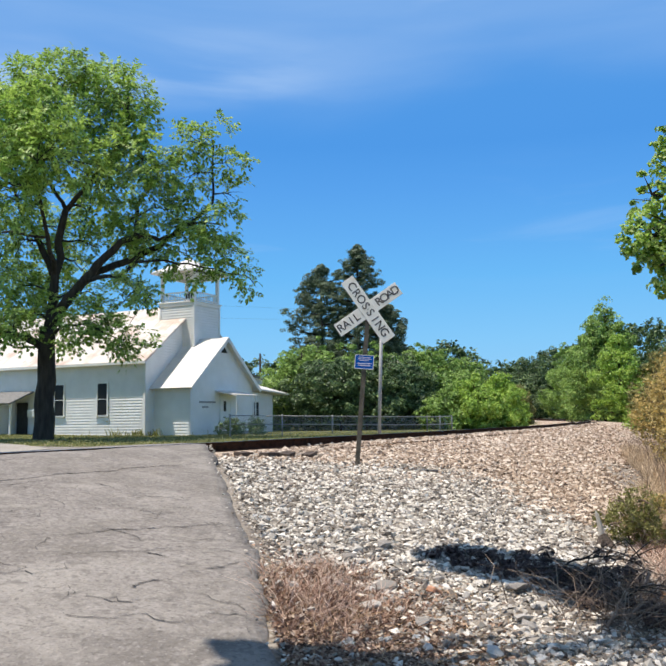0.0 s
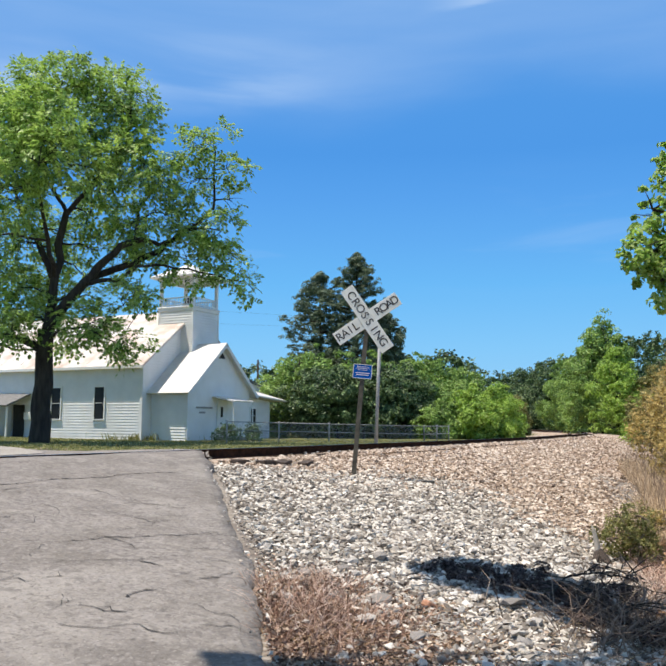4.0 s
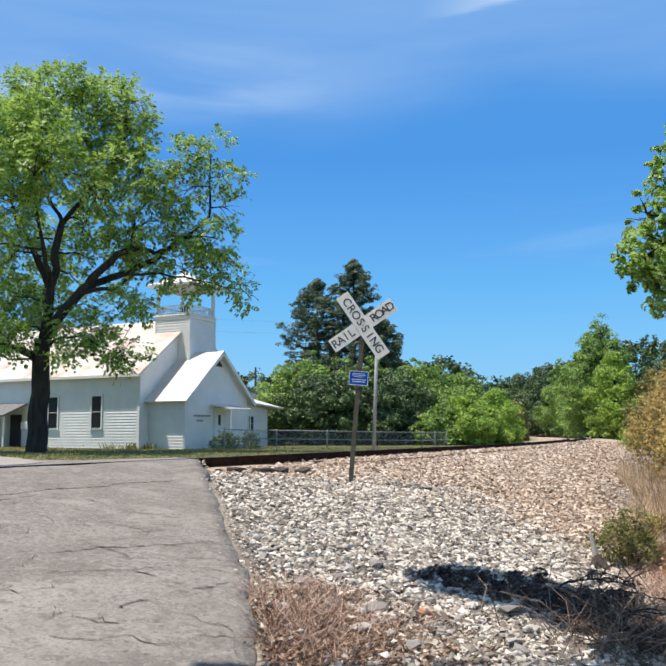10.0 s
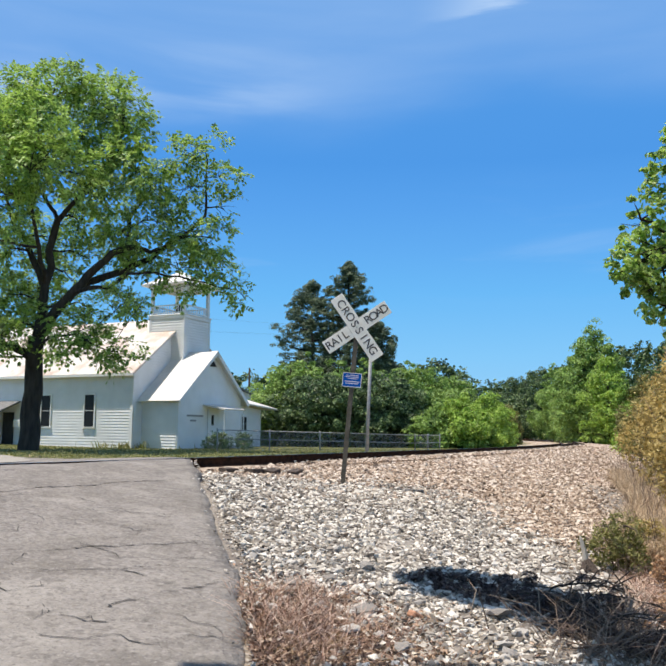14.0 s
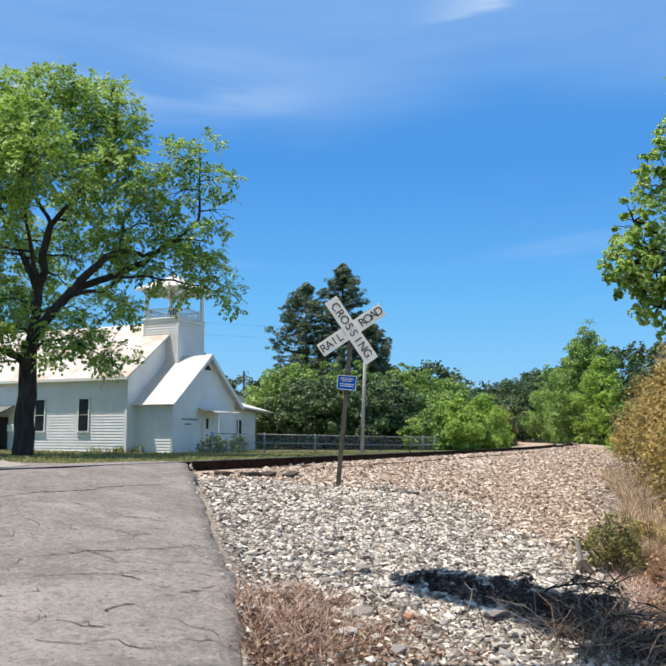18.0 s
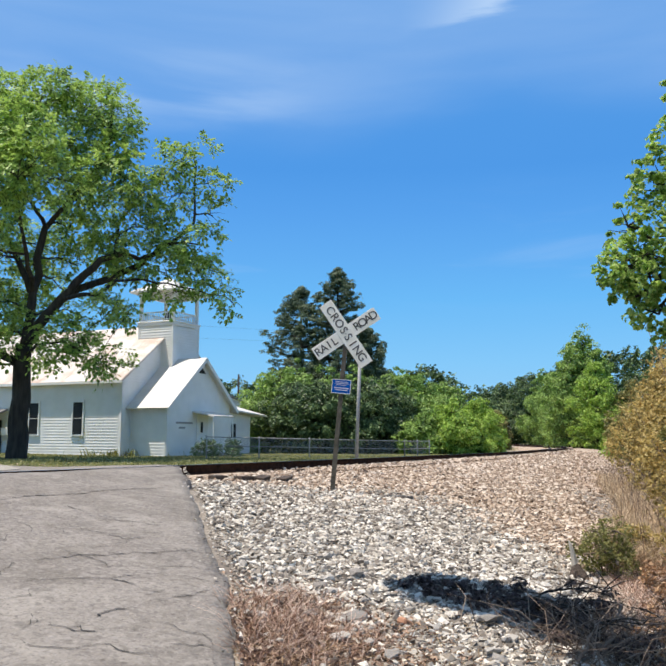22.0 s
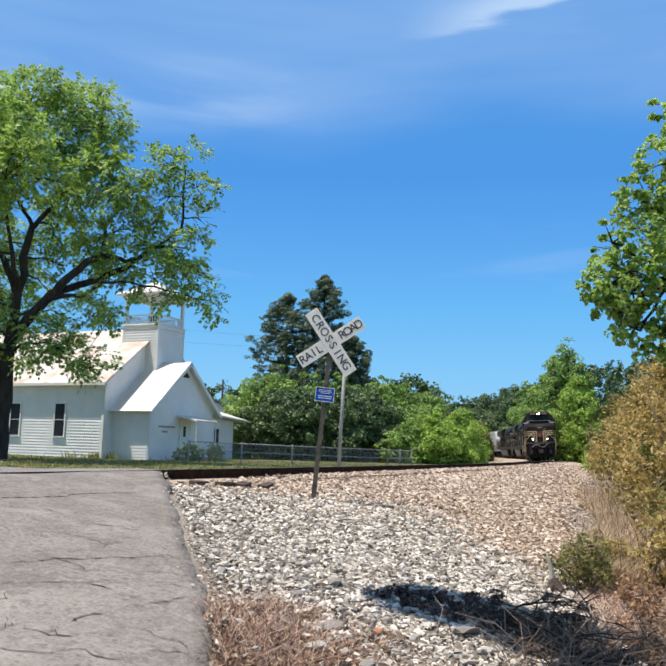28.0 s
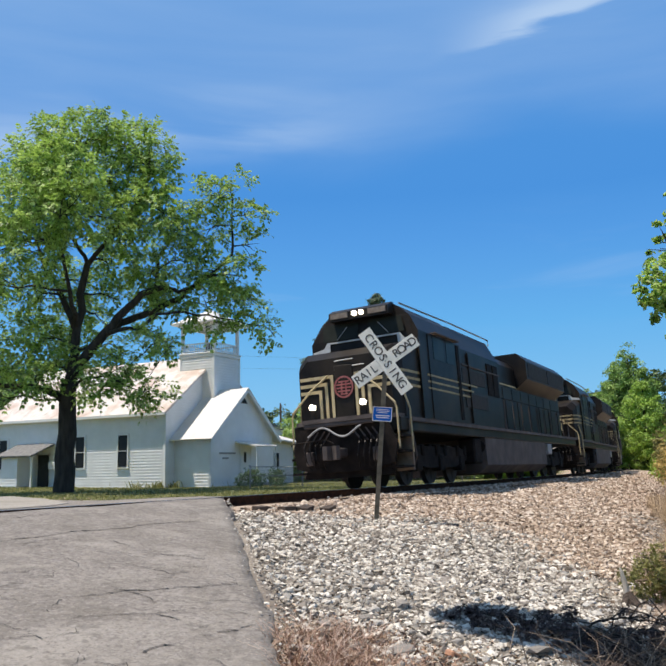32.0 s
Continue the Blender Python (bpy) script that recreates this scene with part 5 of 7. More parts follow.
def build_pine(x, y, h, w, seed, top=0.45):
    """A pine with whorls of spreading boughs that end in flat sprays of needles; top: how blunt the crown is."""
    rr = random.Random(seed)
    blobs, stems = [], [([(0, 0, -0.5), (0.1, 0, h * 0.5), (0, 0, h * 0.96)], 0.28, 0.05)]
    for k in range(10):
        t = k / 9
        z = h * (0.36 + 0.58 * t)
        reach = w * 0.5 * (1 - t) ** top * (0.8 + 0.2 * min(1, t * 4))
        m = max(4, 7 - k // 3)
        for q in range(m):
            a = q * 6.28 / m + k * 0.9 + rr.uniform(-0.35, 0.35)
            out = reach * rr.uniform(0.6, 1.1)
            lift = rr.uniform(0.02, 0.25) * out
            tip = (out * math.cos(a), out * math.sin(a), z + lift)
            stems.append(([(0, 0, z - 0.1), (tip[0] * 0.5, tip[1] * 0.5, z + lift * 0.3), tip], 0.07, 0.02))
            for f in (0.55, 0.8, 1.0):
                blobs.append((tip[0] * f + rr.uniform(-0.25, 0.25), tip[1] * f + rr.uniform(-0.25, 0.25), z + lift * f + rr.uniform(-0.1, 0.25), w * rr.uniform(0.05, 0.085)))
    blobs += [(0, 0, h * (0.86 + 0.03 * k), w * (0.07 - 0.008 * k)) for k in range(5)]
    tree("pine_tree", pose(x, y, land1(x, y)), "tall dark green pine tree behind the thicket", blobs, stems, 0, 0.42, NEEDLE, seed, "pines", twig=False,
         crown=lambda rng: clump_leaves("crown", blobs, 1150, 24, 0.4, rng, NEEDLE, 0.44, 0.3, 0.22, 0.55))


build_pine(0.3, 90, 20.1, 10.0, 61)
build_pine(-3.8, 92, 18.3, 8.8, 62, 0.3)
build_pine(3.6, 93, 13.8, 7.6, 63)


def build_far_woods():
    """The wooded hills closing the valley, as clumps of foliage over rising ground."""
    rng = np.random.default_rng(77)
    blobs = []
    for x0, y0, x1, y1, z0, z1 in ((-70, 210, 2, 190, 20, 12), (-2, 190, 8, 190, 14, 19.5), (8, 190, 20, 190, 19.5, 17), (20, 190, 37, 195, 17.5, 11.5), (34, 330, 70, 330, 19, 18), (60, 330, 95, 260, 22, 29), (95, 260, 150, 150, 30, 24), (85, 150, 140, 70, 22, 26), (64, 214, 104, 205, 23, 29), (-150, 150, -60, 170, 30, 24), (-60, 105, -34, 112, 13, 12)):
        n = int(math.hypot(x1 - x0, y1 - y0) / 4.5) + 2
        for k in range(n):
            t = k / (n - 1)
            x, y, z = x0 + (x1 - x0) * t, y0 + (y1 - y0) * t, z0 + (z1 - z0) * t
            lv = max(3, int(z / 5))
            for j in range(lv):
                blobs.append((x + rng.uniform(-2, 2), y - 6 * (lv - 1 - j) / lv * 2 + rng.uniform(-2, 2), z * (j + 0.6) / lv + rng.uniform(-1.0, 0.6), rng.uniform(2.2, 3.8)))
    p, nr = blob_points(blobs, 230000, rng, 0.7, 0.13)
    tagged(new("far_woods", leaf_mesh("far_woods", p, nr, 0.85, rng, LEAF_D, 0.65)), "distant wooded hills", "woods", "", "stuff")


build_far_woods()


# ---- ballast ----
def build_stones():
    rng = np.random.default_rng(5)
    base = np.array([(1, 0, 0), (-1, 0, 0), (0, 1, 0), (0, -1, 0), (0, 0, 1), (0, 0, -1)], float)
    tris = np.array([(0, 2, 4), (2, 1, 4), (1, 3, 4), (3, 0, 4), (2, 0, 5), (1, 2, 5), (3, 1, 5), (0, 3, 5)])
    n = 270000
    y = 4.0 + 30 * rng.random(n) ** 1.5
    far = rng.random(n) < 0.2
    y = np.where(far, 30 + 34 * rng.random(n), y)
    x = np.where(far, -3.0, -3.6) + (0.6 + y * 0.5 + 3.6) * rng.random(n)
    s, d = track_coords(x, y)
    ed = np.interp(y, [p[1] for p in EDGE[:11]], [p[0] for p in EDGE[:11]])
    ragged = np.array([noise.noise(Vector((a * 1.1, b * 1.1, 6.5))) for a, b in zip(x, y)]) * 0.1
    keep = (d > 0.9) & (d < 8.6 + 0.8 * rng.random(n)) & (x > ed - 0.02 + ragged - 0.16 * rng.random(n) ** 6)
    fines = np.array([noise.noise(Vector((a * 1.3, b * 0.9, 2.2))) for a, b in zip(x, y)])
    keep &= rng.random(n) > 0.85 * np.exp(-np.maximum(0, x - ed) / (0.2 + 0.2 * fines))
    patch = np.exp(-(((x + 0.3) / 0.42) ** 2 + ((y - 5.6) / 0.75) ** 2)) + 0.8 * np.exp(-(((x - 0.15) / 0.8) ** 2 + ((y - 4.6) / 0.6) ** 2))
    keep &= rng.random(n) > patch * 0.8
    keep &= (d > 1.42 + 0.1 * fines) | (rng.random(n) < np.clip((y - 13.5) / 5, 0.1, 1))
    # dusty fines along the crest of the bank
    crest = x - np.interp(y, [12, 13, 15, 19, 26, 35, 50], [4.2, 4.0, 4.4, 5.2, 7.1, 9.7, 14.0]) + 0.3 * fines
    keep &= rng.random(n) > 0.85 * np.clip(crest / 0.5 + 0.3, 0, 1) * (y > 12)
    x, y, d = x[keep], y[keep], d[keep]
    n = len(x)
    size = np.minimum(rng.gamma(6, 0.0043, n), 0.05) * (1 + 0.035 * np.maximum(0, y - 8)) * np.interp(y, [4, 5, 6.5], [0.8, 0.9, 1])
    ed = ed[keep]
    size = np.where(x < ed + 0.1, 0.6 * size, size)
    z = np.where(x < ed + 0.05, np.maximum(land(x, y), road_z(x, y)), land(x, y)) + size * 0.35 + 0.012 + np.where((d < 1.9) & (y > 15), 0.05 * np.clip((y - 15) / 4, 0, 1), 0)
    wob = np.array([noise.noise(Vector((a * 0.8, b * 0.8, 1.5))) for a, b in zip(x, y)])
    rust = (y + 1.6 * wob + rng.normal(0, 0.8, n) > np.interp(x, [-2.4, 0.1, 1.4, 2.3], [14.2, 13.6, 13.8, 12.6])) | (x + 0.5 * wob + rng.normal(0, 0.28, n) > 2.38)
    for flag, name, mt, label in ((False, "pale_ballast", STONE, "pale grey crushed stone on the slope"), (True, "rusty_ballast", STONE_RUST, "rust-stained crushed stone beside the track")):
        q = np.flatnonzero(rust == flag)
        k = len(q)
        sc = size[q][:, None] * rng.uniform(0.55, 1.3, (k, 3)) * np.array([1, 1, 0.75])
        v = base[None] * rng.uniform(0.65, 1.2, (k, 6, 1)) * sc[:, None]
        v = v + rng.normal(0, 0.12, (k, 6, 3)) * size[q][:, None, None]
        ax = rng.normal(0, 1, (k, 3))
        ax /= np.linalg.norm(ax, axis=1, keepdims=True)
        an = rng.uniform(0, 6.28, k)[:, None, None]
        cr = np.cross(ax[:, None], v)
        v = v * np.cos(an) + cr * np.sin(an) + ax[:, None] * (v @ ax[:, :, None]) * (1 - np.cos(an))
        v[..., 2] *= 0.7
        v += np.stack([x[q], y[q], z[q]], -1)[:, None]
        f = (tris[None] + 6 * np.arange(k)[:, None, None]).reshape(-1, 3)
        tagged(new(name, raw_mesh(name, v.reshape(-1, 3), f, mt)), label, "gravel", "", "stuff")


build_stones()


# ---- single larger stones on the slope ----
def build_single_stones():
    rng = random.Random(31)
    shapes = []
    for k in range(6):
        bm = bmesh.new()
        bmesh.ops.create_icosphere(bm, subdivisions=1, radius=1.0)
        for v in bm.verts:
            v.co = Vector((v.co.x * (0.9 + 0.35 * rng.random()), v.co.y * (0.6 + 0.3 * rng.random()), v.co.z * (0.4 + 0.25 * rng.random()))) * rng.uniform(0.75, 1.2)
        me = bpy.data.meshes.new("stone")
        bm.to_mesh(me)
        bm.free()
        me.shade_flat()
        me.materials.append(STONE_ONE)
        shapes.append(me)
    slope = thing("ballast_slope", Matrix(), "loose larger stones lying on the ballast slope", "gravel", "", "structure")
    n = 0
    while n < 290:
        y = 4.3 + 5.2 * rng.random() ** 1.7
        x = rng.uniform(-0.9, 0.42 * y)
        s, d = track_coords(x, y)
        ed = -0.42 - 0.19 * (y - 4.3)
        if d > 8.3 or x < ed + 0.12:
            continue
        r = rng.gammavariate(7, 0.0046) * (0.65 + 0.35 * min(1, (y - 4.3) / 1.2))
        ob = part("stone", rng.choice(shapes), STONE_ONE, slope)
        ob.matrix_world = pose(x, y, land1(x, y) + r * 0.45 + 0.02, rng.uniform(-25, 25), rng.uniform(-25, 25), rng.uniform(0, 360)) @ Matrix.Diagonal((r, r, r, 1))
        n += 1
    for x, y, r in ((0.16, 5.85, 0.1), (1.12, 6.2, 0.12), (1.0, 5.4, 0.07), (0.05, 5.35, 0.07), (0.35, 5.1, 0.06), (1.35, 6.5, 0.08)):
        ob = part("stone", shapes[0], STONE_ONE, slope, "large flat grey stone")
        ob.matrix_world = pose(x, y, land1(x, y) + 0.06, 8, -6, x * 200) @ Matrix.Diagonal((r, r * 1.1, r * 0.55, 1))
    br = thing("brick_fragment", pose(0.5, 5.95, land1(0.5, 5.95) + 0.03, 10, 24, 55), "broken orange brick lying among the stones", "brick")
    part("brick", Build().box(-0.065, 0.065, -0.035, 0.035, -0.025, 0.025, c=0.012), material("orange_brick", [(0.3, (0.38, 0.17, 0.09)), (0.7, (0.52, 0.29, 0.18))], rough=0.9, scale=30), br)


build_single_stones()


# ---- grass, dead stalks and brush ----
def blades(name, pts, h0, h1, w, mat, rng, label, category, lean=0.35, kind="stuff"):
    """Upright tapering blades at the given x, y places."""
    n = len(pts)
    x, y = pts[:, 0], pts[:, 1]
    z = land(x, y) - 0.02
    a = rng.uniform(0, 6.28, n)
    h = rng.uniform(h0, h1, n)
    lx, ly = rng.normal(0, lean, n) * h, rng.normal(0, lean, n) * h
    ww = w * rng.uniform(0.6, 1.4, n)
    dx, dy = np.cos(a) * ww / 2, np.sin(a) * ww / 2
    b0, b1 = np.stack([x - dx, y - dy, z], -1), np.stack([x + dx, y + dy, z], -1)
    m0 = np.stack([x - dx * 0.8 + lx * 0.35, y - dy * 0.8 + ly * 0.35, z + h * 0.55], -1)
    m1 = np.stack([x + dx * 0.8 + lx * 0.35, y + dy * 0.8 + ly * 0.35, z + h * 0.55], -1)
    t0 = np.stack([x - dx * 0.15 + lx, y - dy * 0.15 + ly, z + h * 0.95], -1)
    t1 = np.stack([x + dx * 0.15 + lx, y + dy * 0.15 + ly, z + h * 0.95], -1)
    v = np.stack([b0, b1, m0, m1, t0, t1], 1).reshape(-1, 3)
    i = 6 * np.arange(n)[:, None]
    f = np.concatenate([i + np.array([[0, 1, 3, 2]]), i + np.array([[2, 3, 5, 4]])])
    return tagged(new(name, raw_mesh(name, v, f, mat)), label, category, "", kind)


def scatter(rng, n, x0, x1, y0, y1, clump=0.0):
    p = np.stack([rng.uniform(x0, x1, n), rng.uniform(y0, y1, n)], -1)
    if clump:
        c = np.stack([rng.uniform(x0, x1, max(3, n // 40)), rng.uniform(y0, y1, max(3, n // 40))], -1)
        p = c[rng.integers(0, len(c), n)] + rng.normal(0, clump, (n, 2))
    return p


def build_grass():
    rng = np.random.default_rng(9)
    p = scatter(rng, 42000, -32, 10, 19, 50)
    s, d = track_coords(p[:, 0], p[:, 1])
    ed = np.interp(p[:, 0], [q[0] for q in EDGE[::-1]], [q[1] for q in EDGE[::-1]])
    keep = (d < -3.6) & (p[:, 1] > ed + 0.3)
    lx, ly = (p[:, 0] + 11.9) * 0.438 + (p[:, 1] - 46.45) * 0.899, -(p[:, 0] + 11.9) * 0.899 + (p[:, 1] - 46.45) * 0.438
    keep &= ~((lx > -0.1) & (lx < 14.2) & (ly > -0.1)) & ~((lx > 0.7) & (lx < 7.1) & (ly > -2.7) & (ly < 0.1))
    blades("churchyard_grass", p[keep], 0.03, 0.11, 0.05, GRASS, rng, "short green and straw-coloured churchyard grass", "grass")
    p = scatter(rng, 26000, -32, -2, 19, 45)
    ed = np.interp(p[:, 0], [q[0] for q in EDGE[::-1]], [q[1] for q in EDGE[::-1]])
    s, d = track_coords(p[:, 0], p[:, 1])
    keep = (d < -3.2) & (p[:, 1] > ed) & (p[:, 1] < ed + 0.8 + 2.2 * rng.random(len(p)) ** 2)
    blades("verge_grass", p[keep], 0.03, 0.1, 0.05, TAN_GRASS, rng, "pale worn grass along the road verge", "grass")
    p = scatter(rng, 2600, -17, -6.5, 40, 47, 0.25)
    lx, ly = (p[:, 0] + 11.9) * 0.438 + (p[:, 1] - 46.45) * 0.899, -(p[:, 0] + 11.9) * 0.899 + (p[:, 1] - 46.45) * 0.438
    keep = (((lx > -0.7) & (lx < 0.0) & (ly > 0)) | ((ly < -2.6) & (ly > -3.5) & (lx > 0) & (lx < 7.5)) | ((lx > 0.0) & (lx < 0.75) & (ly > -2.9) & (ly < 0)))
    blades("wall_weeds", p[keep], 0.15, 0.5, 0.06, GRASS, rng, "tall weeds along the church wall", "weeds")
    # straw patch at the road's edge
    c = np.array([(-0.5, 5.95), (-0.35, 6.1), (-0.15, 5.95), (-0.4, 5.6), (-0.15, 5.55), (-0.42, 5.25), (-0.2, 5.15), (0.05, 5.3), (-0.3, 4.85)])
    for n, name, mt, h0, h1, w, lab in ((2600, "dead_grass_patch", STRAW, 0.02, 0.1, 0.005, "matted straw-brown dead grass by the road edge"), (2600, "dead_weed_patch", DEAD_GRASS, 0.04, 0.19, 0.006, "red-brown dead weeds by the road edge")):
        p = c[rng.integers(0, 9, n)] + rng.normal(0, 0.19, (n, 2))
        p = p[p[:, 0] > -0.43 - 0.19 * (p[:, 1] - 4.3) - 0.06 + 0.1 * rng.random(n)]
        blades(name, p, h0, h1, w, mt, rng, lab, "grass", 0.9)
    # dead leaves, bark and stalks strewn at the foot of the slope
    n = 11000
    p = np.stack([rng.normal(-0.1, 0.42, n), 4.2 + np.abs(rng.normal(0, 1.0, n))], -1)
    p = p[(p[:, 0] > -0.42 - 0.19 * (p[:, 1] - 4.3)) & (p[:, 1] < 7.0)]
    c = np.concatenate([p, (land(p[:, 0], p[:, 1]) + 0.02 + 0.025 * rng.random(len(p)))[:, None]], 1)
    tagged(new("leaf_litter", leaf_mesh("leaf_litter", c, np.tile([0, 0, 1.0], (len(c), 1)), 0.045, rng, LITTER, 0.5, 0.4)), "brown dead leaves and bark strewn among the stones", "leaf litter", "", "stuff")
    n = 1500
    q = np.stack([rng.normal(0.4, 0.65, n), 4.2 + np.abs(rng.normal(0, 1.0, n))], -1)
    blades("fallen_stalks", q[q[:, 0] > -0.42 - 0.19 * (q[:, 1] - 4.3)], 0.03, 0.1, 0.007, STRAW, rng, "pale dead stalks lying on the stones", "stalks", 2.6)
    # dry grass along the foot of the bank, thickest away from the stones
    y = 9.0 + 15 * rng.random(34000) ** 1.2
    x = np.interp(y, [7, 8.8, 12, 15.4, 19.3, 24], [2.6, 3.1, 4.15, 5.55, 6.45, 7.8]) + np.abs(rng.normal(0, 0.6, 34000)) - 0.2
    blades("dry_bank_grass", np.stack([x, y], -1), 0.1, 0.38, 0.009, TAN_GRASS, rng, "soft tan dry grass on the bank", "grass", 0.55)
    y = rng.uniform(6.4, 10, 6000)
    x = np.interp(y, [6.4, 8.8, 10], [2.45, 3.0, 3.3]) + np.abs(rng.normal(0, 0.5, 6000)) - 0.15
    blades("dead_bank_weeds", np.stack([x, y], -1), 0.03, 0.2, 0.007, DEAD_GRASS, rng, "matted red-brown dead weeds on the bank", "weeds", 1.1)
    y = np.linspace(8.5, 24, 420)
    p = np.stack([np.interp(y, [8.5, 12, 15.4, 19.3, 24], [3.25, 4.35, 5.75, 6.65, 8.0]) + rng.normal(0, 0.3, 420), y], -1)
    blades("dead_stalks", p, 0.4, 1.1, 0.007, TWIG, rng, "tall grey-brown dead stalks beside the track", "weeds", 0.28)


build_grass()


def shrub(name, x, y, h, w, label, leaves, size, mat, seed, bark=TWIG, group="bank shrubs", thick=0.5):
    rr = random.Random(seed)
    blobs, stems = [], []
    for k in range(11):
        a, t = k * 2.4, (k + 0.6) / 11
        rad = w * 0.42 * rr.uniform(0.3, 1.0) * math.sin(math.pi * min(0.92, 0.3 + 0.62 * t))
        blobs.append((rad * math.cos(a), rad * math.sin(a), h * (0.12 + 0.78 * t), w * rr.uniform(0.14, 0.24)))
    for k in range(7):
        a = k * 0.9 + rr.uniform(-0.3, 0.3)
        q = rr.uniform(0.25, 0.48) * w
        stems.append(([(0.05 * math.cos(a), 0.05 * math.sin(a), -0.15), (q * 0.4 * math.cos(a), q * 0.4 * math.sin(a), h * 0.45), (q * math.cos(a), q * math.sin(a), h * rr.uniform(0.75, 1.0))], 0.006 + 0.004 * h, 0.003))
    return tree(name, pose(x, y, land1(x, y)), label, blobs, stems, leaves, size, mat, seed, group, slim=0.55, hollow=thick, category="shrub", bark=bark, full=h < 4)


BANK_SHRUBS = [(5.35, 11.6, 3.4, 2.1, 8000, 0.075, LEAF_DRY, "tall shrub with yellow-brown drying leaves"),
               (4.7, 9.8, 2.1, 1.5, 4000, 0.07, LEAF_OLIVE, "tall shrub with olive and brown leaves"),
               (6.0, 13.5, 3.2, 2.3, 7000, 0.08, LEAF_DRY, "tall shrub with yellow-brown drying leaves"),
               (4.05, 8.3, 1.45, 1.2, 2400, 0.065, LEAF_DRY, "shrub with brown and yellow leaves"),
               (7.3, 16.5, 3.3, 2.4, 5600, 0.09, LEAF_DRY, "tall shrub with yellow-brown drying leaves"),
               (9.0, 20.5, 3.0, 2.6, 3000, 0.1, LEAF_OLIVE, "olive green bank shrub"),
               (11.5, 26.5, 3.0, 3.0, 2800, 0.13, LEAF_OLIVE, "olive green bank shrub"),
               (14.8, 34, 3.4, 3.4, 2600, 0.16, LEAF_OLIVE, "olive green bank shrub"),
               (19.2, 46, 3.8, 4.0, 2600, 0.2, LEAF_C, "leafy green shrub on the bank"),
               (24.2, 60, 4.6, 4.6, 2600, 0.26, LEAF_C, "leafy green shrub on the bank"),
               (6.5, 11.4, 3.5, 2.4, 5200, 0.08, LEAF_DRY, "tall shrub with yellow-brown drying leaves"),
               (2.78, 8.6, 0.55, 0.74, 3000, 0.035, LEAF_OLIVE, "small rounded olive bush on the ballast"),
               (3.45, 9.7, 0.38, 0.9, 2600, 0.035, LEAF_DRY, "low tan and yellow weed clump on the bank"),
               (3.05, 7.9, 0.28, 0.75, 700, 0.04, LEAF_RUST, "low rusty brown bush")]
LOW_SHRUBS = [(2.5, 6.2, 0.2, 0.6, 700, 0.035, LEAF_RUST, "low rusty brown bush"), (2.3, 5.6, 0.16, 0.5, 500, 0.035, LEAF_RUST, "low rusty brown bush"),
              (2.8, 7.0, 0.25, 0.7, 600, 0.04, LEAF_RUST, "low rusty brown bush"),
              (3.75, 8.7, 1.0, 1.1, 1300, 0.06, LEAF_DRY, "low shrub with yellow leaves"),
              (5.2, 10.4, 2.0, 1.6, 4000, 0.07, LEAF_DRY, "tall shrub with yellow-brown drying leaves"),
              (5.55, 12.6, 1.9, 1.6, 3000, 0.075, LEAF_OLIVE, "shrub with olive and brown leaves"),
              (6.1, 14.2, 2.8, 1.8, 5200, 0.075, LEAF_DRY, "shrub with golden yellow drying leaves"),
              (7.15, 17.8, 2.9, 2.1, 5200, 0.085, LEAF_DRY, "shrub with golden yellow drying leaves"),
              (9.1, 22.8, 2.2, 2.4, 4800, 0.1, LEAF_DRY, "shrub with golden yellow drying leaves"),
              (10.2, 27.5, 2.5, 2.6, 5200, 0.11, LEAF_DRY, "shrub with golden yellow drying leaves"),
              (13.5, 38, 2.6, 3.0, 4000, 0.15, LEAF_OLIVE, "olive green bank shrub"),
              (17.8, 50, 3.0, 3.4, 4000, 0.19, LEAF_C, "leafy green shrub on the bank"),
              (-6.7, 44.6, 0.95, 1.5, 2600, 0.08, LEAF_D, "dark green bush by the church door"),
              (-5.6, 46.4, 0.9, 1.5, 2400, 0.08, LEAF_D, "dark green bush by the church wall")]
for i, (x, y, h, w, lv, sz, mt, lab) in enumerate(BANK_SHRUBS + LOW_SHRUBS):
    shrub("shrub", x, y, h, w, lab, lv, sz, mt, 200 + i)


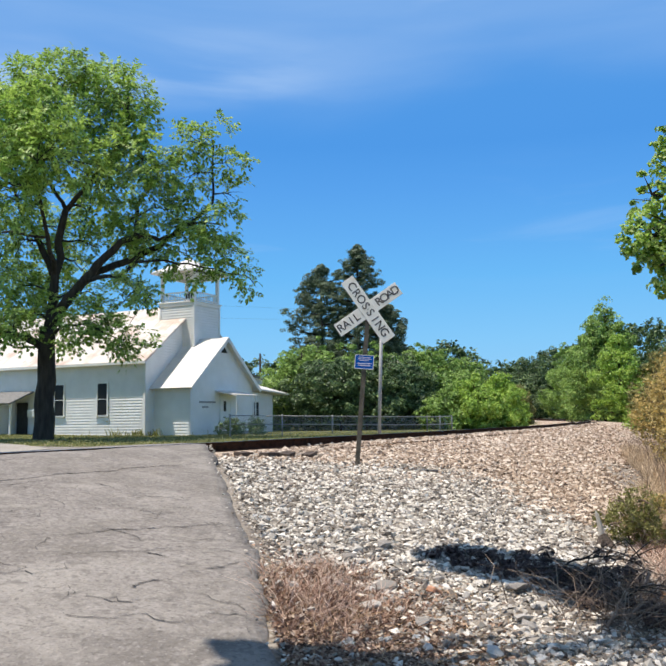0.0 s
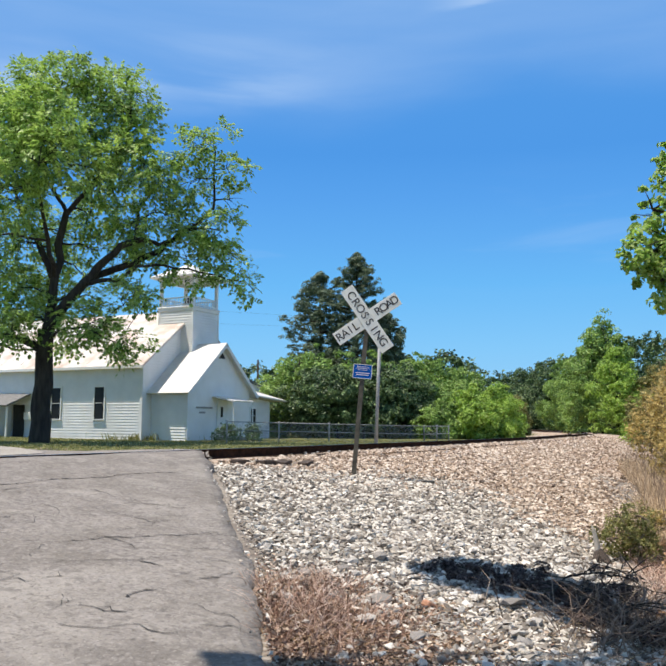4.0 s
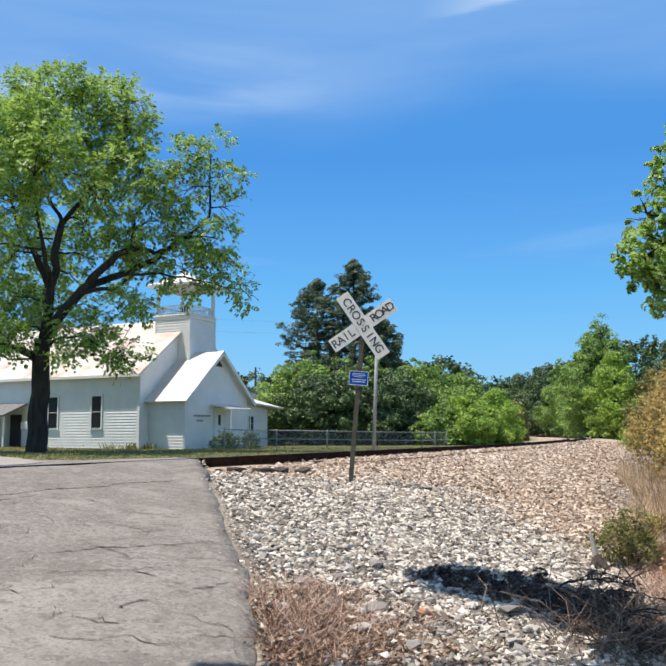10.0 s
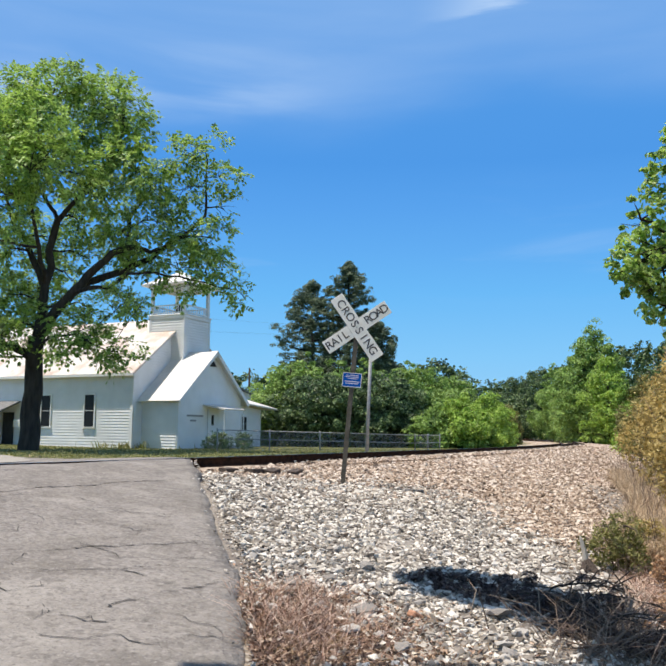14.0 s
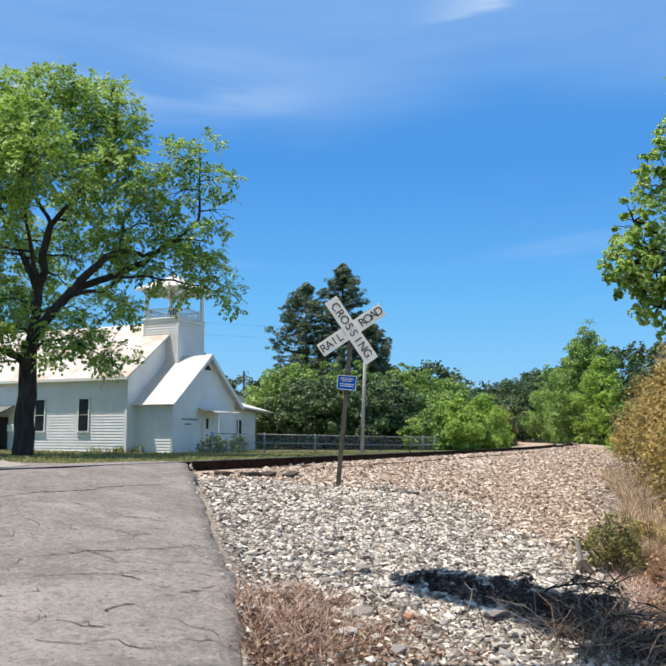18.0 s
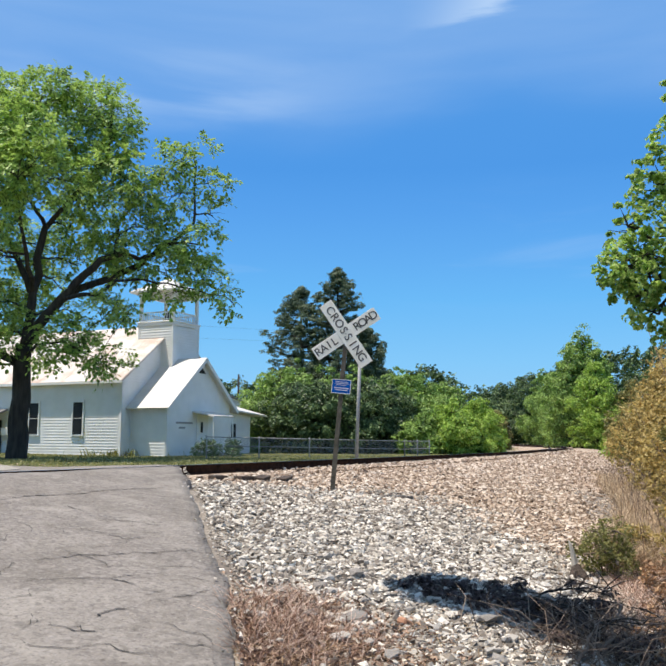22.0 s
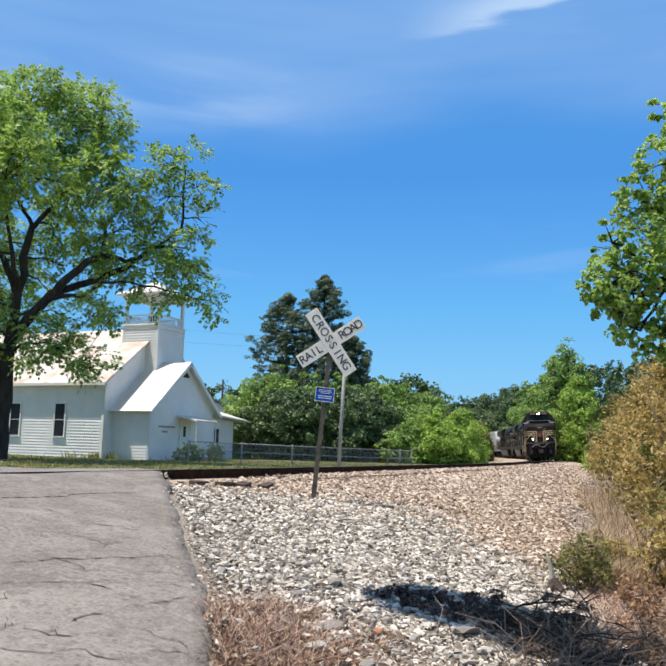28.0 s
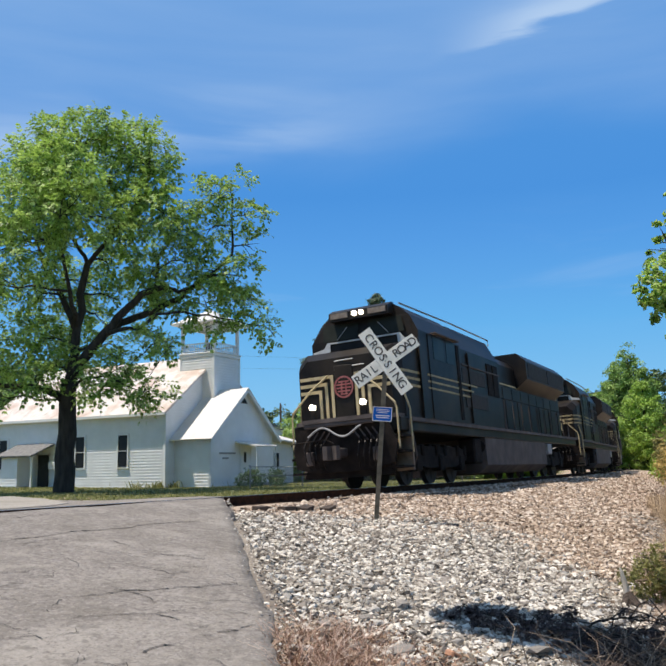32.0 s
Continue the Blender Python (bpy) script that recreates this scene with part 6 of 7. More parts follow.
def build_brush():
    """A heap of dead branches and twigs."""
    rng = random.Random(12)
    hp = thing("dead_branch_heap", pose(0.22, -0.12, -0.02), "heap of dead grey-brown branches on the ballast", "branches")
    main = [[(1.22, 6.5), (1.4, 6.66), (1.62, 6.58), (1.95, 6.45), (2.4, 6.1)], [(1.35, 6.75), (1.4, 6.5), (1.55, 6.35), (1.95, 6.15)], [(0.5, 7.65), (0.66, 7.25), (0.85, 7.15), (1.05, 7.1)], [(1.5, 5.6), (1.75, 6.0), (1.8, 6.5), (1.85, 7.0)], [(1.3, 5.4), (1.55, 5.8), (2.0, 6.0), (2.4, 5.9)]]
    for k, run in enumerate(main):
        lift = (0.24, 0.16, 0.03, 0.3, 0.2)[k]
        pts = [(x, y, land1(x, y) + 0.03 + lift * math.sin(math.pi * (i + 0.3) / len(run))) for i, (x, y) in enumerate(run)]
        fine = []
        for i in range(len(pts) - 1):
            p0, p1, p2, p3 = (Vector(pts[max(0, min(len(pts) - 1, j))]) for j in (i - 1, i, i + 1, i + 2))
            for q in range(5):
                u = q / 5
                fine.append(0.5 * ((2 * p1) + (p2 - p0) * u + (2 * p0 - 5 * p1 + 4 * p2 - p3) * u * u + (3 * p1 - p0 - 3 * p2 + p3) * u ** 3) + Vector((rng.gauss(0, 0.014), rng.gauss(0, 0.014), rng.gauss(0, 0.012))))
        for _ in range(9 if k != 2 else 3):
            q = fine[rng.randrange(3, len(fine) - 1)]
            a, L = rng.uniform(0, 6.28), rng.uniform(0.12, 0.4)
            e = Vector((q.x + L * math.cos(a), q.y + L * math.sin(a), q.z + rng.uniform(-0.05, 0.16)))
            part("twig", Build().tube([q, q.lerp(e, 0.5) + Vector((rng.gauss(0, 0.03), rng.gauss(0, 0.03), 0.02)), e], [0.0055, 0.004, 0.0015], 5), BARK, hp, "", True)
        part("branch", Build().tube(fine, [(0.006 if k == 2 else 0.012) * (1 - 0.75 * i / len(fine)) * (0.85 + 0.3 * rng.random()) for i in range(len(fine))], 6), BARK if k < 3 else TWIG, hp, "", True)
    b = Build()
    for k in range(330):
        x, y = 1.6 + rng.gauss(0, 0.26), 5.85 + rng.gauss(0, 0.36)
        z = land1(x, y) + 0.02
        a, L, up = rng.uniform(0, 6.28), rng.uniform(0.15, 0.55), rng.uniform(0.0, 0.38)
        q = [(x, y, z), (x + L * 0.5 * math.cos(a), y + L * 0.5 * math.sin(a), z + up * 0.7), (x + L * math.cos(a + 0.4), y + L * math.sin(a + 0.4), z + up)]
        b.tube(q, [0.0035, 0.0028, 0.0012], 4, False)
    tagged(part("twig_tangle", b, TWIG, hp, "tangle of fine twigs"), kind="stuff")
    # withered leaves, strewn beyond the branches to darken the maple's shade on the stones
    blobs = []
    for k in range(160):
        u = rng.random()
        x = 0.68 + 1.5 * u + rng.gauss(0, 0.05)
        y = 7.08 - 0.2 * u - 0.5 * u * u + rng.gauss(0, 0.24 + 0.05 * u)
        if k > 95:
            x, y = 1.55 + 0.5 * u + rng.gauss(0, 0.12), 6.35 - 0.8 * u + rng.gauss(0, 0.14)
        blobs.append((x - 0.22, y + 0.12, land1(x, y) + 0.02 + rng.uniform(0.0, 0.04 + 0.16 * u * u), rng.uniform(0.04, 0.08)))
    tagged(part("dead_leaves", clump_leaves("dead_leaves", blobs, 900, 11, 0.05, np.random.default_rng(14), LEAF_DEAD, 0.06, 0.1, 0.45, 0.4), LEAF_DEAD, hp, "dark withered leaves on the branches, also deepening the shade"), kind="stuff")
    st = thing("broken_stump", pose(2.4, 8.45, land1(2.4, 8.45) - 0.03), "pale broken stump with a dark foot", "stump")
    part("snag", Build().tube([(0, 0, 0), (0.0, 0, 0.1), (-0.015, 0, 0.24), (-0.045, 0, 0.36), (-0.06, 0, 0.4)], [0.04, 0.036, 0.028, 0.016, 0.003], 8), BLEACHED, st, "bleached splintered wood")
    part("foot", Build().tube([(0.1, -0.16, -0.02), (0.05, -0.1, 0.05), (0.02, -0.05, 0.1), (0.0, -0.02, 0.16)], [0.03, 0.05, 0.05, 0.035], 7).tube([(-0.1, -0.12, -0.02), (-0.04, -0.06, 0.06), (0.0, -0.02, 0.13)], [0.02, 0.04, 0.045], 7), TIE, st, "dark rotten wood")


build_brush()


# ---- fence, poles, wires, distant house ----
def build_fence():
    fe = thing("chain_link_fence", Matrix(), "low galvanised chain-link fence around the churchyard", "fence")
    runs = [((-6.2, 40.6), (3.7, 44.0), 1.68, 1.5), ((3.7, 44.0), (5.4, 47.5), 1.5, 1.5)]
    for (x0, y0), (x1, y1), za, zb in runs:
        L = math.hypot(x1 - x0, y1 - y0)
        n = max(2, round(L / 2.4))
        for k in range(n + 1):
            t = k / n
            x, y, z = x0 + (x1 - x0) * t, y0 + (y1 - y0) * t, za + (zb - za) * t
            part("fence_post", Build().tube([(x, y, land1(x, y) - 0.3), (x, y, z + 0.05), (x, y, z + 0.08)], [0.035, 0.035, 0.012], 8), GREY, fe, "", True)
        for dz in (0.0, -0.42):
            part("fence_rail", Build().tube([(x0, y0, za + dz), (x1, y1, zb + dz)], 0.024, 6), GREY, fe, "", True)
        b = Build()
        step, ux, uy = 0.085, (x1 - x0) / L, (y1 - y0) / L
        for sgn in (1, -1):
            for k in range(int(L / step)):
                a = k * step
                c = a + sgn * 0.82
                if not 0 <= c <= L:
                    continue
                za1, zb1 = land1(x0 + ux * a, y0 + uy * a) + 0.05, za + (zb - za) * c / L
                w = 0.004
                b.v += [(x0 + ux * (a - w), y0 + uy * (a - w), za1), (x0 + ux * (a + w), y0 + uy * (a + w), za1), (x0 + ux * (c + w), y0 + uy * (c + w), zb1), (x0 + ux * (c - w), y0 + uy * (c - w), zb1)]
                i = len(b.v) - 4
                b.f.append((i, i + 1, i + 2, i + 3))
        tagged(part("fence_mesh", b, GREY, fe, "woven wire mesh"), kind="stuff")
    return fe


build_fence()
rear = thing("grey_pole", pose(0.93, 35.3, 0.75, 0, 2.2, 0), "plain galvanised steel pole standing beyond the track", "pole")
part("shaft", Build().tube([(0, 0, -0.4), (0, 0, 4.85)], 0.075, 10), GREY, rear, "", True)
part("cap", Build().tube([(0, 0, 4.85), (0, 0, 4.9)], [0.09, 0.07], 10), GREY, rear)


def build_utility(x, y, h, arm):
    p = thing("utility_pole", pose(x, y, land1(x, y)), "weathered wooden utility pole", "utility pole", "utility poles")
    part("pole", Build().tube([(0, 0, -0.5), (0, 0, h)], [0.15, 0.1], 8), BARK, p, "", True)
    if arm:
        part("crossarm", Build().box(-1.1, 1.1, -0.06, 0.06, h - 0.7, h - 0.55), BARK, p)
    return p


build_utility(-11.0, 95, 8.3, False)
build_utility(0.3, 96.5, 12.5, True)
build_utility(-42, 40, 8.6, True)
for off in (-0.9, 0.9):
    wr = thing("overhead_wire", Matrix(), "thin dark overhead wire", "wire", "wires")
    pts = []
    for k in range(13):
        u = k / 12
        pts.append((-42 + 42.3 * u + off * 0.5, 40 + 56.5 * u - off * 0.3, 8.9 + (4.4 * u) - 4 * u * (1 - u) * 0.25 + off * 0.6))
    part("wire", Build().tube(pts, 0.006, 4), BLACKPAINT, wr)


def build_house():
    h = thing("distant_house", pose(-12.2, 84, land1(-12, 84) - 0.6, 0, 0, 20), "distant house with a grey roof behind the church", "house")
    part("wall", Build().prism([(-4, 0), (4, 0), (4, 4.4), (0, 6.0), (-4, 4.4)], -3, 3), WHITE, h)
    for s in (1, -1):
        part("roof", roof_slab(Build(), (s * 4.6, -3.4, 4.3), (s * 4.6, 3.4, 4.3), (0, 3.4, 6.2), (0, -3.4, 6.2), 0.15), SHINGLE, h, "grey shingle roof")
    part("porch_roof", roof_slab(Build(), (2.0, -5.0, 4.3), (5.4, -5.0, 4.3), (5.4, -3.0, 4.9), (2.0, -3.0, 4.9), 0.12), SHINGLE, h)
    for x in (2.2, 5.2):
        part("porch_post", Build().box(x - 0.08, x + 0.08, -4.9, -4.75, 0, 4.3), WHITE, h)
    part("window", Build().box(-2.4, -1.4, -3.06, -2.98, 2.6, 3.8), GLASS, h)


build_house()


# ---- the train ----
TBLACK = material("locomotive_black", [(0.3, (0.008, 0.0066, 0.006)), (0.7, (0.021, 0.0165, 0.014))], rough=0.42, scale=2.5, detail=8, big=(0.7, (0.05, 0.039, 0.026), 0.65), specular=0.14)
TGRIME = material("underframe_grime", [(0.3, (0.006, 0.0048, 0.0044)), (0.7, (0.024, 0.0185, 0.016))], rough=0.85, scale=4, detail=8, bump=0.3, specular=0.15)
CABGLASS = material("tinted_cab_glass", [(0.3, (0.012, 0.013, 0.01)), (0.7, (0.03, 0.032, 0.024))], rough=0.35, scale=1.5, specular=0.1)
GOLD = material("gold_stripe", [(0.3, (0.40, 0.31, 0.15)), (0.7, (0.54, 0.44, 0.26))], rough=0.5, scale=6)
RED = material("faded_red", [(0.3, (0.24, 0.055, 0.05)), (0.7, (0.36, 0.12, 0.105))], rough=0.5, scale=6)
GOLD_SIDE = material("worn_gold_stripe", [(0.3, (0.26, 0.19, 0.08)), (0.7, (0.4, 0.31, 0.15))], rough=0.6, scale=6)
TANBOARD = material("tan_board", [(0.3, (0.16, 0.12, 0.09)), (0.7, (0.26, 0.21, 0.16))], rough=0.7, scale=9)
STEPTAN = material("dusty_tan_panel", [(0.3, (0.16, 0.12, 0.09)), (0.7, (0.28, 0.22, 0.17))], rough=0.85, scale=5, detail=8)
TANK = material("dusty_tank", [(0.3, (0.055, 0.043, 0.039)), (0.7, (0.12, 0.096, 0.086))], rough=0.8, scale=2, detail=8)
LAMP = material("lit_headlight", [(0.3, (1.0, 0.86, 0.62)), (0.7, (1.0, 0.9, 0.7))], emission=9.0)
PATCH = material("pale_trim", [(0.3, (0.42, 0.41, 0.39)), (0.7, (0.6, 0.59, 0.56))], rough=0.6, scale=6)
TGREY = material("grey_fittings", [(0.3, (0.25, 0.25, 0.25)), (0.7, (0.38, 0.37, 0.36))], rough=0.6, scale=6)
WHEEL = material("wheel_steel", [(0.3, (0.018, 0.014, 0.012)), (0.7, (0.05, 0.041, 0.035))], rough=0.7, metal=0.2, scale=6)
HOPPER = material("pale_grey_hopper", [(0.3, (0.45, 0.45, 0.44)), (0.7, (0.58, 0.58, 0.57))], rough=0.6, scale=1.2, detail=8, big=(0.9, (0.34, 0.31, 0.28), 0.5))


def wheelset(parent, x, r):
    b = Build()
    for y in (0.72, -0.72):
        s = 1 if y > 0 else -1
        b.tube([(0, y - 0.07 * s, 0), (0, y - 0.06 * s, 0), (0, y - 0.035 * s, 0), (0, y + 0.07 * s, 0)], [r * 0.96, r + 0.025, r, r], 20)
        for k in range(6):
            a = k * math.pi / 3
            b.box(-0.05, 0.05, y + 0.06 * s - 0.012, y + 0.06 * s + 0.02, r * 0.35, r * 0.8, Matrix.Rotation(a, 4, "Y"))
    b.tube([(0, -0.72, 0), (0, 0.72, 0)], 0.09, 8)
    w = part("wheelset", b, WHEEL, parent, "steel wheels on an axle")
    w.matrix_local = pose(x, 0, r)
    w["axle_x"], w["axle_r"] = x, r
    return w


def truck(parent, x, axles, r):
    b = Build()
    ext = max(axles) + 0.55
    for s in (1, -1):
        y0, y1 = sorted((s * 0.92, s * 1.12))
        b.prism([(x - ext, 0.62), (x - ext, 0.85), (x - ext + 0.6, 0.98), (x + ext - 0.6, 0.98), (x + ext, 0.85), (x + ext, 0.62), (x + ext * 0.5, 0.42), (x - ext * 0.5, 0.42)], y0, y1, "y")
        for a in axles:
            b.box(x + a - 0.2, x + a + 0.2, y0 - 0.02, y1 + 0.05, r - 0.2, r + 0.24, c=0.03)
            for q in (-0.34, 0.34):
                b.tube([(x + a + q, s * 1.1, 0.72), (x + a + q, s * 1.1, 1.02)], 0.09, 8)
    b.box(x - 0.5, x + 0.5, -1.0, 1.0, 0.6, 1.05)
    return part("truck_frame", b, TGRIME, parent, "grimy cast truck frame")


def build_locomotive(name, label, lit):
    """x runs forward, y to the left, z up from the railhead; the couplers are at +-11.3."""
    lo = thing(name, Matrix(), label, "locomotive", "locomotives")
    part("underframe", Build().box(-10.9, 10.4, -1.45, 1.45, 1.28, 1.62, c=0.03), TBLACK, lo)
    part("sill_edge", Build().box(-10.9, 9.8, 1.5, 1.525, 1.52, 1.62).box(-10.9, 9.8, -1.525, -1.5, 1.52, 1.62), TANK, lo, "dusty grey sill edge")
    # nose, a broad comfort-cab nose with a flattened front
    ns = Build()
    ring = lambda x, y, z0, z1, c: [(x, -y, z0), (x, -y, z1 - c), (x, -y + c, z1), (x, y - c, z1), (x, y, z1 - c), (x, y, z0)]
    secs = [ring(8.5, 1.5, 1.62, 3.66, 0.2), ring(9.9, 1.42, 1.62, 3.42, 0.22), ring(10.3, 1.26, 1.62, 3.2, 0.25)]
    ns.v = [p for q in secs for p in q]
    ns.f = [tuple(range(5, -1, -1)), tuple(range(12, 18))] + [(6 * k + i, 6 * k + (i + 1) % 6, 6 * k + 6 + (i + 1) % 6, 6 * k + 6 + i) for k in range(2) for i in range(6)]
    nose = part("nose", ns, TBLACK, lo, "broad black nose")
    part("nose_door", Build().box(10.29, 10.33, -0.25, 0.25, 1.7, 3.0, c=0.01), TBLACK, nose)
    # gold bands on the nose: nested angles and level bars
    for s in (1, -1):
        for k in range(3):
            z = 2.71 - 0.17 * k
            ya, y1 = s * (0.29 + 0.17 * k), s * 1.23
            st = Build().box(10.3, 10.325, min(ya, y1), max(ya, y1), z, z + 0.078)
            st.box(10.3, 10.325, min(ya, ya + s * 0.078), max(ya, ya + s * 0.078), 1.72, z)
            part("nose_stripe", st, GOLD, nose, "gold nose stripe")
            sb = Build().add([(10.303, s * 1.262, z), (10.303, s * 1.262, z + 0.065), (9.9, s * 1.427, z + 0.065), (9.9, s * 1.427, z), (8.55, s * 1.506, z), (8.55, s * 1.506, z + 0.065)], [(0, 1, 2, 3), (3, 2, 5, 4)])
            part("nose_stripe", sb, GOLD_SIDE, nose, "gold side stripe")
    em = part("emblem", Build().tube([(10.33, 0, 2.46), (10.35, 0, 2.46)], 0.27, 24), TBLACK, nose, "round emblem with red ring and bars")
    ring = Build()
    for k in range(24):
        p, q = 2 * math.pi * k / 24, 2 * math.pi * (k + 1) / 24
        ring.add([(10.358, r * math.cos(w), 2.46 + r * math.sin(w)) for r, w in ((0.27, p), (0.27, q), (0.225, q), (0.225, p))], [(0, 1, 2, 3)])
    part("emblem_ring", ring, RED, em, "red ring")
    bars = Build()
    for z, h in ((2.59, 0.14), (2.52, 0.2), (2.44, 0.2), (2.36, 0.17), (2.29, 0.1)):
        bars.box(10.35, 10.356, -h, h, z - 0.018, z + 0.018)
    part("emblem_bar", bars.box(10.35, 10.357, -0.075, -0.045, 2.3, 2.6).box(10.35, 10.357, 0.045, 0.075, 2.3, 2.6), RED, em, "red bars")
    part("nose_grab_irons", Build().tube([(10.36, 0.28, 2.95), (10.36, 0.6, 2.95)], 0.014, 5).tube([(10.3, -0.25, 3.12), (10.34, 0.3, 3.12)], 0.014, 5), PATCH, nose, "pale grab irons")
    # cab
    cb = Build()
    prof = [(-1.54, 1.62), (-1.54, 3.85), (-1.3, 4.3), (-1.0, 4.56), (-0.9, 4.62), (0.9, 4.62), (1.0, 4.56), (1.3, 4.3), (1.54, 3.85), (1.54, 1.62)]
    n = len(prof)
    cb.v = [(5.6, y, z) for y, z in prof] + [(8.75 + (0.2 if z < 4 else 0.08), y, z) for y, z in prof]
    cb.f = [tuple(range(n - 1, -1, -1)), tuple(range(n, 2 * n))] + [(i, (i + 1) % n, n + (i + 1) % n, n + i) for i in range(n)]
    cab = part("cab", cb, TBLACK, lo, "black crew cab")
    part("windscreen_trim", Build().box(8.96, 8.975, -0.98, 0.98, 3.8, 3.84), PATCH, cab, "pale grey windscreen trim")
    vis = Build().prism([(8.75, 4.36), (9.18, 4.34), (9.18, 4.56), (8.9, 4.68), (8.75, 4.68)], -0.86, 0.86, "y")
    part("cab_brow", vis, TBLACK, cab)
    part("cab_horn", Build().tube([(7.4, 0.3, 4.62), (7.4, 0.3, 4.8), (7.7, 0.3, 4.82)], [0.03, 0.03, 0.06], 6), TGREY, cab, "roof horn")
    for s in (1, -1):
        y0, y1 = sorted((s * 0.14, s * 1.18))
        part("windscreen", Build().add([(8.965, y0, 3.87), (8.965, y1, 3.87), (8.9, y1 * 0.93, 4.28), (8.9, y0, 4.32)], [(0, 1, 2, 3)]), CABGLASS, cab, "dark windscreen")
        part("wiper", Build().tube([(8.99, s * 0.75, 3.88), (8.95, s * 0.45, 4.2)], 0.01, 4), TGREY, cab)
        for a, c in ((6.1, 6.85), (7.05, 7.9)):
            part("side_window", Build().box(a, c, min(s * 1.535, s * 1.548), max(s * 1.535, s * 1.548), 3.2, 3.83), CABGLASS, cab)
        part("number_board", Build().box(9.17, 9.21, min(s * 0.3, s * 0.8), max(s * 0.3, s * 0.8), 4.4, 4.54), TANBOARD, cab, "dull tan number board")
        part("corner_patch", Build().prism([(s * 0.98, 3.6), (s * 1.52, 3.54), (s * 1.5, 3.63), (s * 1.16, 3.7), (s * 1.06, 3.84), (s * 0.98, 3.84)], 8.96, 8.975, "x"), PATCH, cab, "pale grey windscreen corner")
        part("headlight", Build().tube([(9.15, s * 0.1, 4.48), (9.22, s * 0.1, 4.48)], 0.066, 14), LAMP if lit else GLASS, cab, "lit headlight" if lit else "dark headlight")
        part("ditch_light", Build().tube([(10.72, s * 0.68, 2.0), (10.84, s * 0.68, 2.0)], 0.066, 14), LAMP if lit else GLASS, lo, "lit ditch light" if lit else "dark ditch light")
        part("ditch_bracket", Build().box(10.7, 10.78, min(s * 0.62, s * 0.74), max(s * 0.62, s * 0.74), 1.62, 1.94), TBLACK, lo)
        part("roof_rail", Build().tube([(1.3, s * 1.2, 4.38), (1.3, s * 1.2, 4.58), (5.0, s * 1.15, 4.62), (8.6, s * 0.95, 4.68)], 0.025, 5), TGREY, cab)
    if not lit:
        part("roof_panel", Build().box(6.2, 8.6, -0.88, 0.88, 4.625, 4.655, c=0.008), PATCH, cab, "pale roof panel")
    # hood
    part("hood", Build().prism([(-1.5, 1.62), (-1.5, 3.78), (-1.15, 4.46), (1.15, 4.46), (1.5, 3.78), (1.5, 1.62)], 1.45, 5.6, "x"), TBLACK, lo, "black electrical cabinet")
    part("hood", Build().prism([(-1.0, 1.62), (-1.0, 4.0), (-0.8, 4.25), (0.8, 4.25), (1.0, 4.0), (1.0, 1.62)], -10.2, 1.45, "x"), TBLACK, lo, "black engine hood")
    dy = Build().prism([(-1.0, 3.25), (-1.5, 3.6), (-1.5, 4.28), (-1.15, 4.6), (1.15, 4.6), (1.5, 4.28), (1.5, 3.6), (1.0, 3.25)], -9.4, -2.6, "x")
    part("radiator", dy, TBLACK, lo, "flared radiator housing")
    for s in (1, -1):
        for a, c in ((-9.2, -6.1), (-5.9, -2.8)):
            part("radiator_grille", Build().box(a, c, min(s * 1.49, s * 1.52), max(s * 1.49, s * 1.52), 3.66, 4.22), DARK, lo)
        for k in range(9):
            x = -9.5 + k * 1.28
            part("hood_door", Build().box(x, x + 1.16, min(s * 0.995, s * 1.022), max(s * 0.995, s * 1.022), 1.75, 3.2, c=0.006), TBLACK, lo)
        for a, c, z0, z1 in ((3.1, 5.3, 2.1, 2.5), (3.2, 5.5, 2.8, 3.22)):
            part("louvre", Build().box(a, c, min(s * 1.495, s * 1.52), max(s * 1.495, s * 1.52), z0, z1), DARK, lo)
        part("hood_stripe", Build().box(-9.8, 1.4, min(s * 1.022, s * 1.03), max(s * 1.022, s * 1.03), 3.28, 3.33), GOLD, lo)
        # walkway rail
        hr = Build().tube([(2.5, s * 1.47, 2.62), (-10.6, s * 1.47, 2.62)], 0.02, 5)
        for k in range(9):
            x = 2.5 - k * 1.64
            hr.tube([(x, s * 1.47, 1.6), (x, s * 1.47, 2.62)], 0.018, 5)
        part("handrail", hr, TGRIME, lo)
        # front corner rails and steps
        part("grab_rail", Build().tube([(10.36, s * 0.42, 2.78), (10.46, s * 0.9, 2.42), (10.48, s * 1.18, 2.14), (10.5, s * 1.38, 1.94), (10.5, s * 1.42, 1.8), (10.5, s * 1.42, 0.88)], 0.026, 6), GOLD, lo, "gold grab rail")
        part("grab_rail", Build().tube([(9.98, s * 1.4, 2.3), (9.92, s * 1.47, 2.0), (9.88, s * 1.51, 1.82), (9.88, s * 1.51, 0.78)], 0.026, 6), GOLD, lo, "gold grab rail")
        for z in (0.42, 0.78, 1.14):
            part("step", Build().box(9.9, 10.5, min(s * 1.1, s * 1.5), max(s * 1.1, s * 1.5), z, z + 0.05), TGRIME, lo, "grimy step")
        part("step_panel", Build().box(9.84, 9.89, min(s * 1.05, s * 1.5), max(s * 1.05, s * 1.5), 0.35, 1.55), STEPTAN, lo, "dusty tan step panel")
        cs = Build()
        for k in range(3):
            z = 2.52 - 0.17 * k
            cs.box(4.2 + 0.4 * k, 8.5, min(s * 1.535, s * 1.549), max(s * 1.535, s * 1.549), z + 0.2, z + 0.25)
        part("cab_stripe", cs, GOLD_SIDE, lo, "dulled gold side stripes")
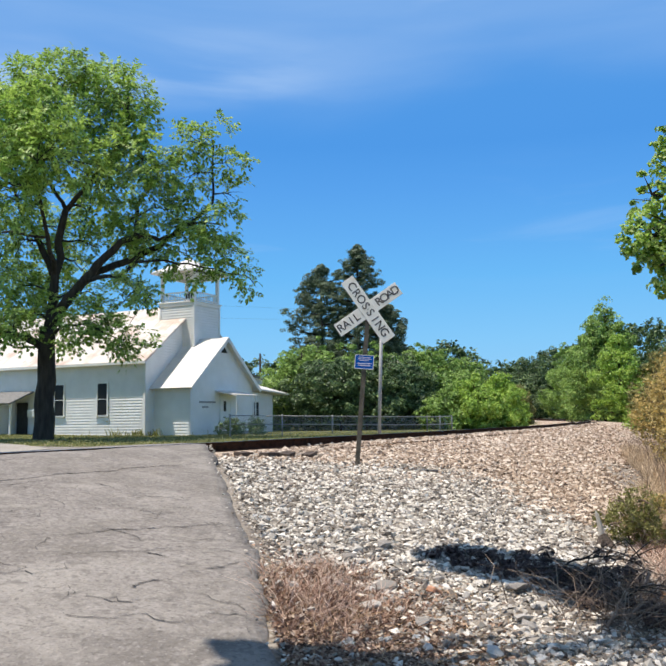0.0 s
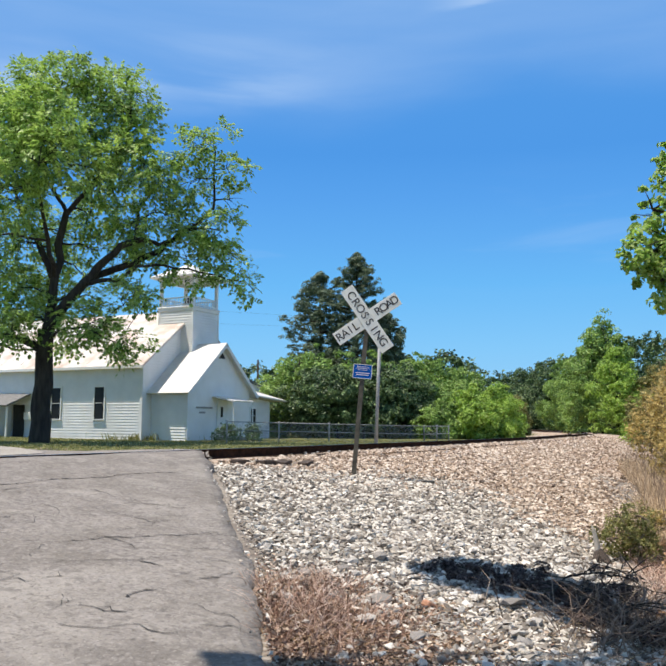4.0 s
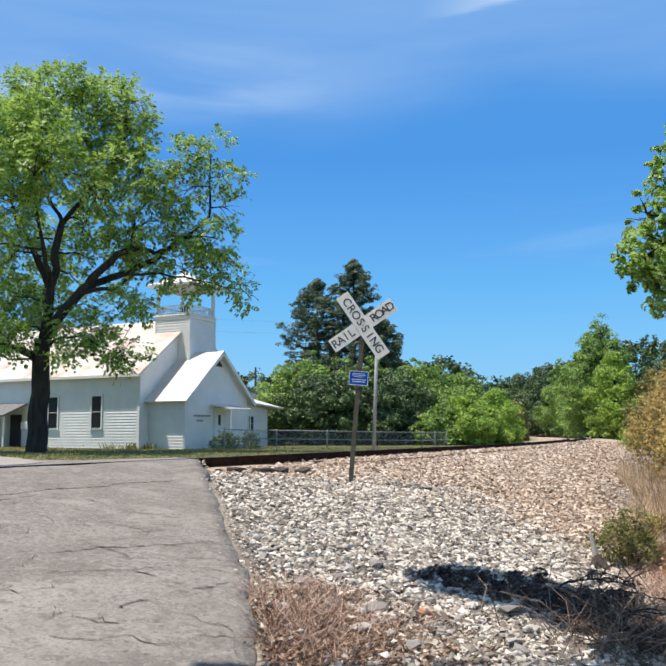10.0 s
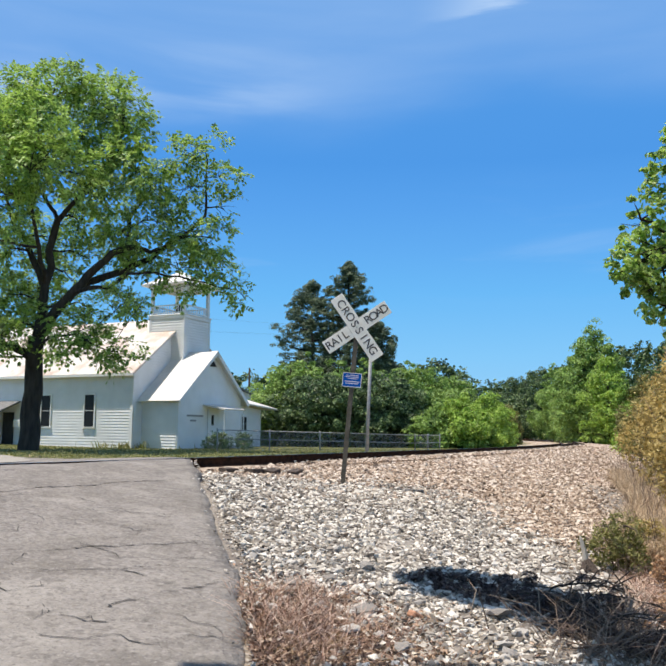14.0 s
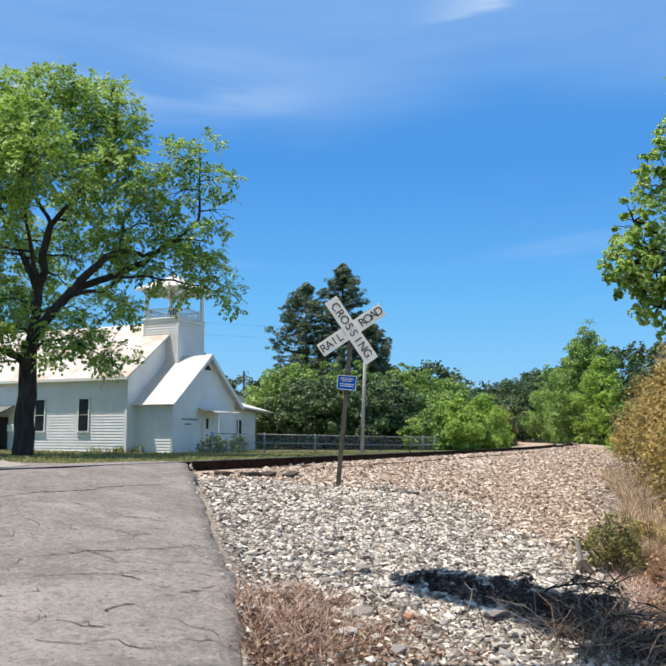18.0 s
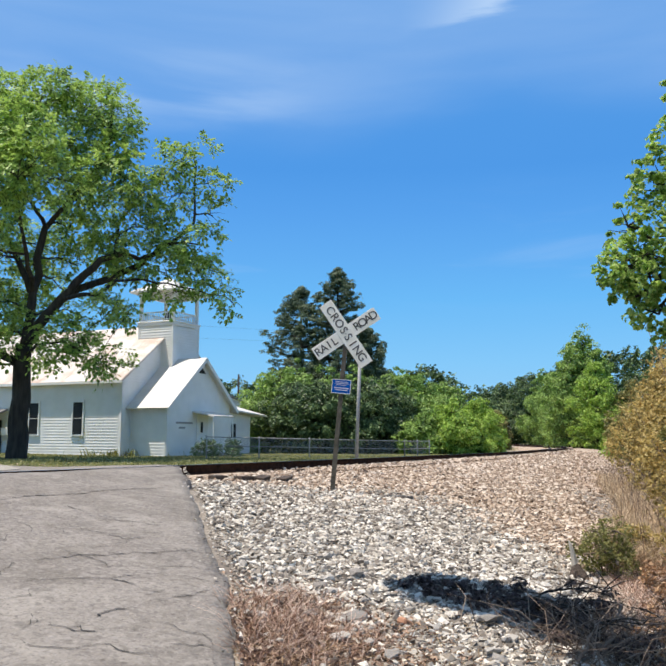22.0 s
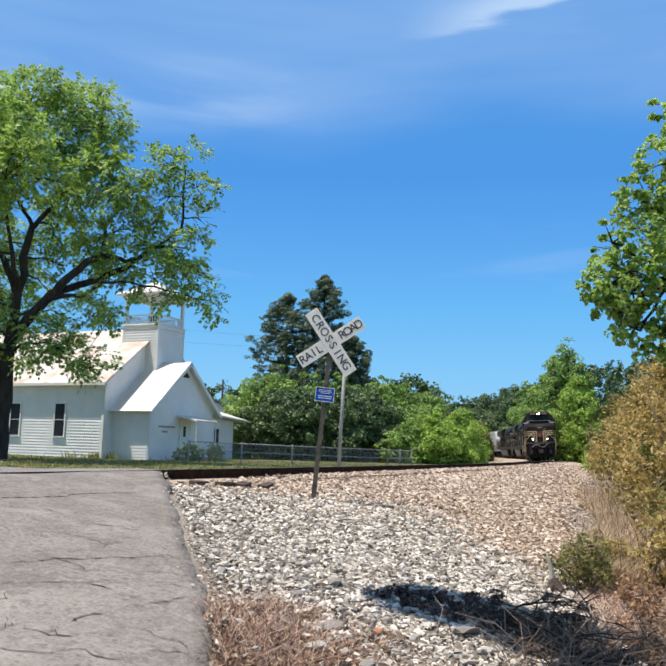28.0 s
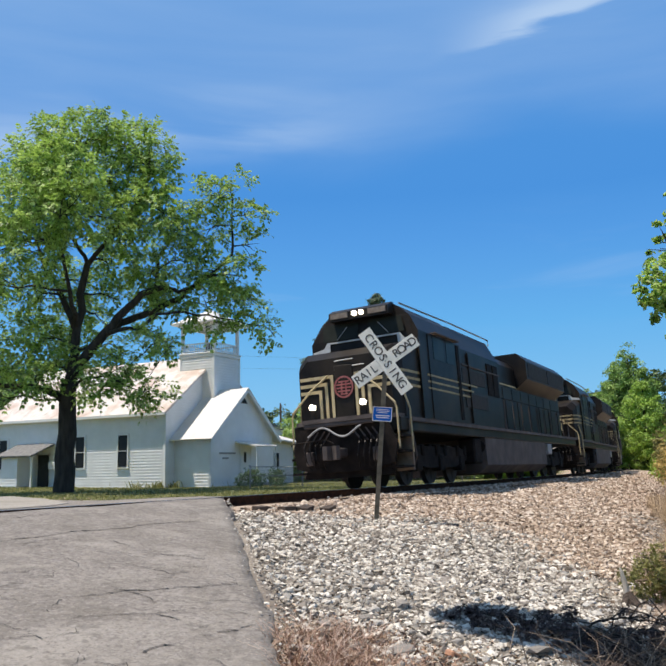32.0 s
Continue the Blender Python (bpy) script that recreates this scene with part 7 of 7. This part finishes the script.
        part("side_gear", Build().box(3.9, 4.6, min(s * 0.9, s * 1.4), max(s * 0.9, s * 1.4), 0.5, 1.25, c=0.05), TGRIME, lo)
        for k in range(10):
            x = 1.2 - k * 1.16
            part("stanchion", Build().tube([(x, s * 1.5, 1.62), (x, s * 1.5, 2.55)], 0.022, 5).box(x - 0.03, x + 0.03, min(s * 1.47, s * 1.53), max(s * 1.47, s * 1.53), 1.62, 1.72), TANK, lo, "dusty handrail stanchion")
        for x in (8.3, 4.9):
            part("panel_joint", Build().box(x - 0.02, x + 0.02, min(s * 1.49, s * 1.556), max(s * 1.49, s * 1.556), 1.65, 3.8 if x > 5.6 else 3.7), TGRIME, lo)
        part("cab_door", Build().box(5.75, 6.0, min(s * 1.53, s * 1.56), max(s * 1.53, s * 1.56), 1.7, 3.8, c=0.008), TGRIME, cab)
        part("window_visor", Build().box(6.0, 8.0, min(s * 1.54, s * 1.68), max(s * 1.54, s * 1.68), 3.86, 3.89), TANK, cab, "dusty window visor")
        part("drip_rail", Build().box(1.5, 5.5, min(s * 1.5, s * 1.54), max(s * 1.5, s * 1.54), 3.3, 3.34), TANK, lo, "dusty drip rail")
        for a, z0, z1 in ((1.7, 2.6, 3.6), (2.35, 2.6, 3.6)):
            part("louvre", Build().box(a, a + 0.55, min(s * 1.495, s * 1.53), max(s * 1.495, s * 1.53), z0, z1), TGRIME, lo)
        part("air_tank", Build().tube([(3.6, s * 1.2, 1.02), (-1.0, s * 1.2, 1.02)], 0.2, 10), TGRIME, lo, "", True)
        part("filler_box", Build().box(-5.6, -4.95, min(s * 1.3, s * 1.46), max(s * 1.3, s * 1.46), 0.85, 1.25, c=0.02), TGREY, lo, "pale filler box")
        part("sand_pipe", Build().tube([(8.9, s * 1.15, 1.25), (8.9, s * 1.2, 0.7), (8.75, s * 0.95, 0.2)], 0.03, 6), TANK, lo)
        # rear steps
        part("step", Build().box(-10.9, -10.3, min(s * 1.1, s * 1.5), max(s * 1.1, s * 1.5), 0.42, 0.48), TGRIME, lo)
        part("step", Build().box(-10.9, -10.3, min(s * 1.1, s * 1.5), max(s * 1.1, s * 1.5), 0.85, 0.9), TGRIME, lo)
    part("front_platform", Build().prism([(9.9, -1.4), (10.42, -1.36), (10.6, -1.0), (10.88, -0.95), (10.88, 0.95), (10.6, 1.0), (10.42, 1.36), (9.9, 1.4)], 1.6, 1.7, "z").box(10.72, 10.86, -0.92, 0.92, 1.5, 1.6, c=0.02), TANK, lo, "dusty grey anticlimber lip")
    pl = Build().prism([(-1.3, 0.55), (-1.4, 1.0), (-1.2, 1.5), (1.2, 1.5), (1.4, 1.0), (1.3, 0.55), (0.75, 0.42), (-0.75, 0.42)], 10.5, 10.6, "x")
    part("pilot", pl, TGRIME, lo, "black pilot plate")
    part("coupler", Build().box(10.6, 11.15, -0.11, 0.11, 0.76, 0.98, c=0.03).prism([(11.05, -0.2), (11.34, -0.2), (11.34, -0.08), (11.2, -0.02), (11.22, 0.06), (11.3, 0.14), (11.2, 0.18), (11.05, 0.12)], 0.7, 1.02, "z"), TANK, lo, "dusty knuckle coupler")
    part("cut_lever", Build().tube([(10.75, -1.3, 1.18), (10.9, -0.3, 1.2), (11.1, 0.0, 1.08)], 0.014, 5), TGRIME, lo)
    for s in (1, -1):
        for k in range(4):
            y = s * (0.3 + 0.17 * k)
            part("pilot_bar", Build().tube([(10.64, y, 1.42), (10.66, y + s * 0.22, 1.12)], 0.022, 5), TANK, lo)
    part("plow", Build().prism([(-1.2, 0.3), (-1.1, 0.5), (1.1, 0.5), (1.2, 0.3), (0.9, 0.28), (-0.9, 0.28)], 10.3, 10.45, "x"), TGRIME, lo)
    part("coupler", Build().box(-11.34, -10.6, -0.16, 0.16, 0.72, 1.04, c=0.05), TGRIME, lo)
    for y in (-0.95, -0.8, -0.65, -0.5, 0.5, 0.65, 0.8, 0.95):
        part("air_hose", Build().tube([(10.64, y, 1.25), (10.8, y * 1.02, 1.05), (10.84, y * 0.96, 0.75), (10.7, y * 0.9, 0.5)], 0.022, 6), TBLACK, lo)
    for y in (-0.9, 0.9):
        part("hose_clamp", Build().box(10.6, 10.7, y - 0.1, y + 0.1, 0.62, 0.95, c=0.02), TANK, lo, "dusty hose bracket")
    cl = Build().tube([(10.92, -0.78 + 0.075 * k, 1.36 + 0.12 * math.sin(k * 0.42 - 0.6)) for k in range(20)], 0.024, 6)
    part("jumper_cable", cl, TGREY, lo, "pale looping jumper cable")
    tk = Build().prism([(-1.42, 0.45), (-1.42, 1.28), (1.42, 1.28), (1.42, 0.45), (1.1, 0.22), (-1.1, 0.22)], -4.7, 3.5, "x")
    part("fuel_tank", tk, TANK, lo, "dusty grey fuel tank")
    for x in (6.9, -6.9):
        truck(lo, x, (-1.75, 0.0, 1.75), 0.533)
        for a in (-1.75, 0.0, 1.75):
            wheelset(lo, x + a, 0.533)
    # the upper works stand a little taller than drawn
    for ob in lo.children_recursive:
        if "axle_r" not in ob:
            for v in ob.data.vertices:
                if v.co.z > 1.3:
                    v.co.z = 1.3 + (v.co.z - 1.3) * 1.025
    return lo


def build_hopper(name):
    """A covered hopper wagon; couplers at +-8.8."""
    ho = thing(name, Matrix(), "pale grey covered hopper wagon with ribbed sides", "rail wagon", "hopper wagons")
    bd = Build().prism([(-8.0, 3.1), (-7.3, 4.45), (7.3, 4.45), (8.0, 3.1), (8.0, 2.6), (5.6, 1.0), (-5.6, 1.0), (-8.0, 2.6)], -1.5, 1.5, "y")
    part("body", bd, HOPPER, ho)
    for s in (1, -1):
        for k in range(15):
            x = -7.0 + k
            part("rib", Build().box(x - 0.05, x + 0.05, min(s * 1.5, s * 1.58), max(s * 1.5, s * 1.58), 1.5, 4.3), HOPPER, ho)
    part("roof_walk", Build().box(-7.4, 7.4, -0.45, 0.45, 4.5, 4.58), HOPPER, ho)
    part("hatches", Build().box(-6.8, 6.8, -0.3, 0.3, 4.58, 4.68), HOPPER, ho)
    part("sill", Build().box(-8.4, 8.4, -0.3, 0.3, 0.85, 1.15).box(-8.4, -7.9, -1.45, 1.45, 1.0, 1.25).box(7.9, 8.4, -1.45, 1.45, 1.0, 1.25), HOPPER, ho)
    part("coupler", Build().box(8.3, 8.8, -0.14, 0.14, 0.75, 1.02, c=0.03), TGRIME, ho)
    part("coupler", Build().box(-8.8, -8.3, -0.14, 0.14, 0.75, 1.02, c=0.03), TGRIME, ho)
    for x in (6.5, -6.5):
        truck(ho, x, (-0.9, 0.9), 0.457)
        for a in (-0.9, 0.9):
            wheelset(ho, x + a, 0.457)
    return ho


TRAIN = [(build_locomotive("locomotive", "black diesel locomotive with gold nose stripes and lit headlights", True), 11.0, 6.9),
         (build_locomotive("locomotive", "trailing black diesel locomotive with gold stripes", False), 33.7, 6.9),
         (build_locomotive("locomotive", "trailing black diesel locomotive with gold stripes", False), 56.4, 6.9)]
for k in range(3):
    TRAIN.append((build_hopper("hopper_wagon"), 76.6 + 17.7 * k, 6.5))
SPEED, ACC = 16.193, 0.02786


def front_s(t):
    """How far back along the line the leading nose is at t."""
    u = 32.0 - t
    return SPEED * u + ACC * u * u


def car_pose(s, half):
    a, b = track_pose(s - half), track_pose(s + half)
    f = (a.translation - b.translation).normalized()
    up = a.to_3x3().col[2]
    left = up.cross(f).normalized()
    m = Matrix((f, left, f.cross(left))).transposed().to_4x4()
    m.translation = (a.translation + b.translation) / 2
    return m


def motions():
    for ob, back, half in TRAIN:
        times = [0.0] + [22.0 + 0.25 * k for k in range(41)]
        walk(ob, [(t, car_pose(front_s(t) + back, half)) for t in times])
        for w in ob.children:
            if "axle_r" in w:
                x, r = w["axle_x"], w["axle_r"]
                rows = [(0.0, pose(x, 0, r)), (23.0, pose(x, 0, r))]
                for k in range(1, 271):
                    t = 23.0 + k / 30
                    rows.append((t, pose(x, 0, r) @ Matrix.Rotation((front_s(23.0) - front_s(t)) / r, 4, "Y")))
                walk(w, rows)


motions()
